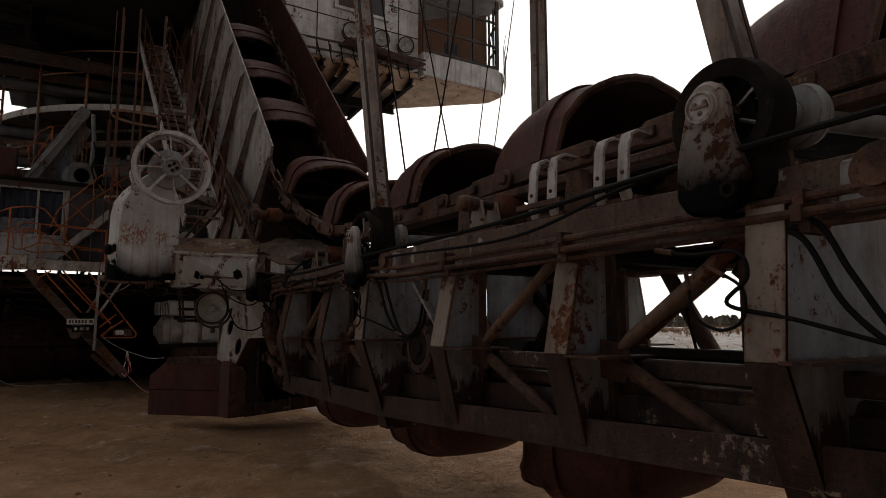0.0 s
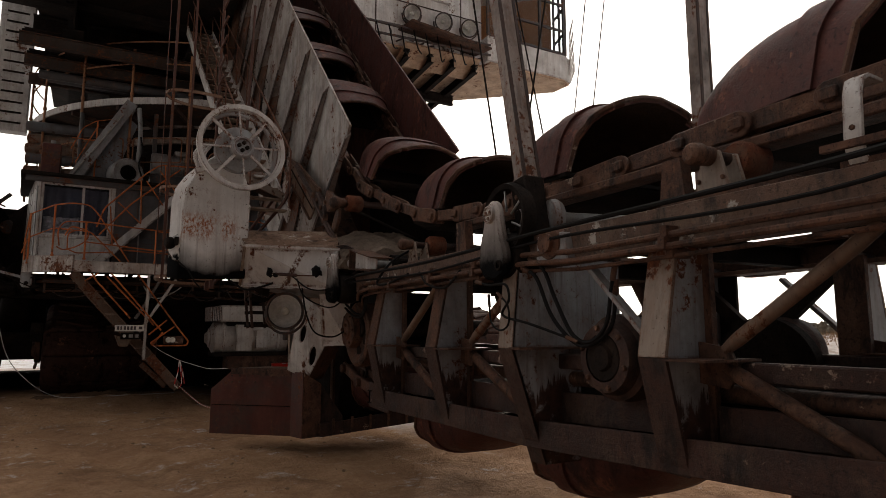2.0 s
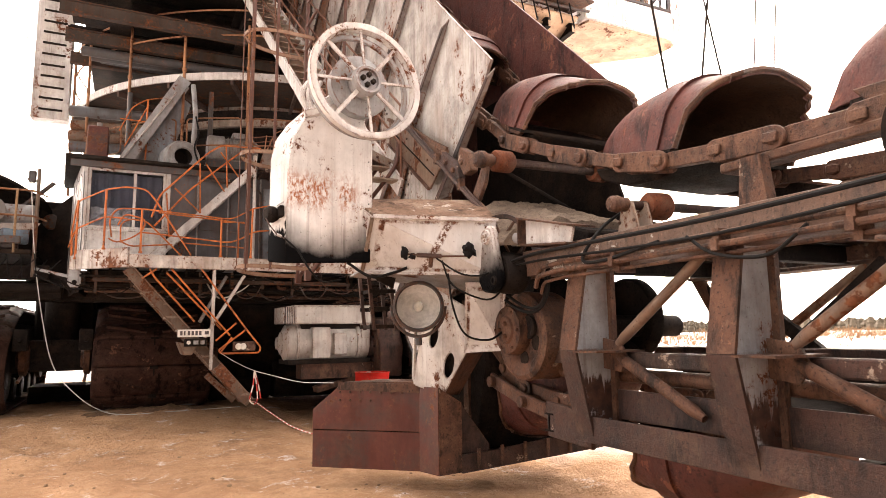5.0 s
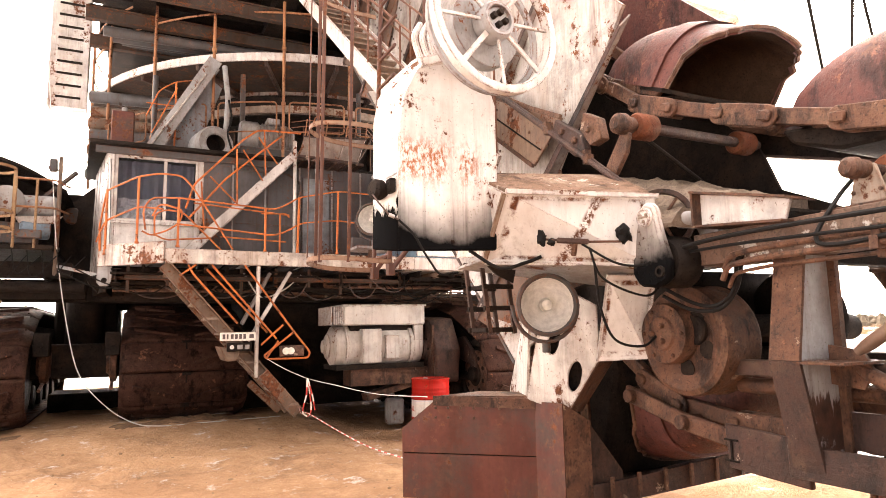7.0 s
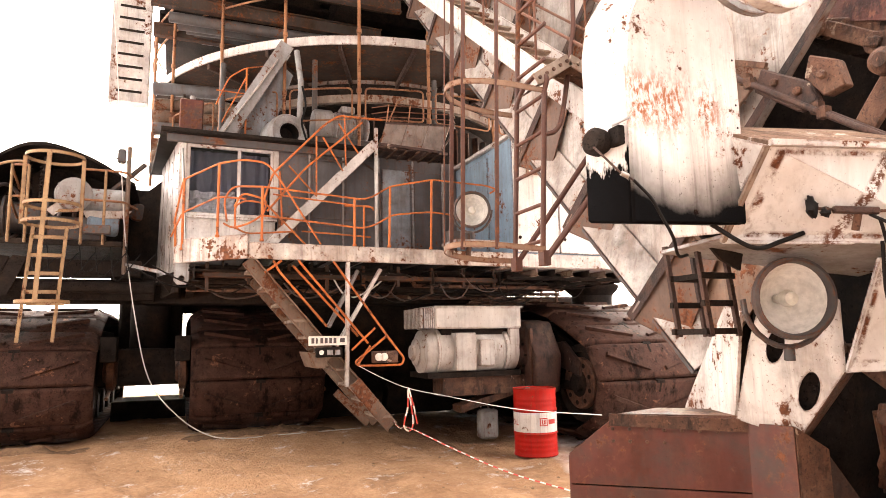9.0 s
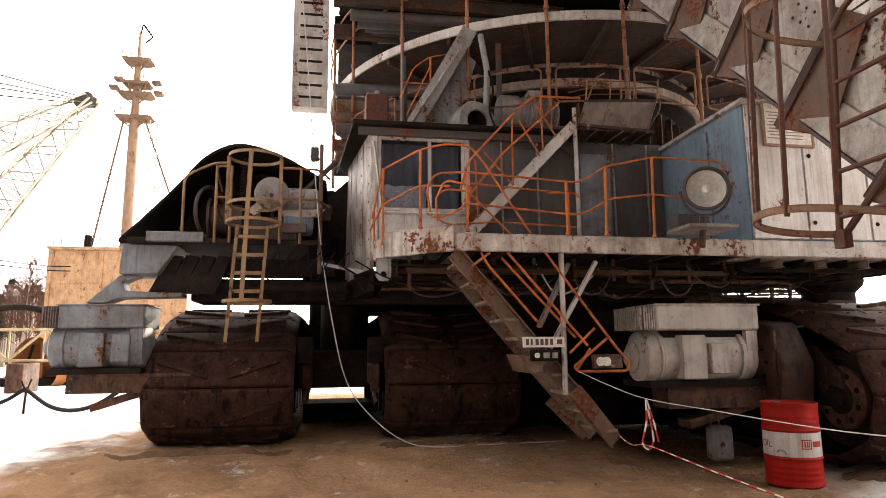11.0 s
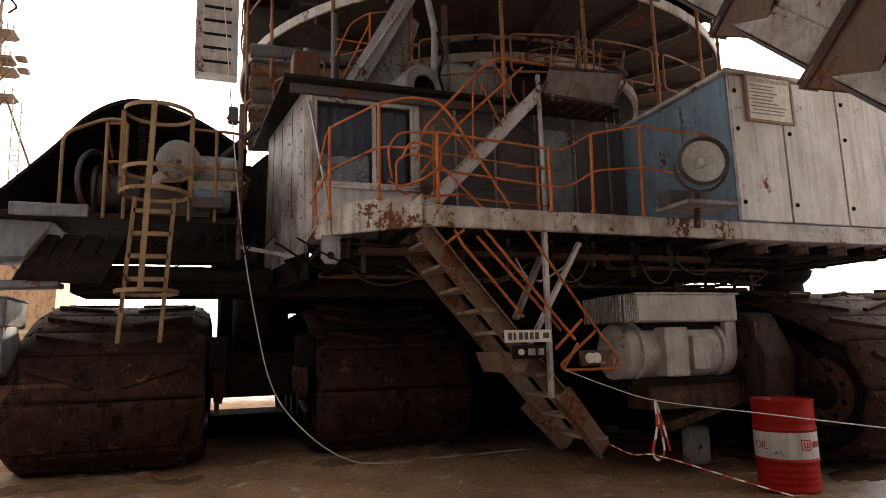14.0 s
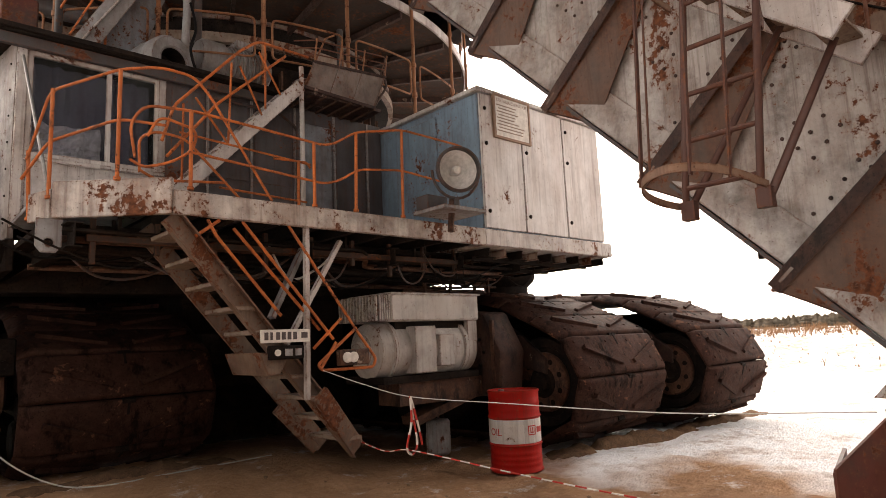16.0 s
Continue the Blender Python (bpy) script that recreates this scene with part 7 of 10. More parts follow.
# cables round the cowl and lamp
for pts, r in (([(2.36, -5.58, 2.12), (2.5, -5.75, 1.98), (2.7, -5.8, 1.98), (2.84, -5.78, 2.1)], 0.008),
               ([(2.4, -5.6, 2.1), (2.5, -5.6, 1.9), (2.72, -5.72, 1.78), (2.88, -5.7, 1.84), (2.93, -5.68, 1.98)], 0.008),
               ([(2.48, -5.55, 2.0), (2.55, -5.5, 1.72), (2.66, -5.5, 1.5), (2.85, -5.55, 1.45), (3.02, -5.52, 1.52)], 0.009),
               ([(2.95, -5.7, 1.82), (2.98, -5.9, 1.72), (3.0, -6.05, 1.7), (2.98, -6.2, 1.78), (2.96, -6.26, 1.95), (2.93, -6.35, 2.0)], 0.013),
               ([(2.96, -5.66, 1.78), (2.98, -5.88, 1.68), (3.0, -6.08, 1.68), (2.99, -6.22, 1.8), (2.96, -6.3, 1.98)], 0.013),
               ([(1.72, -5.22, 2.1), (1.9, -5.3, 1.98), (2.1, -5.3, 2.02), (2.2, -5.35, 2.06)], 0.012),
               ([(3.25, -6.8, 2.35), (3.0, -6.85, 2.2), (2.86, -6.82, 2.0), (2.86, -7.0, 1.96), (2.87, -7.5, 2.02)], 0.012),
               ([(2.88, -7.7, 2.02), (2.86, -7.9, 1.9), (2.86, -8.2, 1.86), (2.88, -8.4, 1.98)], 0.010)):
    hose(pts, r, "black rubber cable hanging in a loop", name="cable_loop")

# red-brown end rollers at the chute foot
er = thing("end_roller", "rusty red roller on a long shaft under the chute", "roller", "end rollers", (3.2, -5.2, 3.0))
ea, ed = V((2.86, -5.42, 3.05)), V((1, 0.11, 0.045)).normalized()
part("leg", Mesh().prism([(-5.46, 2.98), (-5.36, 3.0), (-5.18, 2.78), (-5.2, 2.7), (-5.3, 2.7), (-5.42, 2.84)], "x", 2.93, 2.97), RUST, er, "rusty brown leg", 0.01)
part("end_cap", Mesh().lathe([(0, -0.03), (0.04, -0.03), (0.075, 0.0), (0.08, 0.06), (0.06, 0.1), (0.06, 0.15), (0, 0.15)], ea, ed, 20), RUST, er, "worn rusty end cap")
drum_ = [(0.04, 0), (0.085, 0), (0.1, 0.02), (0.1, 0.18), (0.085, 0.2), (0.075, 0.19), (0.07, 0.02), (0.04, 0.02)]
part("drum", Mesh().lathe(drum_, ea + ed * 0.18, ed, 28), DRUMRED, er, "red-brown drum")
part("shaft", Mesh().cyl(ea, ea + ed * 1.75, 0.042, 14), MUDRUST, er)
part("drum", Mesh().lathe(drum_, ea + ed * 1.42, ed, 28), DRUMRED, er, "red-brown drum")
part("stay_rod", Mesh().cyl(ea + V((0.3, 0.05, -0.06)), V((4.55, -5.0, 2.62)), 0.018, 8), DARK, er)


# ---- railings, stairs and ladders on the deck ----
def rail_thing(name, label, category, lines, mat, r=0.0122, posts=(), group=""):
    """A tube railing: posts and bent rails."""
    first = lines[0][0] if lines else posts[0][0]
    t = thing(name, label, category, group, tuple(first))
    for a, b in posts:
        part("post", Mesh().cyl(a, b, r * 1.35, 10), mat, t)
        part("post_foot", Mesh().cyl(a, (a[0], a[1], a[2] + 0.03), r * 2.2, 10), mat, t)
    for ln in lines:
        part("rail", Mesh().tube(curve(ln, 0.09, 5), r, 8), mat, t)
    return t


rail_thing("deck_railing", "orange tube railing with chipped paint along the deck edge", "railing",
           [[(-0.75, 1.3, 3.12), (-0.66, 0.95, 3.63), (-0.26, 0.5, 3.76), (0.0, 0.35, 3.79), (0.28, 0.35, 3.78), (0.42, 0.34, 3.62), (0.96, 0.3, 2.77)],
            [(-0.78, 1.3, 2.95), (-0.66, 0.95, 3.2), (-0.26, 0.5, 3.34), (0.05, 0.34, 3.3)],
            [(-0.16, 0.42, 3.02), (-0.2, 0.44, 3.3), (-0.1, 0.4, 3.46), (0.25, 0.31, 3.46), (1.5, 0.29, 3.38), (1.62, 0.29, 3.42), (1.87, 0.28, 3.58), (2.47, 0.28, 3.72), (3.3, 0.28, 3.70), (3.46, 0.28, 3.66), (3.36, 0.3, 3.6)],
            [(0.22, 0.3, 3.1), (1.5, 0.29, 3.0), (1.66, 0.29, 3.05), (1.9, 0.28, 3.2), (2.44, 0.28, 3.27), (3.1, 0.28, 3.22)],
            [(-0.2, 0.42, 3.0), (-0.1, 0.4, 2.94), (0.1, 0.34, 3.0), (0.26, 0.32, 3.12), (0.3, 0.32, 3.3), (0.0, 0.36, 3.38), (-0.08, 0.38, 3.2)],
            [(-0.04, 0.7, 2.98), (-0.05, 0.7, 3.28), (0.08, 0.7, 3.36), (0.32, 0.66, 3.33), (0.85, 0.6, 2.78)],
            [(-0.04, 0.7, 3.0), (0.1, 0.7, 2.93), (0.7, 0.66, 2.98)]], ORANGE,
           posts=[((-0.72, 1.28, 2.6), (-0.74, 1.3, 3.2)), ((-0.65, 0.92, 2.72), (-0.65, 0.92, 3.64)), ((-0.26, 0.52, 2.84), (-0.26, 0.5, 3.76)), ((0.24, 0.31, 2.78), (0.24, 0.31, 3.46)),
                  ((1.39, 0.29, 2.76), (1.39, 0.29, 3.39)), ((1.85, 0.28, 2.76), (1.87, 0.28, 3.58)), ((2.44, 0.28, 2.76), (2.46, 0.28, 3.72))])
rail_thing("rear_railing", "orange tube railing beside the upper stair", "railing",
           [[(1.5, 1.3, 3.5), (1.9, 1.3, 3.52), (1.95, 1.3, 3.46)], [(0.5, 1.3, 3.6), (1.95, 1.3, 3.5)], [(0.9, 1.3, 3.1), (1.9, 1.3, 3.06)]], ORANGE, posts=[((1.8, 1.3, 2.76), (1.8, 1.3, 3.52))])
bolts = thing("stay_rod", "grey steel stay rod bracing the railing corner", "stay rod", at=(-0.7, 1.3, 2.6))
part("rod", Mesh().cyl((-0.6, 1.05, 2.68), (-0.68, 2.2, 4.4), 0.016, 8), STEEL, bolts)

# upper stair
us = thing("upper_stair", "worn white steel stair with orange handrails up to the roof walk", "stair", at=(0.6, 2.0, 2.76))
A, B = Vector((0.42, 1.78, 2.86)), Vector((2.12, 1.78, 4.64))
for dy in (0, 0.42):
    part("stringer", Mesh().beam(A + Vector((0, dy, 0)), B + Vector((0, dy, 0)), 0.15, 0.03, (0, 1, 0)), WHITE, us, "", 0.004)
for k in range(8):
    p = A.lerp(B, (k + 0.5) / 8)
    part("tread", Mesh().box(p.x - 0.1, p.x + 0.1, 1.8, 2.19, p.z - 0.012, p.z + 0.012), GREY, us)
for ln in ([(0.40, 1.5, 3.55), (0.52, 1.52, 3.95), (1.26, 1.6, 4.78), (1.5, 1.65, 4.98), (2.24, 1.8, 5.05)],
           [(0.45, 1.5, 3.4), (1.0, 1.6, 4.1), (1.9, 1.75, 4.95)]):
    part("handrail", Mesh().tube(curve(ln, 0.08), 0.016, 8), ORANGE, us, "orange handrail")
for a, b in (((0.7, 1.78, 3.25), (0.62, 1.54, 4.0)), ((1.2, 1.78, 3.7), (1.15, 1.58, 4.6)), ((1.65, 1.78, 4.2), (1.6, 1.68, 4.98)), ((0.75, 1.56, 4.1), (1.2, 1.76, 3.72)), ((1.25, 1.6, 4.6), (1.6, 1.77, 4.15)), ((1.5, 1.64, 4.85), (1.85, 1.78, 4.45))):
    part("baluster", Mesh().cyl(a, b, 0.013, 8), ORANGE, us, "orange baluster")
part("post", Mesh().cyl((2.14, 1.78, 2.76), (2.14, 1.8, 4.9), 0.03, 12), WHITE, us, "white post")

bw = thing("basket_walk", "white sheet-sided walkway basket at the stair head", "walkway", at=(2.9, 2, 4.6))
part("floor", Mesh().box(2.2, 3.4, 1.85, 2.5, 4.6, 4.64), MUDRUST, bw, "dark rusty floor")
part("front_sheet", Mesh().plate([V((2.22, 1.84, 4.68)), V((3.26, 1.84, 4.64)), V((3.4, 1.76, 5.06)), V((2.30, 1.76, 4.98))], 0.015), BACKWALK, bw, "stained grey front sheet")
for k in range(4):
    q = k / 3
    a, b = V((2.22, 1.83, 4.66)).lerp(V((3.26, 1.83, 4.62)), q), V((2.30, 1.745, 5.0)).lerp(V((3.4, 1.745, 5.08)), q)
    part("stiffener", Mesh().beam(a, b, 0.03, 0.014), BACKWALK, bw)
    part("post", Mesh().cyl(b, b + V((0.03, -0.02, 0.3)), 0.011, 8), BROWNORANGE, bw, "tan tube post")
part("top_edge", Mesh().beam(V((2.28, 1.75, 4.99)), V((3.42, 1.75, 5.07)), 0.035, 0.03), MUDRUST, bw)
part("bottom_edge", Mesh().beam(V((2.2, 1.83, 4.66)), V((3.28, 1.83, 4.62)), 0.05, 0.04), MUDRUST, bw)
for k in range(6):
    x = 2.3 + 0.19 * k
    part("floor_bar", Mesh().beam((x, 1.8, 4.59), (x, 2.5, 4.59), 0.03, 0.03), RUST, bw)
for z in (0.1, 0.19, 0.29):
    part("rail", Mesh().tube(curve([(2.1, 1.9, 4.98 + z), (2.32, 1.74, 4.99 + z), (3.42, 1.74, 5.07 + z), (3.7, 2.2, 5.1 + z)], 0.06), 0.009, 8), BROWNRAIL, bw)
part("end_frame", Mesh().tube(curve([(3.26, 1.85, 4.62), (3.46, 1.8, 4.95), (3.6, 2.0, 5.2), (3.5, 2.5, 5.2), (3.3, 2.5, 4.64)], 0.05), 0.016, 8), MUDRUST, bw)
part("end_frame", Mesh().tube([(2.2, 1.85, 4.66), (2.5, 1.8, 5.38), (2.62, 1.78, 5.45)], 0.012, 8), BROWNORANGE, bw)

# lower stair
ls = thing("access_stair", "steep worn steel access stair hanging from the deck", "stair", at=(1.0, 0.6, 0.4))
A, B = Vector((0.08, 0.33, 2.55)), Vector((1.93, 0.5, 0.46))
for dy, w in ((0, 0.13), (0.62, 0.17)):
    o = Vector((0, dy, 0))
    part("stringer", Mesh().beam(A + o, B + o, w, 0.03, (0, 1, 0)), STRINGER, ls, "", 0.003)
for k in range(10):
    p = A.lerp(B, (k + 0.6) / 10.3)
    part("tread", Mesh().box(p.x - 0.1, p.x + 0.1, 0.36, 0.96, p.z - 0.018, p.z + 0.018), STAIRPAINT, ls, "pale worn tread")
part("landing_box", Mesh().prism([(0.82, 1.44), (1.1, 1.4), (1.02, 1.24), (0.9, 1.24)], "y", 0.28, 0.98), STRINGER, ls, "", 0.008)
part("stringer_flange", Mesh().beam(A + V((0.055, -0.03, 0.05)), B + V((0.055, -0.03, 0.05)), 0.016, 0.08, (0, 1, 0)), STRINGER, ls)
part("stringer_flange", Mesh().beam(A + V((-0.055, -0.03, -0.05)), B + V((-0.055, -0.03, -0.05)), 0.016, 0.08, (0, 1, 0)), STRINGER, ls)
part("extension", Mesh().beam((1.38, 0.24, 1.05), (1.88, 0.42, 0.5), 0.17, 0.05, (0, 1, 0)), STRINGER, ls, "sliding stair extension", 0.008)
part("extension", Mesh().beam((1.3, 0.9, 0.9), (1.75, 0.95, 0.46), 0.1, 0.05, (0, 1, 0)), STRINGER, ls, "sliding stair extension", 0.008)
part("hanger", Mesh().beam((1.31, 0.32, 2.56), (1.30, 0.32, 1.0), 0.05, 0.05, (0, 1, 0)), WHITE, ls, "white hanger post", 0.006)
part("stay", Mesh().beam((1.80, 0.5, 2.5), (1.22, 0.55, 1.5), 0.05, 0.05, (0, 1, 0)), WHITE, ls, "", 0.005)
part("stay", Mesh().beam((1.55, 0.75, 2.5), (1.15, 0.7, 1.75), 0.05, 0.09, (0, 1, 0)), GREY, ls, "", 0.005)
for ln in ([(0.38, 0.3, 2.55), (0.45, 0.3, 2.42), (1.04, 0.3, 1.75)], [(0.68, 0.3, 2.56), (1.57, 0.3, 1.53)], [(0.62, 0.34, 2.5), (1.45, 0.34, 1.62)], [(1.12, 0.3, 2.56), (1.85, 0.3, 1.58), (2.05, 0.3, 1.33), (2.02, 0.3, 1.25), (1.45, 0.3, 1.25), (1.40, 0.3, 1.3), (1.83, 0.3, 1.63)],
           [(1.36, 0.3, 1.45), (1.66, 0.3, 1.72)], [(1.43, 0.3, 1.26), (1.6, 0.3, 1.5)], [(0.28, 0.3, 2.4), (0.48, 0.3, 2.55)]):
    part("handrail", Mesh().tube(curve(ln, 0.05), 0.015, 8), ORANGE, ls, "orange handrail")

pn = thing("number_board", "white number board with dark bars bolted on the stair", "number board", at=(1.0, 0.2, 1.5))
part("board", Mesh().box(0.80, 1.27, 0.21, 0.22, 1.515, 1.627), SIGNWHITE, pn, "", 0.003)
for k, w in enumerate((0.035, 0.022, 0.035, 0.035, 0.035, 0.035)):
    part("bar", Mesh().box(0.835 + k * 0.054, 0.835 + k * 0.054 + w, 0.206, 0.21, 1.54, 1.605), INK, pn, "dark bar")
part("bar", Mesh().box(1.185, 1.245, 0.206, 0.21, 1.55, 1.6), INK, pn, "dark bar")
jb = thing("switch_box", "small black switch box with a dial on the stair", "switch box", at=(1.05, 0.25, 1.38))
part("case", Mesh().box(0.9, 1.22, 0.22, 0.3, 1.37, 1.49), DARK, jb, "", 0.008)
part("dial", Mesh().lathe([(0.028, 0), (0.028, 0.015), (0, 0.015)], (0.96, 0.22, 1.43), (0, -1, 0), 16), SIGNWHITE, jb)
part("meter", Mesh().box(1.03, 1.1, 0.212, 0.22, 1.4, 1.46), GREY, jb)
part("meter", Mesh().box(1.13, 1.19, 0.212, 0.22, 1.4, 1.46), GREY, jb)
sb = thing("signal_box", "small signal lamp box with two pale lenses in an orange frame", "signal box", at=(1.75, 0.3, 1.28))
part("case", Mesh().box(1.62, 1.96, 0.27, 0.34, 1.28, 1.43), RUST, sb, "", 0.01)
for x in (1.7, 1.77):
    part("lens", Mesh().lathe([(0.05, 0), (0.05, 0.012), (0.03, 0.02), (0, 0.02)], (x, 0.27, 1.355), (0, -1, 0), 20), SIGNWHITE, sb, "pale round lens")

# searchlight and sign of the cabinet
searchlight((2.85, -0.16, 3.24), (-0.45, -1, -0.04), 0.235, "round searchlight with a pale dusty glass beside the cabinet")
st = thing("lamp_stand", "rusty bracket shelf carrying the searchlight", "bracket", at=(2.9, 0.1, 2.7))
part("shelf", Mesh().box(2.6, 3.2, -0.2, 0.3, 2.80, 2.84), GREY, st)
part("post", Mesh().cyl((2.85, 0.0, 2.6), (2.9, 0.0, 2.98), 0.035, 10), RUST, st)
part("box", Mesh().box(2.62, 2.9, 0.08, 0.28, 2.84, 3.0), DARKGREY, st, "", 0.01)
sg_ = thing("signal_sign", "framed white sign listing signals on the cabinet door", "sign", at=(4.35, 0.35, 3.95))
part("board", Mesh().box(4.03, 4.67, 0.335, 0.35, 3.98, 4.5), SIGNWHITE, sg_)
fr = Mesh().box(4.0, 4.7, 0.325, 0.36, 4.5, 4.53).box(4.0, 4.7, 0.325, 0.36, 3.95, 3.98).box(4.0, 4.03, 0.325, 0.36, 3.98, 4.5).box(4.67, 4.7, 0.325, 0.36, 3.98, 4.5)
part("frame", fr, SIGNFRAME, sg_, "pale brown wooden frame")


def lettering(text, size, m, mat, parent, name="lettering"):
    cu_ = bpy.data.curves.new(name, "FONT")
    cu_.body, cu_.size, cu_.extrude, cu_.align_x = text, size, 0.001, "CENTER"
    tmp = new(name, cu_)
    dg = bpy.context.evaluated_depsgraph_get()
    me = bpy.data.meshes.new_from_object(tmp.evaluated_get(dg))
    bpy.data.objects.remove(tmp)
    me.transform(m)
    ob = new(name, me)
    me.materials.clear()
    me.materials.append(mat)
    ob.parent = parent
    ob.matrix_parent_inverse = Matrix.Translation(-parent.location)
    return ob


lettering("ТАБЛИЦА СИГНАЛОВ", 0.055, pose(4.35, 0.334, 4.435, 90, 0, 0), SIGNINK, sg_)
rng = random.Random(4)
for k in range(9):
    z = 4.39 - k * 0.042
    part("bar", Mesh().box(4.06 + (0.03 if k % 2 else 0), 4.06 + 0.32 + 0.22 * rng.random(), 0.332, 0.335, z - 0.007, z + 0.007), SIGNINK, sg_, "unreadable line of writing")

# ---- slewing ring railings and roof gear ----
rr = thing("ring_railing", "orange-brown tube railing and posts round the slewing ring", "railing", at=(RC[0], RC[1], 4.8))
ANG = [-168, -155, -138, -123, -108, -94, -79, -64, -48, -34]
for a in ANG:
    x, y = RC[0] + (RR + 0.03) * math.cos(radians(a)), RC[1] + (RR + 0.03) * math.sin(radians(a))
    part("post", Mesh().cyl((x, y, 4.8), (x, y, 8.1), 0.03, 10), BROWNORANGE, rr)
    for z in (5.4, 5.9, 7.0):
        part("clamp", Mesh().cyl((x, y, z - 0.04), (x, y, z + 0.04), 0.045, 10), BROWNORANGE, rr)
for a0, a1 in zip(ANG, ANG[1:]):
    pad = (a1 - a0) * 0.09
    lo, hi = arc(RR + 0.06, 5.36, a0 + pad, a1 - pad, 6), arc(RR + 0.06, 5.93, a0 + pad, a1 - pad, 6)
    loop = [lo[0], *lo[1:-1], lo[-1], hi[-1], *hi[::-1][1:-1], hi[0], lo[0], lo[1]]
    part("guard_frame", Mesh().tube(curve(loop, 0.1, 5)[3:], 0.016, 8), BROWNORANGE, rr)
part("hand_rail", Mesh().tube(arc(RR, 7.75, 165, 330), 0.02, 8), BROWNORANGE, rr)
part("hand_rail", Mesh().tube(arc(RR, 8.3, 165, 330), 0.02, 8), BROWNORANGE, rr)
rm = thing("roof_motor", "grey ribbed electric motor with a fan cowl on the roof", "electric motor", at=(1.9, 3.3, 5.0))
part("barrel", Mesh().lathe([(0, 0), (0.26, 0), (0.29, 0.04), (0.29, 0.32), (0.25, 0.34), (0.25, 0.95), (0.2, 1.0), (0, 1.0)], (1.42, 3.3, 5.36), (1, 0, 0), 28), GREY, rm)
for k in range(10):
    part("fin", Mesh().lathe([(0.24, 0), (0.28, 0), (0.28, 0.015), (0.24, 0.015)], (1.82 + k * 0.055, 3.3, 5.36), (1, 0, 0), 24), GREY, rm)
part("terminal_box", Mesh().box(1.9, 2.15, 3.12, 3.4, 5.6, 5.72), GREY, rm, "", 0.015)
part("base", Mesh().box(1.4, 2.5, 3.05, 3.55, 4.72, 5.1), DARKGREY, rm, "", 0.02)
db = thing("diagonal_strut", "white diagonal girder strut rising from the roof", "strut", at=(0, 3.2, 4.8))
part("strut", Mesh().profile((-0.15, 3.25, 4.75), (0.95, 3.35, 6.75), 0.25, 0.3, 0.02, (0, 1, 0)), GREY, db)
part("front_flange", Mesh().beam((-0.22, 3.1, 4.75), (0.78, 3.18, 6.4), 0.2, 0.02, (0.85, 0, -0.5)), WHITE, db)
part("panel", Mesh().plate([V((0.0, 3.42, 4.75)), V((0.6, 3.42, 4.75)), V((1.1, 3.46, 6.3)), V((0.82, 3.42, 6.5))], 0.03), BLUEGREY, db, "dark blue-grey panel beside the strut")
for c, r, h in (((0.95, 3.5, 4.72), 0.28, 0.75), ((3.3, 3.6, 4.72), 0.3, 0.9), ((-0.5, 4.2, 4.72), 0.2, 0.5)):
    pt = thing("roof_pot", "grey cylindrical grease pot on the roof", "tank", "roof pots", c)
    part("shell", Mesh().lathe([(r, 0), (r, h * 0.8), (r * 0.8, h * 0.95), (r * 0.3, h), (0, h)], c, (0, 0, 1), 24), GREY if c[0] > 0 else RUST, pt)
    part("pipe", Mesh().tube(curve([(c[0] + r, c[1] - 0.05, c[2] + h * 0.5), (c[0] + r + 0.25, c[1] - 0.1, c[2] + h * 0.5), (c[0] + r + 0.25, c[1] - 0.1, c[2] + 1.9)], 0.1), 0.05, 10), DARKGREY, pt)
gx = thing("gear_casing", "dark gear casing with an opening behind the railing", "gear casing", at=(0.7, 3.4, 4.7))
part("casing", Mesh().lathe([(0.0, 0.3), (0.17, 0.3), (0.17, 0.02), (0.19, 0), (0.3, 0), (0.33, 0.05), (0.33, 0.5), (0, 0.5)], (0.95, 2.75, 5.0), (-0.25, 1, 0), 28), GREY, gx)
part("mouth", Mesh().lathe([(0.001, 0.28), (0.168, 0.28), (0.168, 0.03)], (0.95, 2.75, 5.0), (-0.25, 1, 0), 24), DARK, gx, "black open mouth")
part("stem", Mesh().tube(curve([(1.12, 2.9, 5.2), (1.15, 2.9, 5.9), (1.1, 3.1, 6.6)], 0.1), 0.05, 10), GREY, gx, "grey bent pipe")
part("lead", Mesh().tube(spline([(1.15, 2.8, 5.85), (1.2, 2.75, 5.5), (1.14, 2.75, 5.2), (1.22, 2.75, 4.9)], 8), 0.018, 7), RUBBER, gx, "black cable")

# gear packed behind the ring railing
ub = thing("oil_tank", "small red-brown oil tank behind the ring railing", "tank", at=(-0.55, 3.5, 4.75))
part("tank", Mesh().box(-0.75, -0.38, 3.4, 3.8, 4.95, 5.62), REDBOX, ub, "", 0.02)
part("stand", Mesh().box(-0.72, -0.42, 3.45, 3.75, 4.7, 4.95), DARK, ub)
part("filler", Mesh().cyl((-0.55, 3.55, 5.62), (-0.55, 3.55, 5.72), 0.05, 12), GREY, ub)
rail_thing("strut_railing", "orange tube railing beside the diagonal strut", "railing",
           [[(-0.2, 3.2, 5.5), (0.0, 3.2, 6.0), (0.25, 3.2, 6.2), (0.75, 3.25, 6.35)], [(-0.1, 3.2, 5.2), (0.3, 3.2, 6.1)], [(-0.2, 3.2, 5.75), (0.45, 3.22, 5.75)]], ORANGE, posts=[((0.28, 3.2, 4.72), (0.28, 3.2, 6.2))])
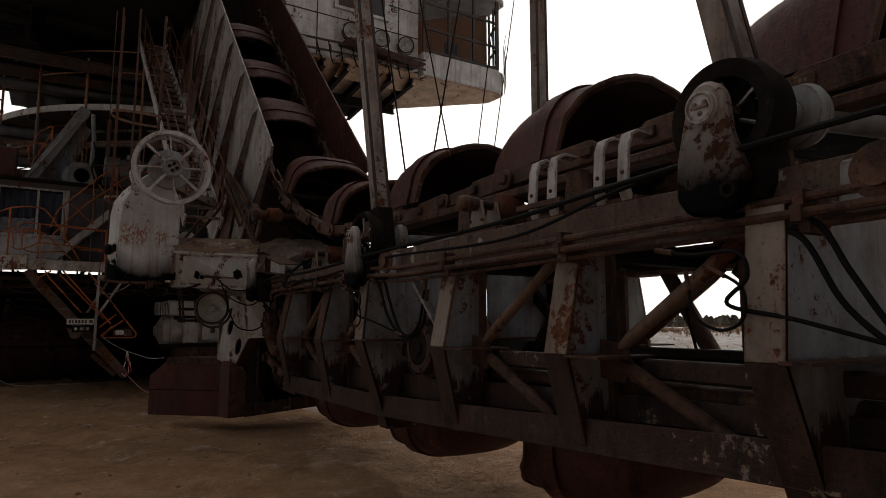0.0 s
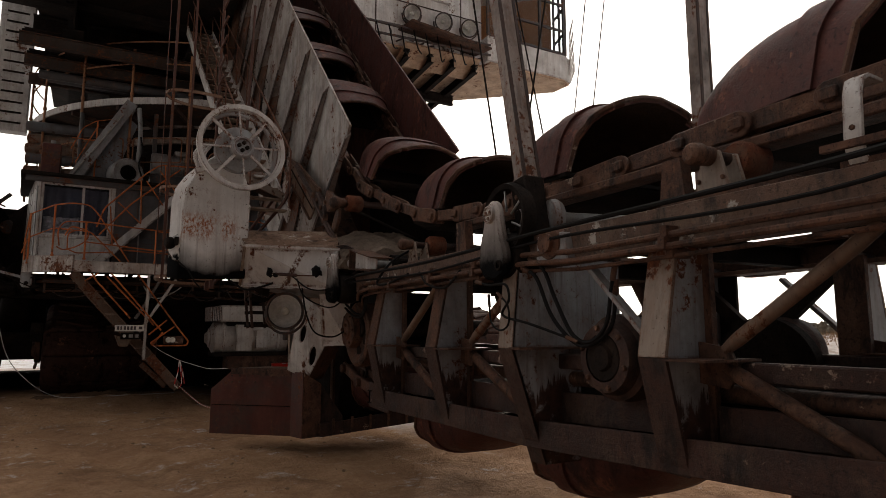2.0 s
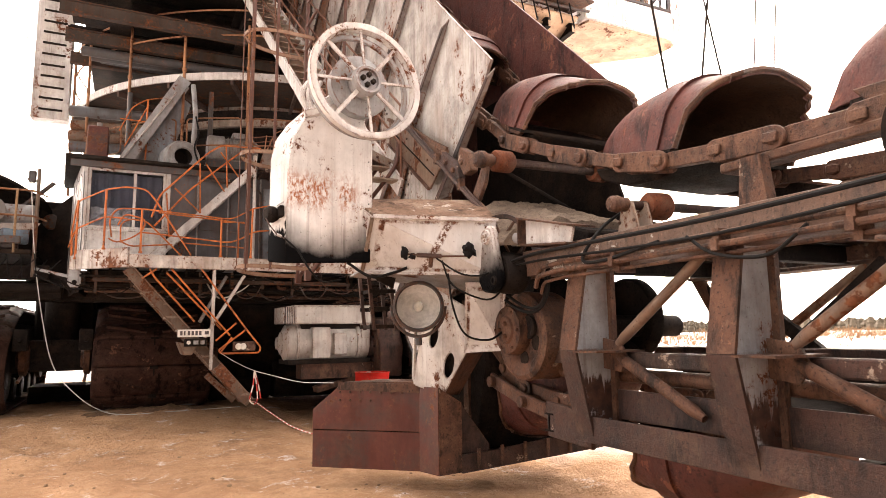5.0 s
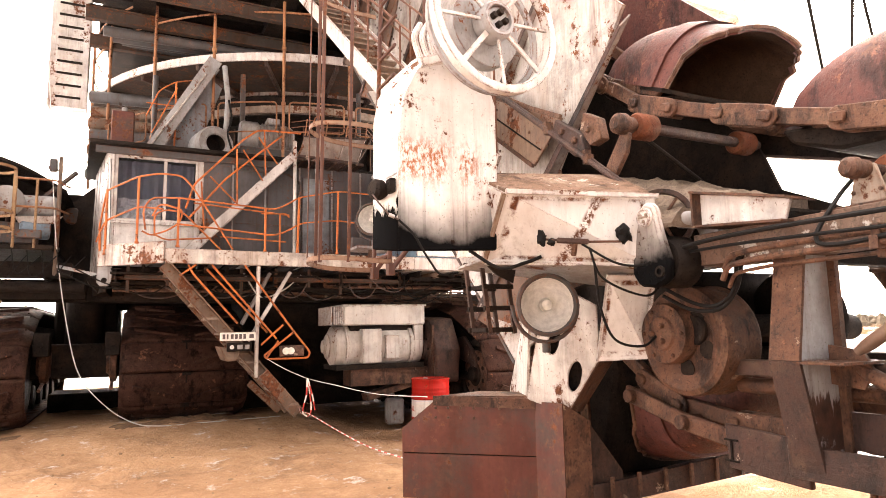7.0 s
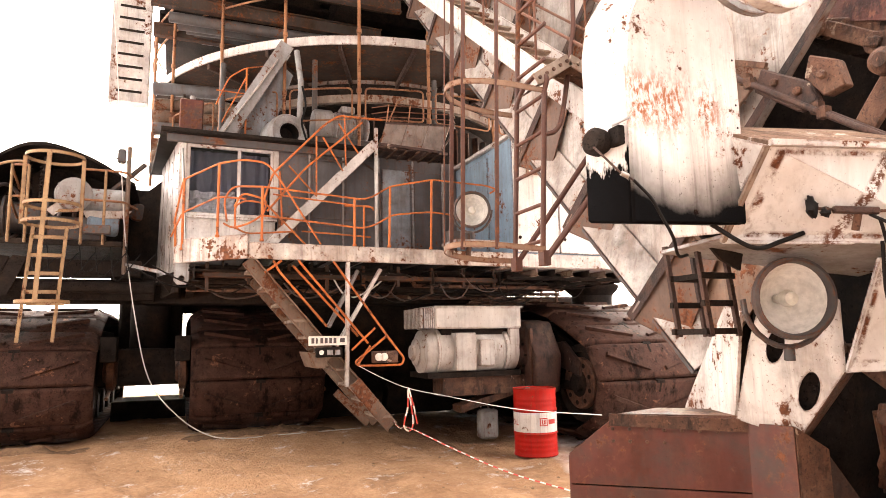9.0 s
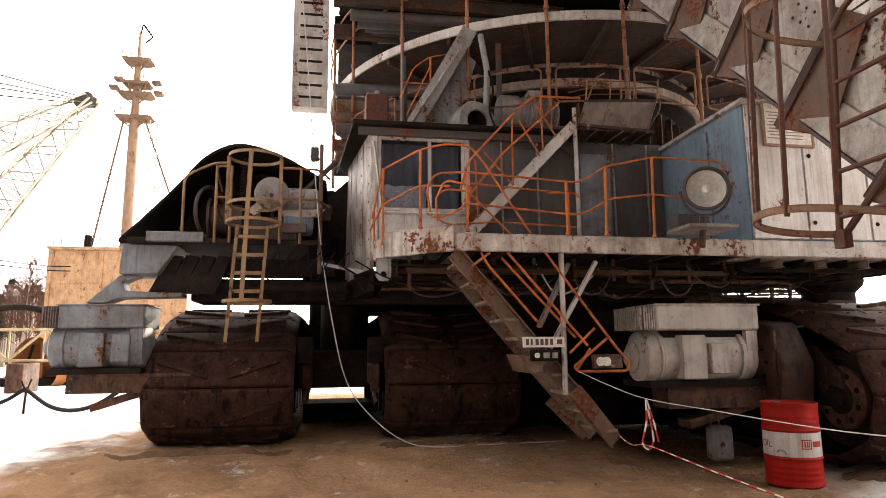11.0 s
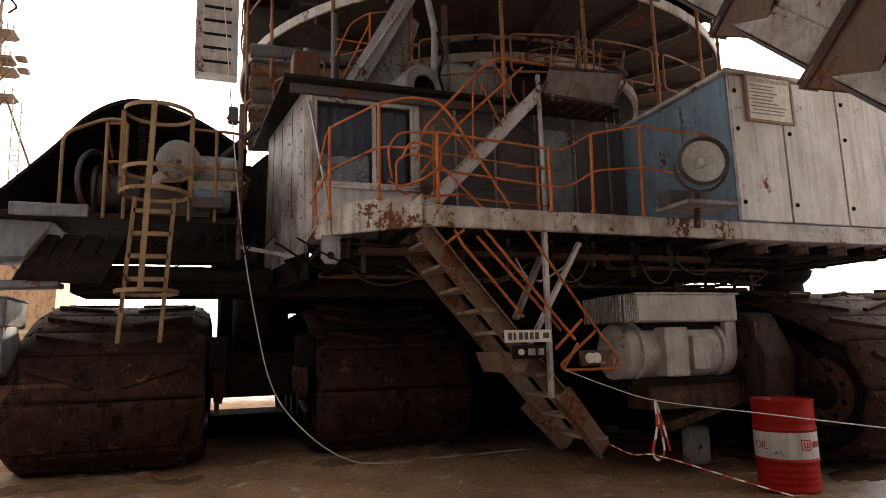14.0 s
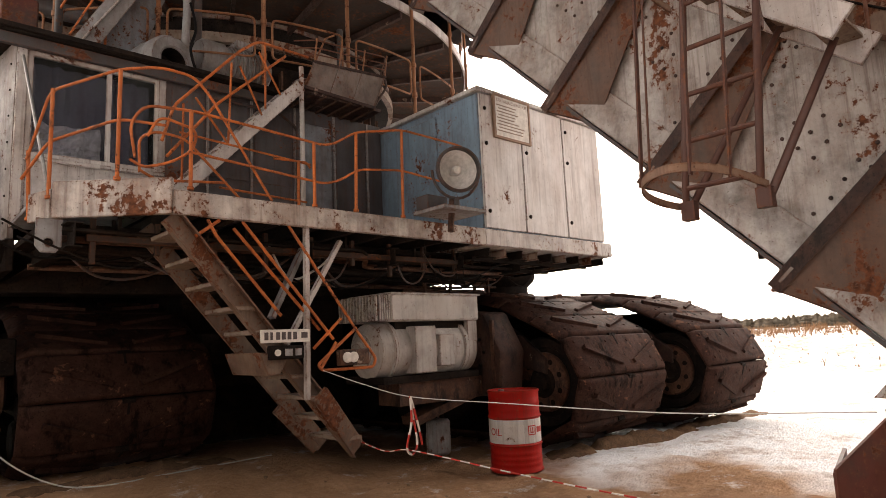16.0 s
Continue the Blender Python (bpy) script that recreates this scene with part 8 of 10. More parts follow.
for k in range(7):
    dp = thing("stacked_duct", "dusty brown duct lying stacked beside the slewing ring", "duct", "stacked ducts", (-1.0, 5.6, 4.9 + 0.27 * k))
    part("duct", Mesh().cyl((-1.25 + 0.03 * (k % 2), 5.5 + 0.08 * (k % 3), 4.9 + 0.27 * k), (0.55, 5.3 + 0.08 * (k % 3), 4.9 + 0.27 * k), 0.125, 16), STRINGER if k % 3 else BACKGREY, dp)
    part("band", Mesh().lathe([(0.126, 0), (0.138, 0.005), (0.138, 0.05), (0.126, 0.055)], (-0.7, 5.46 + 0.08 * (k % 3), 4.9 + 0.27 * k), (1, -0.1, 0), 16), MUDRUST, dp)
vc = thing("valve_cluster", "dark greasy valve blocks and pipes beside the cabin", "valve block", at=(-1.45, 4.9, 2.6))
part("block", Mesh().box(-1.75, -1.15, 4.75, 5.4, 2.6, 3.6).box(-1.6, -1.2, 4.7, 5.3, 3.6, 4.3), DARK, vc, "", 0.03)
for k in range(6):
    x = -1.7 + 0.11 * k
    part("pipe", Mesh().tube(curve([(x, 4.68, 2.6), (x, 4.66, 3.4 + 0.07 * k), (x + 0.15, 4.66, 3.6 + 0.07 * k), (x + 0.2, 4.7, 4.15)], 0.08), 0.026, 8), MUDRUST if k % 2 else DARKGREY, vc)
part("cap", Mesh().cyl((-1.35, 4.7, 3.85), (-1.35, 4.5, 3.85), 0.16, 18), DARKGREY, vc)
part("cap", Mesh().cyl((-1.55, 4.72, 3.15), (-1.55, 4.6, 3.15), 0.12, 18), STEEL, vc)

# ---- caged ladder by the chute ----
cl = thing("caged_ladder", "brown steel caged ladder hanging beside the chute", "ladder", "caged ladders", (1.7, -3.4, 2.2))
LA, LB = Vector((1.82, -3.51, 0)), Vector((1.82, -3.09, 0))
LEAN_Y = Vector((0.004, -0.085, 0))
for p, z0, z1 in ((LA, 2.11, 3.42), (LB, 2.15, 6.5)):
    part("rail", Mesh().cyl(p + LEAN_Y * (z0 - 2.2) + Vector((0, 0, z0)), p + LEAN_Y * (z1 - 2.2) + Vector((0, 0, z1)), 0.021, 12), CAGEBROWN, cl)
part("rail", Mesh().tube(curve([LA + LEAN_Y * 1.1 + Vector((0, 0, 3.4)), LA + Vector((0.02, -0.14, 3.52)), LA + Vector((0.01, -0.02, 3.6)), LA + Vector((0.0, 0.2, 3.56)), LB + Vector((0, -0.08, 3.42))], 0.1), 0.02, 10), CAGEBROWN, cl)
part("rail", Mesh().tube(curve([(1.83, -3.59, 3.08), (1.93, -3.57, 3.12), (1.99, -3.55, 3.18), (2.05, -3.52, 3.32), (2.15, -3.5, 3.76), (2.2, -3.5, 4.05), (2.26, -3.5, 6.3)], 0.08), 0.02, 10), CAGEBROWN, cl, "outer rail past the bend")
for k in range(15):
    z = 2.28 + 0.277 * k
    o = LEAN_Y * (z - 2.2) + Vector((0, 0, z))
    part("rung", Mesh().cyl(LA + o, LB + o, 0.016, 8), CAGEBROWN, cl)


def cage(a):
    """A place on the long round of the cage, a from 0 at one rail to 1 at the other."""
    t_ = math.pi * a
    return Vector((1.82 - 0.70 * math.sin(t_) ** 0.8, -3.30 - 0.25 * math.cos(t_), 0))


for z in (2.21, 3.42, 4.75):
    o = LEAN_Y * (z - 2.2) * 0.6 + Vector((0, 0, z))
    part("hoop", Mesh().strap([cage(k / 24) + o + Vector((0, 0, 0.03 * math.sin(5 * k / 24))) for k in range(25)], 0.01, 0.042), HOOPTAN, cl, "flat tan steel hoop")
for a in (0.16, 0.33, 0.70):
    p = cage(a)
    q = p + LEAN_Y * 2.5
    part("strap", Mesh().beam((p.x, p.y, 2.2), (q.x, q.y, 6.4), 0.03, 0.01), CAGEBROWN, cl)
p = cage(0.55)
part("wire", Mesh().cyl((p.x, p.y, 2.25), (p.x, p.y - 0.2, 6.4), 0.006, 6), CAGEBROWN, cl)
for p in (LA, LB):
    part("foot_plate", Mesh().box(p.x - 0.03, p.x + 0.03, p.y - 0.06, p.y + 0.02, 2.09, 2.2), CAGEBROWN, cl)
part("strut", Mesh().cyl((1.84, -3.12, 2.18), (2.72, -3.5, 3.55), 0.022, 10), CAGEBROWN, cl)
part("strut", Mesh().tube(curve([(1.84, -3.55, 2.16), (2.62, -3.75, 3.2), (2.75, -3.78, 3.4), (2.8, -3.72, 3.7)], 0.12), 0.024, 10), CAGEBROWN, cl)

# ---- stair along the chute ----
cs = thing("chute_stair", "long steel stair with white stringer climbing beside the chute", "stair", at=(2.4, -4, 3))
A, B = Vector((2.2, -3.9, 3.1)), Vector((1.98, 2.6, 8.5))
for dx in (0, 0.55):
    o = Vector((dx, 0, 0))
    part("stringer", Mesh().beam(A + o, B + o, 0.2, 0.03, (1, 0, 0)), WHITE, cs)
for k in range(27):
    p = A.lerp(B, (k + 0.5) / 27)
    part("tread", Mesh().box(p.x + 0.02, p.x + 0.54, p.y - 0.09, p.y + 0.09, p.z - 0.012, p.z + 0.01), STAIRPAINT, cs)
for dx in (0, 0.55):
    for h in (0.5, 0.95):
        part("handrail", Mesh().cyl(A + Vector((dx, 0, h)), B + Vector((dx, 0, h)), 0.014, 8), BROWNRAIL, cs)
    for k in range(8):
        p = A.lerp(B, k / 7.0) + Vector((dx, 0, 0))
        part("baluster", Mesh().cyl(p, p + Vector((0, 0, 0.95)), 0.012, 8), BROWNRAIL, cs)

# ---- oil drum ----
dr = thing("oil_drum", "red steel oil drum with a white band standing on sand", "oil drum", at=(3.9, 0.2, 0))
part("shell", Mesh().lathe([(0, 0.02), (0.27, 0.02), (0.285, -0.01), (0.297, 0.0), (0.298, 0.02), (0.29, 0.035), (0.288, 0.07), (0.293, 0.085), (0.288, 0.1), (0.288, 0.13), (0.293, 0.145), (0.288, 0.16), (0.288, 0.19), (0.293, 0.205), (0.288, 0.22), (0.29, 0.27), (0.303, 0.29), (0.29, 0.31), (0.29, 0.57), (0.303, 0.59), (0.29, 0.61), (0.288, 0.66), (0.293, 0.675), (0.288, 0.69), (0.288, 0.72), (0.293, 0.735), (0.288, 0.75), (0.288, 0.8), (0.29, 0.85), (0.298, 0.865), (0.296, 0.88), (0.285, 0.88), (0.278, 0.86), (0, 0.855)], (3.9, 0.2, 0), (0, 0, 1), 48), RED, dr)
part("band", Mesh().lathe([(0.2915, 0.312), (0.293, 0.32), (0.293, 0.56), (0.2915, 0.568)], (3.9, 0.2, 0), (0, 0, 1), 48), BARRELWHITE, dr, "white painted band")
part("bung", Mesh().cyl((3.9, 0.38, 0.855), (3.9, 0.38, 0.875), 0.035, 12), STEEL, dr)


def on_drum(mesh, az, z, r=0.295):
    """Wrap flat art (x right, y up) round the drum, facing az."""
    for v in mesh.vertices:
        a = az + v.co.x / r
        v.co = (3.9 + (r + v.co.z) * math.cos(a), 0.2 + (r + v.co.z) * math.sin(a), z + v.co.y)


txt = lettering("OIL", 0.11, Matrix.Identity(4), INKRED, dr)
on_drum(txt.data, radians(-185), 0.40)
for k, (x0, x1, y0, y1) in enumerate(((-0.055, 0.055, 0.04, 0.052), (-0.055, 0.055, -0.052, -0.04), (-0.055, -0.043, -0.04, 0.04), (0.043, 0.055, -0.04, 0.04), (-0.028, -0.014, -0.03, 0.03), (0.0, 0.014, -0.03, 0.03), (0.022, 0.034, -0.03, 0.03), (-0.028, 0.034, -0.03, -0.018), (0.07, 0.2, -0.03, 0.03))):
    g = Mesh()
    n = 6
    for i in range(n):
        a0, a1 = (radians(-98) + (x0 + (x1 - x0) * j / n) / 0.295 for j in (i, i + 1))
        g.add([(3.9 + 0.2945 * math.cos(a), 0.2 + 0.2945 * math.sin(a), z) for a, z in ((a0, 0.45 + y0), (a1, 0.45 + y0), (a1, 0.45 + y1), (a0, 0.45 + y1))], [(0, 1, 2, 3)])
    part("emblem_shape", g, INKRED, dr, "plain red emblem shape")

# ---- barrier tape, cables on the ground ----
def tape(name, label, pts, r, mats, seg=0.09):
    t = thing(name, label, "barrier tape", "barrier tapes", tuple(pts[0]))
    line = spline(pts, 24)
    runs, cur, L, k = [], [line[0]], 0.0, 0
    for a, b in zip(line, line[1:]):
        cur.append(b)
        L += (b - a).length
        if L > seg:
            runs.append((cur, k % 2))
            cur, L, k = [b], 0.0, k + 1
    for pts_, c in runs:
        if len(pts_) > 1:
            part("stripe", Mesh().tube(pts_, r, 5), mats[c], t, ("white", "red")[c] + " stripe")
    return t


KN = (1.82, -0.49, 1.01)
tape("barrier_tape", "twisted red and white barrier tape strung along the yard", [(1.93, 0.45, 0.55), (1.84, -0.1, 0.52), (1.84, -0.47, 0.56), (1.87, -1.6, 0.5), (1.88, -2.7, 0.47), (1.9, -3.66, 0.5)], 0.0055, (SIGNWHITE, INKRED), 0.07)
tape("barrier_tape", "knotted red and white barrier tape hanging in loops", [(1.82, -0.49, 1.0), (1.80, -0.52, 0.8), (1.76, -0.5, 0.6), (1.83, -0.48, 0.53), (1.87, -0.5, 0.62), (1.85, -0.48, 0.85), (1.82, -0.49, 1.01), (1.88, -0.5, 0.8), (1.93, -0.52, 0.52)], 0.010, (SIGNWHITE, INKRED), 0.1)
rp_ = thing("white_rope", "thin white rope strung from the stair to the red box", "rope", at=KN)
part("rope", Mesh().tube(spline([(1.45, 0.29, 1.25), (1.62, -0.1, 1.12), KN, (1.88, -1.5, 0.99), (1.94, -2.8, 0.98), (2.02, -3.85, 1.03)], 12), 0.004, 6), CABLEWHITE, rp_)
gc = thing("ground_cable", "thin white cable hanging from above and lying on the sand", "cable", at=(-1.5, 2, 0))
part("cable", Mesh().tube(spline([(-2.0, 3.2, 9.0), (-1.72, 3.0, 6.5), (-1.52, 2.85, 4.2), (-1.4, 2.8, 3.0), (-1.22, 2.75, 1.9), (-1.0, 2.7, 1.05), (-0.62, 2.6, 0.55), (-0.2, 2.5, 0.26), (0.2, 2.42, 0.19), (0.8, 2.45, 0.19), (1.5, 2.5, 0.19), (2.1, 2.55, 0.19)], 12), 0.008, 7), CABLEWHITE, gc)
# slack wiring under the deck
rng = random.Random(9)
for k in range(14):
    x0 = -1.2 + rng.random() * 5
    pts = [(x0, 0.7 + rng.random(), 2.46), (x0 + 0.5, 0.8 + rng.random() * 0.6, 2.28 - 0.2 * rng.random()), (x0 + 1.0 + rng.random() * 0.6, 0.8 + rng.random() * 0.8, 2.44)]
    hose(pts, 0.007 + 0.005 * rng.random(), "thin black cable sagging under the deck", name="slack_cable")


# ---- conveyor drive unit with yellow ladder ----
du = thing("drive_unit", "dark hooded winch unit on a steel outrigger platform", "winch unit", at=(-2.8, 3.5, 2.5))
hood = spline([(-4.25, 3.2, 3.06), (-3.9, 3.2, 3.42), (-3.49, 3.2, 3.88), (-3.11, 3.2, 4.33), (-2.64, 3.2, 4.54), (-2.0, 3.2, 4.38), (-1.34, 3.2, 4.0)], 6)
hm3 = Mesh()
n = len(hood)
hm3.add([(p.x, y, p.z + dz) for y in (3.15, 4.9) for dz in (0, 0.05) for p in hood],
        [(i, i + 1, n + i + 1, n + i) for i in range(n - 1)] + [(2 * n + i, 2 * n + i + 1, 3 * n + i + 1, 3 * n + i) for i in range(n - 1)]
        + [(i, i + 1, 2 * n + i + 1, 2 * n + i) for i in range(n - 1)] + [(n + i, n + i + 1, 3 * n + i + 1, 3 * n + i) for i in range(n - 1)])
part("hood", hm3, DARK, du, "black curved hood sheet")
part("back_wall", Mesh().prism([(p.x, p.z) for p in hood] + [(-1.34, 2.9)], "y", 4.6, 4.64), DARK, du)
part("outrigger", Mesh().box(-3.45, -1.2, 3.1, 3.4, 2.58, 2.83), DARK, du, "dark grey outrigger beam", 0.01)
part("platform", Mesh().box(-4.0, -1.45, 2.7, 4.7, 2.98, 3.06), DARK, du, "", 0.01)
part("nose_box", Mesh().prism([(-4.1, 2.99), (-3.36, 2.97), (-3.62, 2.57), (-4.12, 2.57)], "y", 2.85, 3.6), BLUEGREY, du, "grey nose box", 0.01)
part("white_box", Mesh().box(-3.75, -3.0, 2.66, 2.9, 3.0, 3.14), BLUEGREY, du, "", 0.01)
for k in range(4):
    part("slope_panel", Mesh().plate([V((-3.5 + 0.22 * k, 3.0, 2.86)), V((-3.32 + 0.22 * k, 3.0, 2.84)), V((-3.55 + 0.22 * k, 3.05, 2.30)), V((-3.78 + 0.22 * k, 3.05, 2.32))], 0.03), DARK, du)
part("arm", Mesh().prism([(-4.55, 2.17), (-4.3, 2.17), (-4.12, 2.24), (-3.3, 2.26), (-3.3, 2.32), (-4.05, 2.34), (-4.1, 2.46), (-3.9, 2.56), (-4.14, 2.56), (-4.35, 2.36)], "y", 2.95, 3.25), BLUEGREY, du, "blue-grey gooseneck strut", 0.012)
part("under_beam", Mesh().box(-3.3, -1.0, 3.5, 4.4, 2.24, 2.58), DARK, du, "dark under-beam", 0.02)
part("under_beam", Mesh().cyl((-3.3, 3.2, 2.46), (-1.0, 3.2, 2.42), 0.09, 14), DARK, du, "dark cross tube")
wheel = Mesh().ring((-3.05, 3.4, 3.55), (1, -0.4, 0), 0.4, 0.03, 32, 6)
part("flywheel", wheel, DARKGREY, du)
for x in (-2.72, -2.52):
    pts = [(x + 0.05 * math.cos(k * 0.8), 2.95 + 0.05 * math.sin(k * 0.8), 3.62 + 0.62 * k / 90) for k in range(91)]
    part("spring", Mesh().tube(pts, 0.012, 6), DARK, du, "coiled steel spring")
    part("spring_rod", Mesh().cyl((x, 2.95, 3.1), (x, 2.95, 4.3), 0.02, 8), DARK, du)
part("gear_block", Mesh().box(-2.45, -1.75, 3.0, 3.6, 3.1, 3.45).box(-2.35, -2.05, 2.95, 3.3, 3.6, 3.95), DARKGREY, du, "", 0.02)
part("blue_drum", Mesh().cyl((-1.95, 3.0, 3.35), (-1.55, 3.1, 3.35), 0.16, 18), BLUE, du, "faded blue drum")
part("sheet", Mesh().plate([V((-2.0, 2.85, 3.52)), V((-1.35, 2.9, 3.56)), V((-1.45, 2.95, 3.44)), V((-1.95, 2.9, 3.42))], 0.01), WHITE, du, "white bent sheet")
for x in (-2.86, -2.66, -1.98, -1.7):
    part("rail_post", Mesh().cyl((x, 2.68, 3.0), (x, 2.68, 4.1), 0.02, 8), OCHRE, du, "ochre rail post")
for z in (3.65, 4.1):
    part("rail", Mesh().tube(curve([(-2.9, 3.4, z - 0.2), (-2.88, 2.7, z), (-2.66, 2.68, z)], 0.1), 0.018, 8), BROWNORANGE, du)
    part("rail", Mesh().tube(curve([(-1.98, 2.68, z), (-1.45, 2.7, z), (-1.3, 3.2, z)], 0.1), 0.018, 8), BROWNORANGE, du)
part("stay", Mesh().beam((-1.2, 3.1, 4.35), (-1.75, 3.3, 3.85), 0.08, 0.05), DARKGREY, du)
part("post", Mesh().cyl((-1.42, 2.9, 2.6), (-1.42, 2.9, 4.55), 0.032, 10), STRINGER, du, "weathered corner post")
part("lamp_box", Mesh().box(-1.58, -1.46, 2.84, 2.94, 4.28, 4.5), DARKGREY, du, "", 0.02)
part("lamp_arm", Mesh().beam((-1.6, 2.9, 4.36), (-1.4, 2.9, 4.3), 0.03, 0.03), DARKGREY, du)
part("brake_drum", Mesh().lathe([(0.0, 0), (0.2, 0), (0.24, 0.03), (0.24, 0.18), (0.18, 0.22), (0, 0.22)], (-2.15, 2.95, 3.75), (0.3, -1, 0), 24), GREY, du, "pale grey brake drum")
part("motor", Mesh().lathe([(0, 0), (0.17, 0), (0.2, 0.04), (0.2, 0.5), (0.16, 0.55), (0, 0.55)], (-2.0, 3.15, 3.72), (1, 0, 0), 20), GREY, du, "grey winch motor")
part("rope_drum", Mesh().lathe([(0, 0), (0.33, 0), (0.33, 0.04), (0.24, 0.05), (0.24, 0.55), (0.33, 0.56), (0.33, 0.6), (0, 0.6)], (-3.1, 3.6, 3.5), (1, 0, 0), 24), DARKGREY, du, "wound rope drum")
part("side_rail", Mesh().tube(curve([(-3.3, 2.72, 3.05), (-3.3, 2.72, 3.95), (-2.9, 2.72, 4.15), (-2.7, 2.7, 4.15)], 0.12), 0.02, 8), OCHRE, du, "ochre bent rail")
for q in range(5):
    part("rod", Mesh().cyl((-2.6 + 0.22 * q, 3.05 + 0.05 * (q % 2), 3.06), (-2.5 + 0.2 * q, 3.05, 3.5 + 0.12 * (q % 3)), 0.028, 8), GREY if q % 2 else MUDRUST, du)
part("bent_sheet", Mesh().plate([V((-2.45, 2.8, 3.5)), V((-2.2, 2.8, 3.72)), V((-2.12, 2.85, 3.66)), V((-2.36, 2.85, 3.42))], 0.012), WHITE, du, "white bent sheet")
part("junction_box", Mesh().box(-1.95, -1.6, 2.6, 2.72, 3.15, 3.28), DARKGREY, du, "", 0.01)
for k in range(7):
    hose([(-2.6 + 0.2 * k, 2.75, 3.0), (-2.5 + 0.2 * k, 2.72, 2.6 - 0.06 * (k % 3)), (-2.2 + 0.2 * k, 2.8, 2.9)], 0.009, "thin black cable sagging under the platform", name="slack_cable")
part("cross_arm", Mesh().beam((-1.4, 2.9, 2.75), (-0.6, 2.3, 2.52), 0.04, 0.05), GREY, du, "grey stay bar")

yl = thing("yellow_ladder", "ochre caged ladder hanging in front of a crawler", "ladder", "caged ladders", (-2.35, 2.4, 1.6))
for x0, x1 in ((-2.62, -2.52), (-2.21, -2.12)):
    part("rail", Mesh().beam((x0, 2.45, 1.62), (x1, 2.45, 3.2), 0.045, 0.02, (0, 1, 0)), OCHRE, yl)
for k in range(2, 6):
    z = 1.8 + 0.25 * k
    f = (z - 1.62) / 1.58
    part("rung", Mesh().beam((-2.62 + 0.1 * f, 2.45, z), (-2.21 + 0.09 * f, 2.45, z), 0.02, 0.05), OCHRE, yl)
for z, cx, rx in ((2.16, -2.36, 0.32), (3.25, -2.32, 0.35), (3.5, -2.31, 0.35), (4.18, -2.31, 0.36)):
    ring = [(cx + rx * math.cos(math.pi * 2 * k / 28), 2.48 + 0.36 * math.sin(math.pi * 2 * k / 28), z) for k in range(28)]
    part("hoop", Mesh().strap(ring, 0.012, 0.045, True), OCHRE, yl)
part("strap", Mesh().beam((-2.39, 2.13, 2.15), (-2.33, 2.12, 4.18), 0.06, 0.012, (0, 1, 0)), OCHRE, yl)
for x in (-2.67, -1.96):
    part("strap", Mesh().beam((x, 2.45, 3.22), (x, 2.45, 4.18), 0.05, 0.012, (0, 1, 0)), OCHRE, yl)

# ---- operator's cab fittings ----
for x in (6.35, 7.16, 7.86):
    searchlight((x, -0.42, 8.65), (-0.3, -1, -0.35), 0.2, "round white work lamp on the cab front")
gl = thing("cab_gallery", "tangled grey pipe gallery under the cab", "gallery", at=(6.8, -0.2, 8.0))
for z in (7.95, 8.2):
    part("rail", Mesh().cyl((5.2, -0.5, z), (8.4, -0.5, z + 0.12), 0.03, 8), DARKGREY, gl)
rng = random.Random(3)
for k in range(12):
    x = 5.3 + 0.26 * k
    part("bar", Mesh().cyl((x, -0.5, 7.95), (x + rng.uniform(-0.1, 0.1), -0.45 + rng.random() * 1.5, 8.2), 0.02, 6), DARKGREY, gl)
for k in range(6):
    part("girder", Mesh().profile((5.1 + 0.6 * k, -0.3, 7.75), (5.4 + 0.6 * k, 3.2, 7.75), 0.12, 0.2), DARK, gl)
part("long_girder", Mesh().profile((4.8, 1.5, 7.6), (8.5, 1.5, 7.6), 0.15, 0.25), DARK, gl)
part("lamp_shelf", Mesh().plate([V((6.1, -0.2, 8.3)), V((8.15, -0.2, 8.12)), V((8.15, -0.95, 8.0)), V((6.1, -0.95, 8.2))], 0.04), RUST, gl, "rusty lamp shelf")
part("shelf_sheet", Mesh().plate([V((6.2, 0.3, 7.7)), V((8.2, 0.3, 7.7)), V((8.2, -0.4, 7.95)), V((6.2, -0.4, 7.95))], 0.03), BELLY, gl, "ochre-tinted hanging sheet")
for k in range(9):
    part("conduit", Mesh().tube(spline([(5.4 + 0.3 * k, -0.6, 8.15), (5.5 + 0.3 * k, -0.62, 7.75 - 0.08 * (k % 3)), (5.75 + 0.3 * k, -0.3, 7.8)], 5), 0.016, 6), RUBBER, gl)
lv = thing("louvre_panel", "pale slatted louvre panel on the cab side", "louvre", at=(11.3, 0, 8.8))
for k in range(5):
    part("slat", Mesh().plate([V((11.0, -0.5 + 0.02 * k, 8.2 + 0.3 * k)), V((11.45, 0.2, 8.2 + 0.3 * k)), V((11.45, 0.2, 8.45 + 0.3 * k)), V((11.0, -0.5, 8.45 + 0.3 * k))], 0.02), WHITE, lv)

# ---- wires from the cab to the chain ----
for a, b, r in (((5.2, -5.5, 3.75), (4.0, -5.5, 11.1), 0.014), ((6.12, -5.5, 3.8), (4.45, -5.5, 11.1), 0.012), ((5.6, -5.5, 3.8), (6.95, -5.5, 11.1), 0.014), ((6.45, -5.5, 3.8), (7.55, -5.5, 11.1), 0.009), ((6.8, -5.5, 3.9), (8.0, -5.5, 11.1), 0.009)):
    wr = thing("hoist_wire", "thin dark steel hoist wire hanging from the boom", "wire rope", "hoist wires", b)
    part("rope", Mesh().cyl(a, b, r, 6), DARK, wr)
fb = thing("counter_boom", "dark steel boom arm high above the chain carrying the wires", "boom", at=(6, -5.5, 11.5))
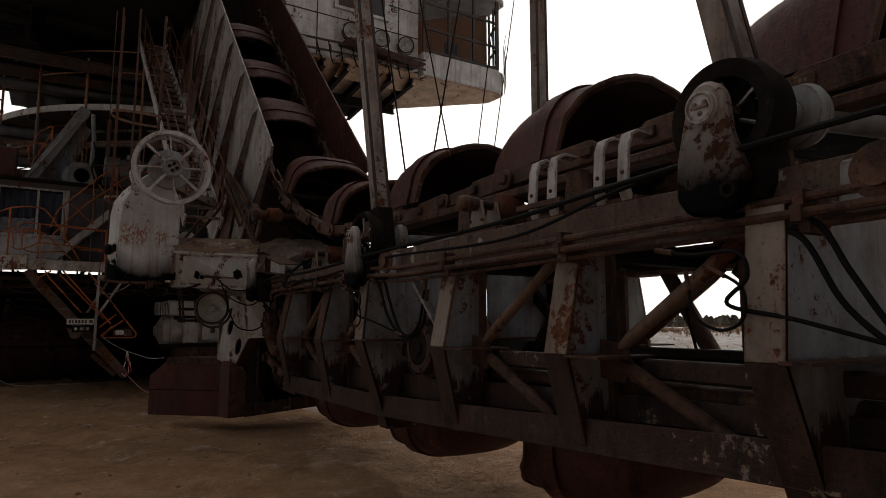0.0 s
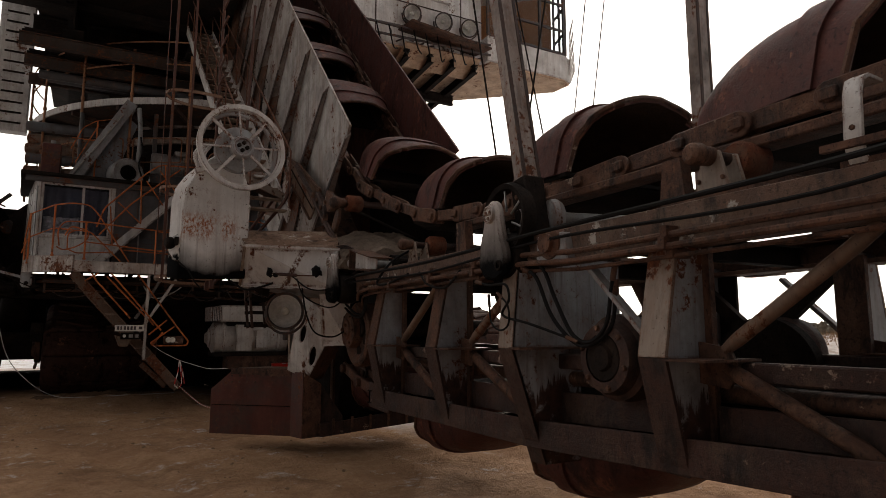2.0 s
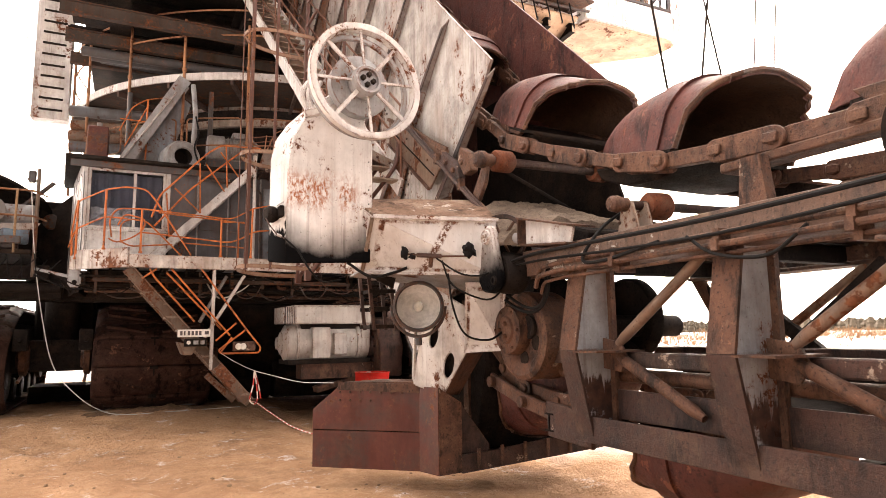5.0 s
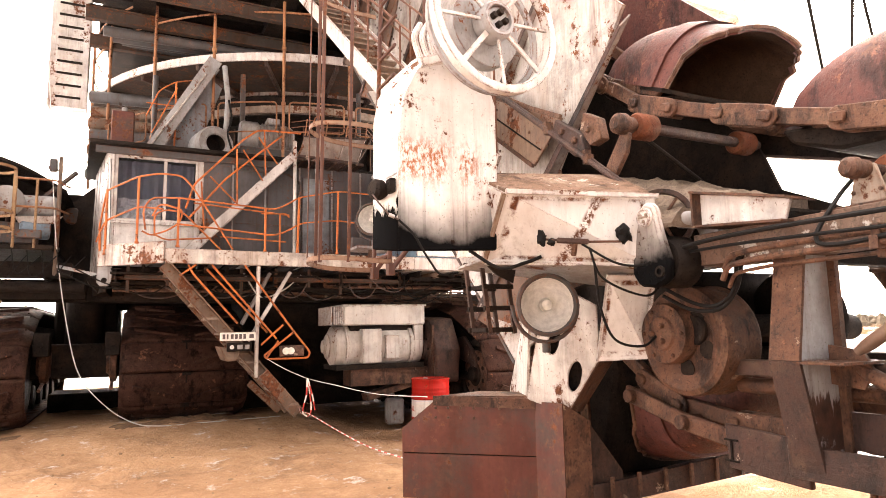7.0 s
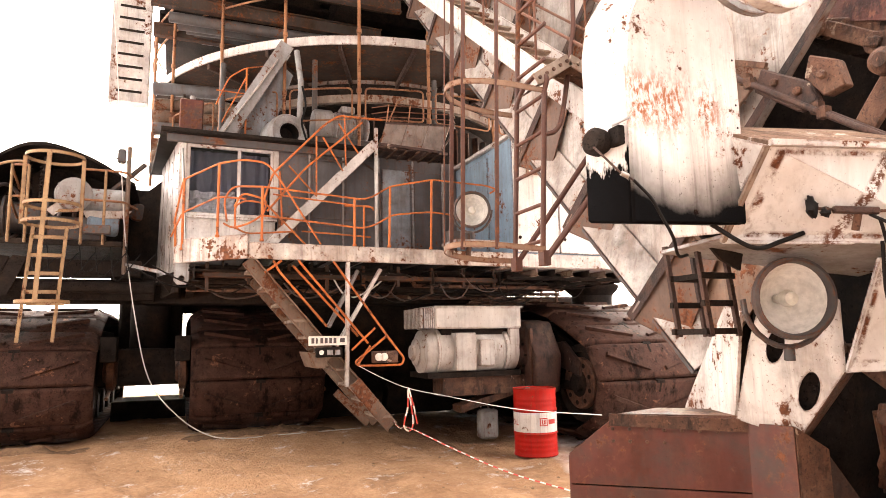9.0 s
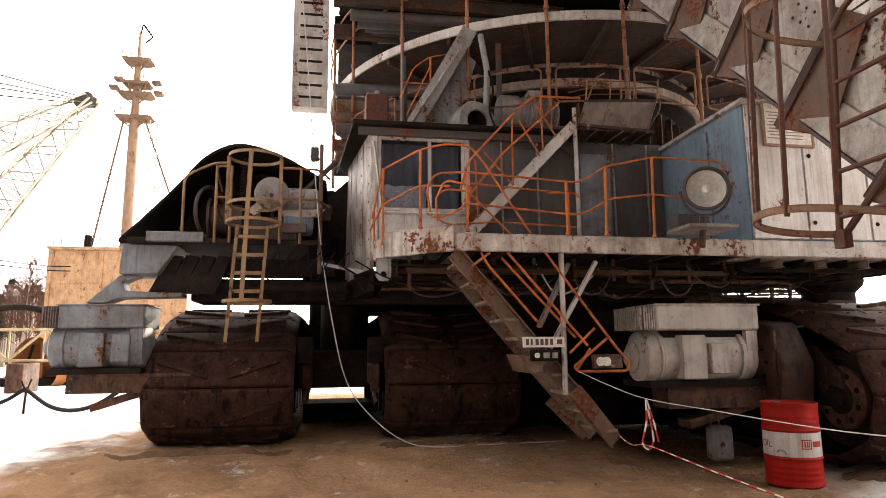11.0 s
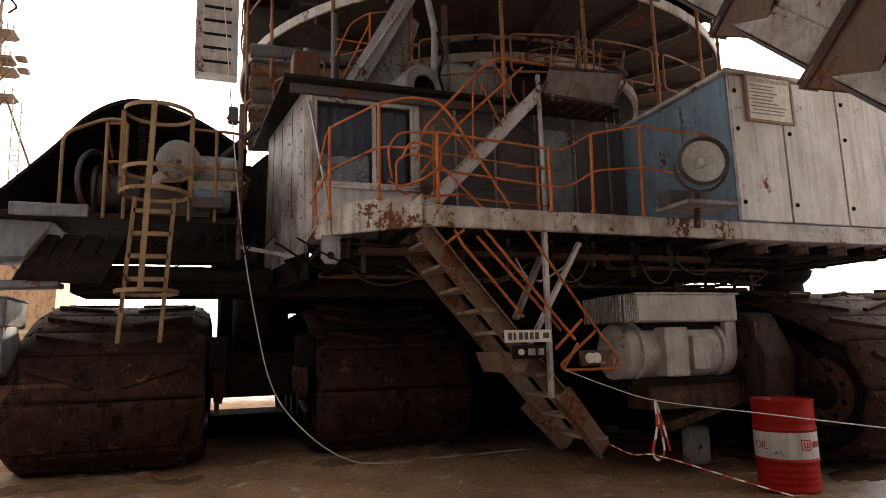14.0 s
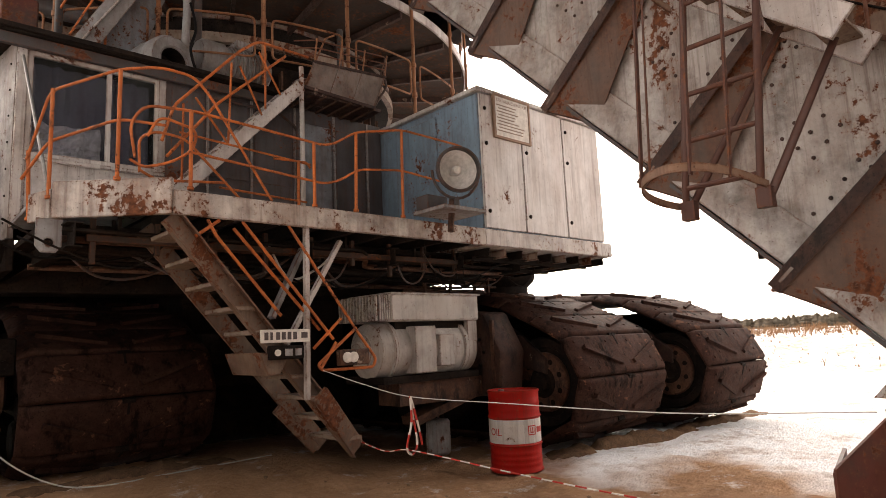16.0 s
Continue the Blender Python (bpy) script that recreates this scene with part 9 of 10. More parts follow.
part("arm", Mesh().box(3.6, 8.4, -5.7, -5.3, 11.0, 11.5), DARK, fb, "", 0.02)
part("link", Mesh().box(5.6, 6.0, -5.3, 4.5, 11.05, 11.45), DARK, fb, "", 0.02)

# ---- distance: mast, dragline booms, plant house, trees, bank ----
def lattice(t, p, q, w0, w1, n, mat, r=0.12):
    """A four-chord lattice boom from p to q."""
    p, q = Vector(p), Vector(q)
    d = (q - p).normalized()
    s = d.cross(Vector((0, 0, 1))).normalized()
    u = s.cross(d)
    def at(k, i, j):
        f = k / n
        w = w0 + (w1 - w0) * f
        return p.lerp(q, f) + s * (w / 2 * i) + u * (w / 2 * j)
    for i, j in ((-1, -1), (1, -1), (1, 1), (-1, 1)):
        part("chord", Mesh().cyl(at(0, i, j), at(n, i, j), r, 6), mat, t)
    web = Mesh()
    cs_ = [(-1, -1), (1, -1), (1, 1), (-1, 1), (-1, -1)]
    for k in range(n):
        for (i, j), (i2, j2) in zip(cs_, cs_[1:]):
            a, b = (at(k, i, j), at(k + 1, i2, j2)) if k % 2 else (at(k, i2, j2), at(k + 1, i, j))
            web.tube([a, b], r * 0.5, 5)
            web.tube([at(k, i, j), at(k, i2, j2)], r * 0.45, 5)
    tagged(part("lacing", web, LACING, t), kind="stuff")


bo = thing("dragline_boom", "white lattice dragline boom slanting against the sky", "lattice boom", "dragline booms", (-22, 50.6, 23))
lattice(bo, (-22.2, 50.7, 23.0), (-36.3, 44.1, -1.5), 0.9, 5.2, 20, PALESTEEL, 0.105)
bo2 = thing("dragline_boom", "white lattice dragline mast slanting against the sky", "lattice boom", "dragline booms", (-22, 50.6, 23))
lattice(bo2, (-22.6, 50.5, 23.2), (-45.6, 39.5, 3.2), 0.9, 5.6, 18, PALESTEEL, 0.095)
part("head", Mesh().box(-23.6, -21.8, 50.2, 51.0, 22.6, 23.3).cyl((-22.6, 50.1, 23.3), (-22.6, 51.1, 23.3), 0.5, 12), DARKGREY, bo2, "dark sheave head")
for dz, dy in ((0, 0), (-1.2, 0.3), (-1.9, 0.6), (-3.0, 0.9)):
    gw = thing("guy_wire", "thin guy wire against the sky", "wire rope", "guy wires", (-22, 50.6, 23))
    part("rope", Mesh().cyl((-23.0, 50.5, 23.4 + dz * 0.2), (-58, 32.5 + dy, 26.4 + dz * 2.6), 0.05, 5), DARK, gw)
for za, zb in ((8.6, 9.6), (8.2, 8.8)):
    gw = thing("guy_wire", "thin sagging wire against the sky", "wire rope", "guy wires", (-19, 51, 9))
    part("rope", Mesh().tube(spline([(-16, 52, zb + 1), (-22, 50.5, za), (-28, 48, za + 0.2), (-36, 45, zb + 0.8)], 8), 0.04, 5), DARK, gw)
ms = thing("mast_tower", "tall rusty mast tower with platforms and a ladder", "mast", at=(-19, 51.8, 10))
part("column", Mesh().lathe([(0.62, 0), (0.46, 2), (0.42, 13), (0.36, 13.2), (0.28, 18), (0.15, 18.2), (0.10, 21)], (-19.1, 51.8, 9.5), (0, 0, 1), 16), MASTPAINT, ms)
for z, w in ((22.2, 1.55), (24.4, 1.5), (25.4, 1.2), (27.6, 1.25)):
    part("platform", Mesh().prism([(-w, 0), (w, 0), (w * 0.75, -0.22), (-w * 0.75, -0.22)], "y", -0.9, 0.9), MASTRUST, ms, "rusty platform").matrix_basis = Matrix.Translation((-19.1, 51.8, z))
    for q in range(-3, 4):
        part("platform_post", Mesh().cyl((-19.1 + w * q / 3.2, 50.95, z), (-19.1 + w * q / 3.2 + 0.04 * (q % 2), 50.95, z + 0.55 + 0.12 * (q % 3)), 0.035, 5), MASTRUST, ms)
    for q in (-1, 1):
        part("platform_knee", Mesh().beam((-19.1 + q * w * 0.8, 51.2, z - 0.15), (-19.1 + q * 0.3, 51.6, z - 0.95), 0.1, 0.1), MASTRUST, ms)
for x, z in ((-20.6, 25.6), (-17.4, 25.4), (-21.0, 24.8), (-17.2, 24.4)):
    part("lamp_box", Mesh().box(x - 0.38, x + 0.38, 51.4, 52.2, z, z + 0.3), MASTRUST, ms, "", 0.05)
for sx in (-1, 1):
    part("stay", Mesh().cyl((-19.1 + sx * 0.9, 51.8, 22), (-19.1 + sx * (5.6 if sx > 0 else 3.0), 51.8, 9), 0.09, 6), MASTRUST, ms)
for dx in (1.6, 2.2):
    part("ladder_rail", Mesh().cyl((-19.1 + dx, 51.6, 9.5), (-19.1 + dx - 0.2, 51.6, 22), 0.05, 6), PALESTEEL, ms)
lad = Mesh()
for k in range(30):
    lad.tube([(-17.5, 51.6, 9.8 + k * 0.4), (-16.95, 51.6, 9.8 + k * 0.4)], 0.035, 5)
tagged(part("rung", lad, PALESTEEL, ms), kind="stuff")
part("finial", Mesh().tube(curve([(-19.1, 51.8, 30), (-18.9, 51.8, 31.2), (-18.0, 51.8, 30), (-18.6, 51.8, 29.4)], 0.2), 0.08, 6), DARK, ms)
ph = thing("plant_house", "ochre plate-walled machine house with rust stains", "building", at=(-19, 53, 0))
part("wall", Mesh().box(-24.3, -13.5, 50.2, 58, 2.5, 9.9), BRICK, ph, "ochre wall plates", 0.05)
for x in (-24.35, -20.4, -17.0, -13.6):
    part("pilaster", Mesh().box(x - 0.15, x + 0.15, 50.05, 50.25, 2.5, 9.9), BRICK, ph)
for z in (4.6, 7.2):
    part("seam", Mesh().box(-24.3, -13.5, 50.12, 50.2, z - 0.08, z + 0.08), BRICK, ph)
part("roof", Mesh().box(-24.6, -13.2, 49.9, 58.3, 9.9, 10.15), BRICK, ph, "", 0.03)
part("base", Mesh().box(-23.5, -14, 50.6, 57, 0, 2.5), DARK, ph)
for k in range(9):
    part("roof_rail", Mesh().cyl((-24.2 + k * 0.6, 50.1, 10.1), (-24.2 + k * 0.6, 50.1, 11.1), 0.03, 5), DARK, ph)
part("vent", Mesh().cyl((-21.7, 50.5, 10.1), (-21.7, 50.5, 11.2), 0.3, 12), DARK, ph)

lt = thing("lattice_gantry", "cream-painted low lattice gantry lying in the yard", "lattice beam", at=(-15, 22, 1))
for z in (1.15, 2.45):
    part("chord", Mesh().beam((-22, 20.0, z + (0.1 if z < 2 else -0.15)), (-7.5, 21.6, z), 0.11, 0.11), CREAM, lt, "", 0.02)
for k in range(12):
    x0, x1 = -22 + k * 1.2, -22 + (k + 1) * 1.2
    y0, y1 = 20.0 + k * 0.132, 20.0 + (k + 1) * 0.132
    part("lacing", Mesh().beam((x0, y0, 1.2 if k % 2 else 2.35), (x1, y1, 2.35 if k % 2 else 1.2), 0.07, 0.09), CREAM, lt)
    part("upright", Mesh().beam((x0, y0, 1.2), (x0, y0, 2.35), 0.06, 0.06), CREAM, lt)
for x in (-20.5, -13, -8):
    part("sleeper", Mesh().box(x - 0.3, x + 0.3, 20.2, 21.6, 0, 1.1), RUST, lt, "", 0.03)
sd = thing("scrap_bucket", "rusty orange scrap dragline bucket lying in snow", "scrap metal", at=(-15.5, 26, 0))
part("shell", Mesh().lathe([(1.25, -1.1), (1.32, -0.4), (1.18, 0.6), (0.8, 1.0), (0.15, 1.1)], (-13.9, 26, 1.05), (0.4, 1, 0.1), 20), ORANGERUST, sd)
part("arch", Mesh().tube(spline([(-18.2, 25.4, 1.9), (-17.4, 25.4, 3.0), (-15.6, 25.4, 3.55), (-13.9, 25.4, 3.25), (-12.9, 25.5, 2.5)], 6), 0.14, 8), DARK, sd)
part("jaw", Mesh().prism([(-13.4, 0.3), (-12.5, 0.5), (-12.2, 2.2), (-12.9, 2.0)], "y", 25.2, 26.3), ORANGERUST, sd, "", 0.05)
part("sledge", Mesh().box(-18, -12.6, 25.3, 27, 0.0, 0.35), DARK, sd, "", 0.03)
for q in range(7):
    part("scrap_bar", Mesh().beam((-18.0 + 0.75 * q, 25.5, 0.3), (-17.6 + 0.7 * q + 0.3 * math.sin(q * 2.3), 25.7, 1.6 + 0.5 * math.sin(q * 1.7)), 0.12, 0.09), ORANGERUST if q % 2 else DARK, sd, "bent scrap bar")

fp = [(-11.13, 12.26), (-8.85, 11.5), (-13.4, 13.0)]
for x, y in fp:
    q = thing("chain_post", "forked dark stick post of a chain barrier in snow", "fence post", "chain posts", (x, y, 0))
    part("stake", Mesh().tube([(x, y, -0.05), (x + 0.02, y, 0.55)], 0.03, 7), DARK, q)
    part("fork", Mesh().tube([(x + 0.02, y, 0.5), (x - 0.1, y, 0.8)], 0.022, 6).tube([(x + 0.02, y, 0.5), (x + 0.13, y, 0.85)], 0.022, 6), DARK, q)
for a, b, sag in (((-13.4, 13.0, 0.6), (-11.13, 12.26, 0.6), 0.4), ((-11.13, 12.26, 0.6), (-8.85, 11.5, 0.6), 0.42), ((-8.85, 11.5, 0.6), (-5.2, 8.6, 1.25), 0.75)):
    bc = thing("barrier_hose", "thick black hose hung between stakes", "hose", "barrier hoses", a)
    mid = [Vector(a).lerp(Vector(b), f) - Vector((0, 0, sag * 4 * f * (1 - f))) for f in (0, 0.25, 0.5, 0.75, 1)]
    part("hose", Mesh().tube(spline(mid, 8), 0.05, 8), RUBBER, bc)


def bank_height(d, a):
    k = max(0.0, min(1.0, (d - 21.5) / 9.0))
    return (k * k * (3 - 2 * k)) * (1.15 + 0.5 * noise.noise(Vector((a * 6, d * 0.05, 2)))) + 0.25 * noise.noise(Vector((a * 30, d * 0.4, 5))) * k - 0.02


bk = Mesh()
na, nd = 120, 26
ctr = Vector((-1, -5, 0))
for i in range(na + 1):
    a = -0.6 + 1.75 * i / na
    for jj in range(nd + 1):
        d_ = 20.5 + 24 * (jj / nd) ** 1.4
        bk.v.append((ctr.x + d_ * math.cos(a), ctr.y + d_ * math.sin(a), bank_height(d_, a)))
bk.f = [(i * (nd + 1) + jj, i * (nd + 1) + jj + 1, (i + 1) * (nd + 1) + jj + 1, (i + 1) * (nd + 1) + jj) for i in range(na) for jj in range(nd)]
setting(part("snow_bank", bk, BANKSNOW), "snow-covered earth bank with dead grass at the yard's edge", "bank")
rng = random.Random(12)
gr = Mesh()
for k in range(9000):
    a = -0.55 + 1.65 * rng.random()
    d_ = 23 + 20 * rng.random() ** 0.8
    dens = 0.25 + 0.75 * (d_ > 29)
    if rng.random() > dens:
        continue
    x, y = ctr.x + d_ * math.cos(a), ctr.y + d_ * math.sin(a)
    z = bank_height(d_, a) - 0.03
    h = rng.uniform(0.12, 0.42) * (1.1 if d_ > 29 else 0.5)
    for b in range(3):
        t_ = rng.random() * 6.28
        w = 0.012
        lx, ly = math.cos(t_) * h * 0.35, math.sin(t_) * h * 0.35
        px, py = -math.sin(a) * w, math.cos(a) * w
        gr.add([(x - px, y - py, z), (x + px, y + py, z), (x + lx, y + ly, z + h)], [(0, 1, 2)])
tagged(part("dry_grass", gr, DRYGRASS, smooth=False), "tufts of tawny dry grass on the snow bank", "grass", "", "stuff")


def tree(x, y, h, pine, seed):
    """A bare birch with limbs and twigs, or a pine with clumps of needles."""
    r_ = random.Random(seed)
    t = thing("pine_tree" if pine else "birch_tree", "dark green pine with an uneven crown" if pine else "bare birch with a pale trunk and fine twigs", "tree", "far trees", (x, y, 0))
    lean = r_.uniform(-0.03, 0.03) * h
    top = Vector((x + lean, y, h))
    part("trunk", Mesh().tube([(x, y, -0.1), (x + lean * 0.4, y, h * 0.45), top], [0.02 * h, 0.012 * h, 0.002 * h], 6), BARK if pine else BIRCHBARK, t)
    cr = Mesh()
    if pine:
        for k in range(150):
            f = r_.uniform(0.42, 1.0)
            rad = (1.05 - f) * h * 0.34 * r_.uniform(0.3, 1.0) + 0.15
            a = r_.random() * 6.28
            c = Vector((x + lean * f + rad * math.cos(a), y + rad * math.sin(a), h * f))
            for q in range(4):
                b = r_.random() * 6.28
                s_ = r_.uniform(0.25, 0.6)
                u_ = Vector((math.cos(b), math.sin(b), r_.uniform(-0.5, 0.3))) * s_
                w_ = Vector((-math.sin(b), math.cos(b), r_.uniform(-0.2, 0.4))) * s_ * 0.5
                cr.add([c, c + u_ + w_, c + u_ * 1.3 - w_], [(0, 1, 2)])
        part("crown", cr, NEEDLES, t, smooth=False)
    else:
        for k in range(46):
            f = r_.uniform(0.3, 0.97)
            a = r_.random() * 6.28
            L = h * 0.2 * (1.1 - f) * r_.uniform(0.7, 1.4) + 0.4
            base = Vector((x + lean * f, y, h * f))
            tip = base + Vector((math.cos(a) * L, math.sin(a) * L, L * r_.uniform(0.5, 1.1)))
            cr.tube([base, tip], [0.05, 0.012], 4, False)
            for q in range(7):
                g = base.lerp(tip, r_.uniform(0.3, 1.0))
                e = g + Vector((r_.uniform(-1, 1), r_.uniform(-1, 1), r_.uniform(-0.2, 1.0))) * L * 0.35
                cr.add([g, g + Vector((0.03, 0, 0)), e], [(0, 1, 2)])
        part("crown", cr, TWIG, t, smooth=False)


rng = random.Random(21)
for k in range(190):
    az = radians(rng.uniform(110.6, 123.5))
    d_ = rng.uniform(72, 112)
    tree(-1.5 + d_ * math.cos(az), -5.7 + d_ * math.sin(az), rng.uniform(7.2, 11.5) * (1.15 if math.degrees(az) > 117 else 1.0), rng.random() < 0.13, 100 + k)
wd = Mesh()
rng = random.Random(5)
for k in range(1500):
    a = radians(rng.uniform(-35, 75))
    d_ = rng.uniform(330, 420)
    x, y = d_ * math.cos(a), d_ * math.sin(a) - 5
    h = rng.uniform(4.5, 6.8)
    w = rng.uniform(1.8, 3.4)
    m_ = 7
    wd.lathe([(w * math.sqrt(1 - q / m_) * rng.uniform(0.6, 1.15) + 0.05, h * q / m_) for q in range(m_ + 1)], (x, y, 0), (rng.uniform(-0.05, 0.05), 0, 1), 5)
tagged(part("far_woods", wd, WOODS, smooth=False), "dark far strip of woods on the horizon", "woods", "", "stuff")


# ---- pipes, cables and gear under the deck ----
ug = random.Random(21)
for k in range(9):
    z = 2.46 - 0.045 * (k % 4)
    pp = thing("service_pipe", "dark service pipe running under the deck", "pipe", "service pipes", (2.0, 0.8 + 0.2 * k, z))
    x0, x1 = -0.6 + 0.2 * ug.random(), 4.4 + 0.5 * ug.random()
    part("pipe", Mesh().tube(curve([(x0, 0.75 + 0.2 * k, z), (x0 + 2.2 + ug.random(), 0.75 + 0.2 * k, z), (x0 + 2.5 + ug.random(), 0.85 + 0.2 * k, z - 0.08), (x1, 0.85 + 0.2 * k, z - 0.08)], 0.1), 0.018 + 0.012 * (k % 3), 8), RUST if k % 3 == 1 else DARK, pp)
    for j in range(5):
        x = x0 + 0.4 + 1.1 * j
        part("hanger", Mesh().beam((x, 0.75 + 0.2 * k, z + 0.02), (x, 0.75 + 0.2 * k, 2.6), 0.012, 0.03), DARK, pp)
part("edge_channel", Mesh().box(-0.4, 3.7, 0.78, 0.84, 2.38, 2.44), RINGGREY, ch, "grey edge channel under the deck", 0.005)
for k in range(9):
    x = -0.35 + 0.5 * k
    part("edge_hanger", Mesh().box(x - 0.02, x + 0.02, 0.79, 0.83, 2.2 if k % 3 == 0 else 2.3, 2.57), RINGGREY, ch)
for k in range(16):
    xa = -1.0 + 0.36 * k + 0.15 * ug.random()
    ya = 0.7 + 0.9 * ug.random()
    L = 0.6 + 0.8 * ug.random()
    hose([(xa, ya, 2.5), (xa + L * 0.3, ya + 0.05, 2.36 - 0.22 * ug.random()), (xa + L * 0.7, ya + 0.1, 2.34 - 0.2 * ug.random()), (xa + L, ya + 0.1, 2.5)], 0.008 + 0.006 * ug.random(), "dark cable sagging under the deck", DARKGREY if k % 3 else CABLEWHITE if k == 6 else DARK, "slack_cable")
for x in range(9):
    xx = 3.85 + 0.3 * x
    part("cabinet_joist", Mesh().profile((xx, 0.4, 2.5), (xx, 2.9, 2.5), 0.05, 0.1, 0.008), STAIRPAINT if x % 2 else DARK, ch)
for y in (0.6, 1.3, 2.0, 2.7):
    part("cabinet_bearer", Mesh().profile((3.75, y, 2.44), (6.1, y, 2.44), 0.07, 0.06, 0.008), DARK, ch)

lg = thing("hanger_lug", "grey plate lug with a round hole under the deck corner", "lug", at=(-0.64, 0.9, 2.38))
part("plate", holed([V((-0.73, 0.9, 2.56)), V((-0.73, 0.9, 2.34)), V((-0.69, 0.9, 2.29)), V((-0.59, 0.9, 2.29)), V((-0.55, 0.9, 2.34)), V((-0.55, 0.9, 2.56))], [(0.19, 0.09, 0.035, 0.035)], 0.03), GREY, lg)

# rusty pipe rack and fittings behind the drive motor
rk = thing("pipe_rack", "rusty rack of pipes and rods behind the motor", "pipe rack", at=(4.9, 2.1, 2.2))
for k in range(7):
    part("rod", Mesh().cyl((3.7 + 0.1 * k, 1.9 + 0.12 * (k % 4), 2.12 + 0.04 * k), (5.6 + 0.1 * ug.random(), 2.0 + 0.1 * (k % 3), 2.14 + 0.04 * k), 0.016, 8), RUST, rk)
for x in (4.2, 4.7, 5.2, 5.5):
    part("upright", Mesh().box(x - 0.02, x + 0.02, 2.0, 2.04, 2.05, 2.5), RUST, rk)
part("bearer", Mesh().box(3.7, 5.6, 1.95, 2.1, 2.04, 2.09), RUST, rk, "", 0.008)
gc2 = thing("gear_case", "rusty bolted gear case between motor and crawler", "gear case", at=(4.45, 1.3, 0.9))
part("case", Mesh().prism([(0.7, 0.75), (1.7, 0.75), (1.8, 1.4), (1.4, 1.85), (0.9, 1.8), (0.62, 1.3)], "x", 4.22, 4.66), MUDRUST, gc2, "", 0.03)
part("cap", Mesh().lathe([(0, -0.05), (0.17, -0.05), (0.2, 0), (0.26, 0.02), (0.26, 0.1)], (4.2, 1.15, 1.3), (1, 0, 0), 24), MUDRUST, gc2)
for k in range(8):
    a = 2 * math.pi * k / 8
    part("bolt", Mesh().bolt((4.215, 1.15 + 0.225 * math.cos(a), 1.3 + 0.225 * math.sin(a)), (-1, 0, 0), 0.022, 0.03), DARK, gc2)
for y in (0.75, 1.55):
    part("rib", Mesh().box(4.2, 4.24, y, y + 0.05, 0.8, 1.7), RUST, gc2)
jc = thing("jerrycan", "pale grey plastic jerrycan standing on sand under the motor", "canister", at=(3.75, 1.35, 0.1))
part("body", Mesh().box(3.6, 3.9, 1.25, 1.45, 0.06, 0.5), GREY, jc, "", 0.04)
part("neck", Mesh().cyl((3.82, 1.35, 0.5), (3.82, 1.35, 0.55), 0.03, 12), DARK, jc)
part("handle", Mesh().tube(curve([(3.64, 1.35, 0.49), (3.64, 1.35, 0.56), (3.76, 1.35, 0.56), (3.76, 1.35, 0.49)], 0.03), 0.012, 8), GREY, jc)

# brake rods and hubs between the inner crawlers
for x0, y0 in ((-1.62, 3.5), (-0.56, 3.3), (1.72, 3.4)):
    hb2 = thing("axle_hub", "dark greasy axle hub with rods beside a crawler", "hub", "axle hubs", (x0, y0, 1.0))
    part("hub", Mesh().lathe([(0, -0.1), (0.16, -0.1), (0.2, -0.05), (0.3, -0.04), (0.32, 0.06), (0.2, 0.1), (0, 0.1)], (x0, y0 + 0.6, 1.15), (1, 0, 0), 24), RUST, hb2)
    part("rod", Mesh().cyl((x0, y0, 1.5), (x0, y0 + 1.4, 1.3), 0.035, 8), DARK, hb2)
    part("rod", Mesh().cyl((x0, y0 + 0.1, 0.75), (x0, y0 + 1.4, 1.0), 0.03, 8), RUST, hb2)
    part("block", Mesh().box(x0 - 0.12, x0 + 0.12, y0 + 0.05, y0 + 0.35, 1.3, 1.7), DARK, hb2, "", 0.02)

# ---- sloping channels under the chute foot ----
for k, (dy, dz) in enumerate(((0, 0), (0.06, 0.055))):
    cp_ = thing("chute_pipe", "brown steel pipe sloping down beside the chute foot", "pipe", "chute pipes", (2.9, -4.9 + dy, 3.0))
    part("pipe", Mesh().cyl((2.88 + 0.03 * k, -3.7 + dy, 3.90 + dz), (2.88 + 0.03 * k, -5.56 + dy, 2.48 + dz), 0.02, 10), MUDRUST, cp_)
    for q in (0.45, 0.72):
        part("clip", Mesh().box(2.86 + 0.03 * k, 2.92 + 0.03 * k, -3.7 + dy - 1.86 * q - 0.03, -3.7 + dy - 1.86 * q + 0.03, 3.87 + dz - 1.42 * q, 3.94 + dz - 1.42 * q), RUST, cp_)
tp = thing("tan_side_plate", "tan-painted side plate with rust runs under the chute wall", "steel plate", at=(2.98, -3.9, 3.4))
part("plate", Mesh().plate([V((2.98, -3.0, 4.2)), V((2.98, -3.6, 3.95)), V((2.98, -4.62, 3.36)), V((2.98, -4.18, 3.05)), V((2.98, -3.0, 3.88))], 0.02), BRACEPAINT, tp)
part("edge_strip", Mesh().beam(V((2.96, -3.0, 3.88)), V((2.96, -4.18, 3.05)), 0.03, 0.03), RUST, tp)
part("edge_strip", Mesh().beam(V((2.96, -3.0, 4.2)), V((2.96, -4.62, 3.37)), 0.03, 0.04), RUST, tp)
part("seam_rod", Mesh().cyl(V((2.962, -3.1, 4.02)), V((2.962, -4.3, 3.17)), 0.008, 8), DARK, tp)
for k in range(5):
    part("bolt", Mesh().bolt((2.965, -3.3 - 0.28 * k, 3.98 - 0.2 * k), (-1, 0, 0), 0.014, 0.012), RUST, tp)
fl_ = thing("foot_lugs", "worn rusty lugs and bolts where the chute wall ends", "bracket", at=(2.95, -4.9, 3.1))
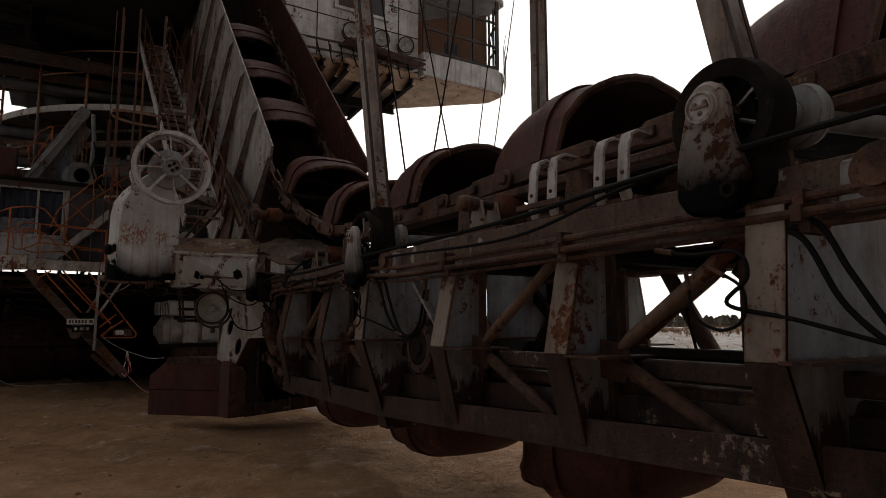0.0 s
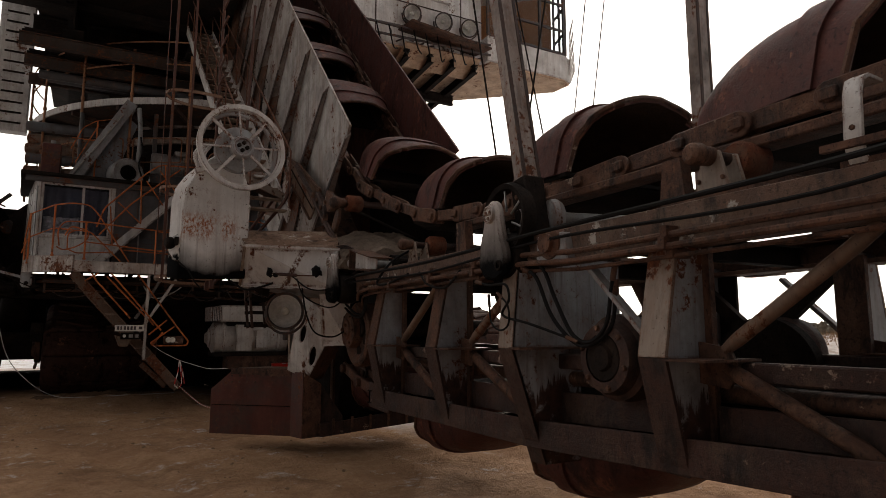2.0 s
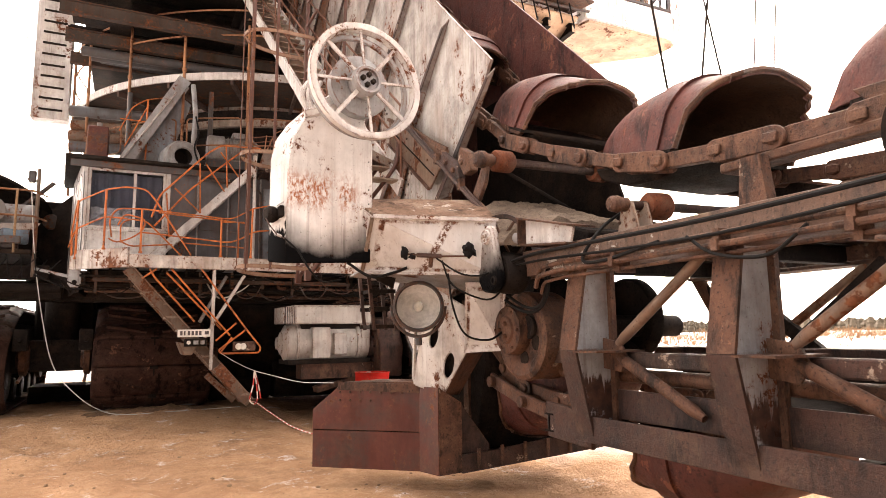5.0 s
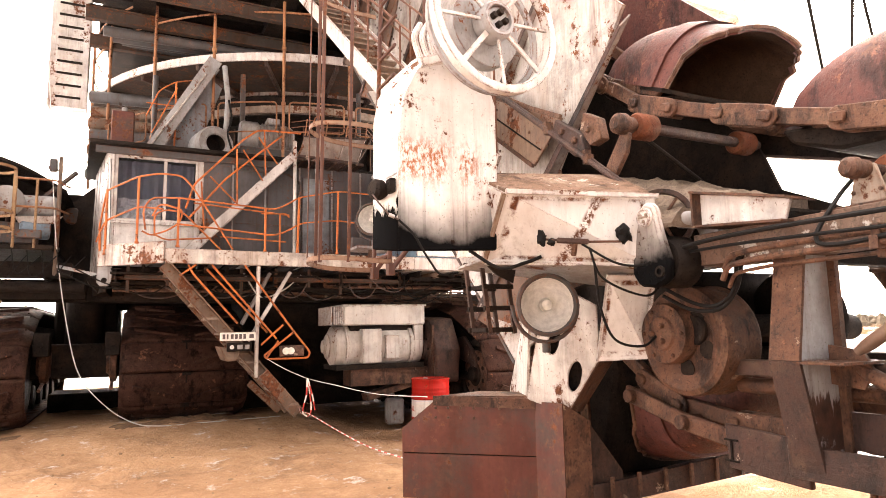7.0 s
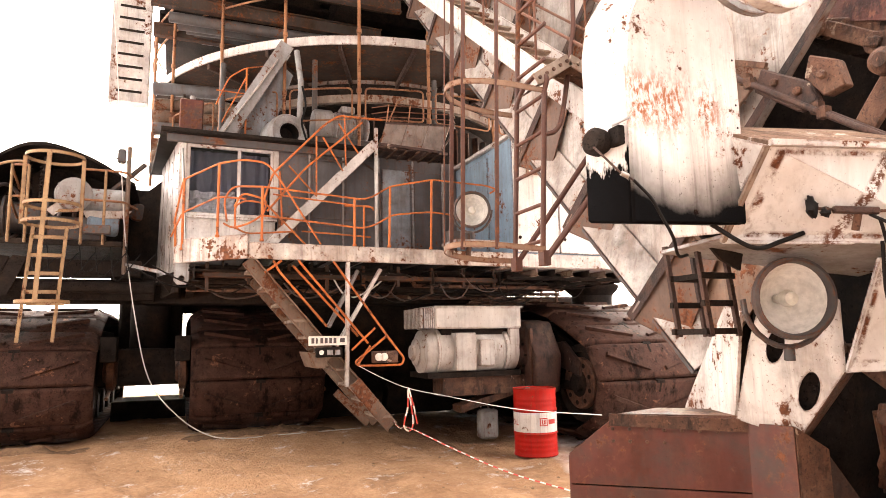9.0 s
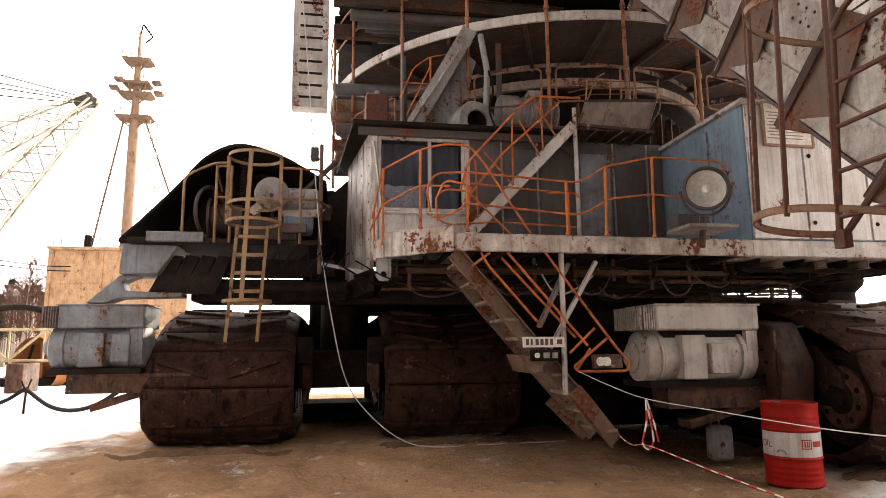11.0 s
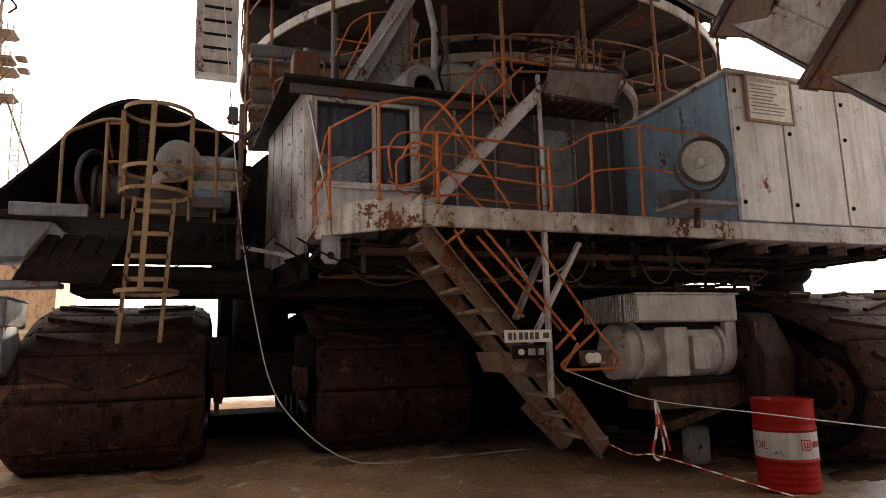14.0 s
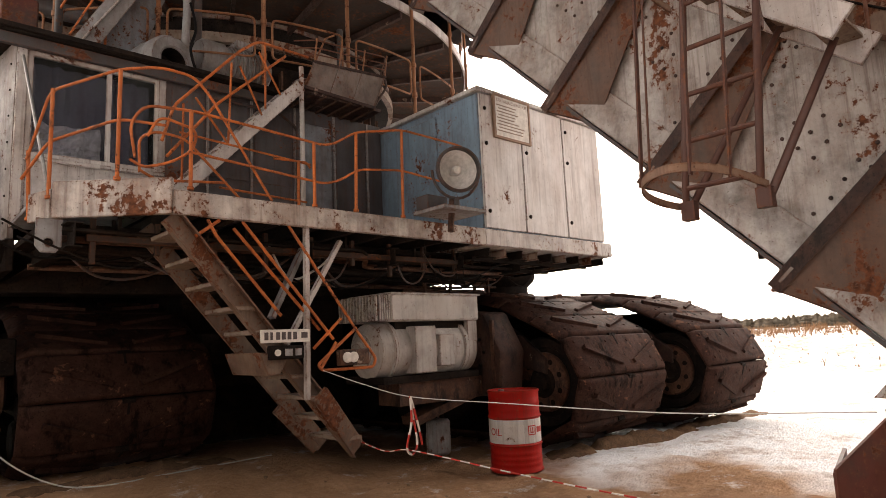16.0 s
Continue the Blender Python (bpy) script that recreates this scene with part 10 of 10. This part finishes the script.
part("lug", Mesh().prism([(-4.62, 3.34), (-4.95, 3.12), (-5.0, 2.98), (-4.86, 2.95), (-4.55, 3.2)], "x", 2.9, 2.97), MUDRUST, fl_, "", 0.01)
part("lug", Mesh().prism([(-4.95, 3.3), (-5.12, 3.2), (-5.16, 3.02), (-5.02, 3.0), (-4.9, 3.16)], "x", 2.93, 3.02), RUST, fl_, "", 0.01)
for y, z in ((-4.72, 3.2), (-4.88, 3.08), (-5.05, 3.12)):
    part("bolt", Mesh().bolt((2.9, y, z), (-1, 0, 0), 0.03, 0.03), RUST, fl_)

# ---- loose sand clods over the yard ----
def clods():
    r = random.Random(8)
    m = Mesh()
    for k in range(420):
        x, y = r.uniform(-4.5, 3.0), r.uniform(-7.5, 2.6)
        if r.random() < 0.25:
            x, y = r.uniform(1.5, 4.2), r.uniform(-10.5, -1.0)
        s = 0.006 + 0.022 * r.random() ** 3
        z = ground_height(x, y)
        v = [Vector((math.cos(a) * s * r.uniform(0.6, 1.2), math.sin(a) * s * r.uniform(0.6, 1.2), h * s)) + Vector((x, y, z)) for h, c in ((-0.3, 5), (0.45, 5)) for a in [2 * math.pi * i / c for i in range(c)]]
        v.append(Vector((x, y, z + s * 0.8)))
        m.add(v, [(i, (i + 1) % 5, 5 + (i + 1) % 5, 5 + i) for i in range(5)] + [(5 + i, 5 + (i + 1) % 5, 10) for i in range(5)])
    return tagged(part("sand_clods", m, CLOD, smooth=False), "small loose clods of brown sand on the yard", "sand clods", "", "stuff")


clods()


# ---- ridges of sand pushed up beside the tracks ----
def berm(a, b, w, h, seed):
    """A low ridge of loose sand from a to b."""
    a, b = Vector((*a, 0)), Vector((*b, 0))
    d = (b - a).normalized()
    sd_ = Vector((-d.y, d.x, 0))
    nl, nw = max(8, int((b - a).length / 0.06)), 12
    m = Mesh()
    for i in range(nl + 1):
        for j in range(nw + 1):
            u, v = i / nl, j / nw * 2 - 1
            p = a.lerp(b, u) + sd_ * (v * w * (0.7 + 0.5 * noise.noise(Vector((u * 4, seed, 0)))))
            k = math.sin(math.pi * u) ** 0.5 * (1 - v * v)
            z = ground_height(p.x, p.y) - 0.03 + k * h * (0.7 + 0.6 * noise.noise(Vector((p.x * 4, p.y * 4, seed)))) + 0.03 * k * noise.noise(Vector((p.x * 17, p.y * 17, seed)))
            m.v.append((p.x, p.y, z))
    m.f = [(i * (nw + 1) + j, i * (nw + 1) + j + 1, (i + 1) * (nw + 1) + j + 1, (i + 1) * (nw + 1) + j) for i in range(nl) for j in range(nw)]
    t = thing("sand_ridge", "low ridge of loose brown sand pushed up beside a track", "sand ridge", "sand ridges", tuple(a))
    part("sand", m, RIDGE, t)


berm((4.5, 0.35), (7.6, -0.1), 0.32, 0.17, 1.0)
berm((7.3, 0.1), (10.1, -0.15), 0.32, 0.16, 2.0)
berm((-4.2, 2.75), (-1.6, 2.8), 0.3, 0.13, 3.0)
berm((-0.6, 2.75), (1.8, 2.85), 0.35, 0.14, 4.0)

# landing beams at the foot of the chute stair
lb = thing("landing_beam", "white riveted angle beams of the stair landing", "steel beam", "landing beams", (2.25, -3.3, 3.7))
for a, b in (((1.75, -3.62, 3.49), (2.06, -3.62, 3.70)), ((2.06, -3.62, 3.70), (2.8, -3.62, 3.42))):
    part("angle", Mesh().beam(a, b, 0.10, 0.02, (0, 1, 0)), STAIRPAINT, lb, "", 0.004)
    part("leg", Mesh().beam(V(a) + V((0, 0.12, -0.05)), V(b) + V((0, 0.12, -0.05)), 0.012, 0.24, (0, 1, 0)), RUST, lb)
    for k in range(5):
        part("bolt", Mesh().bolt(V(a).lerp(V(b), (k + 0.5) / 5) + V((0, -0.01, 0)), (0, -1, 0), 0.016, 0.014), RUST, lb)
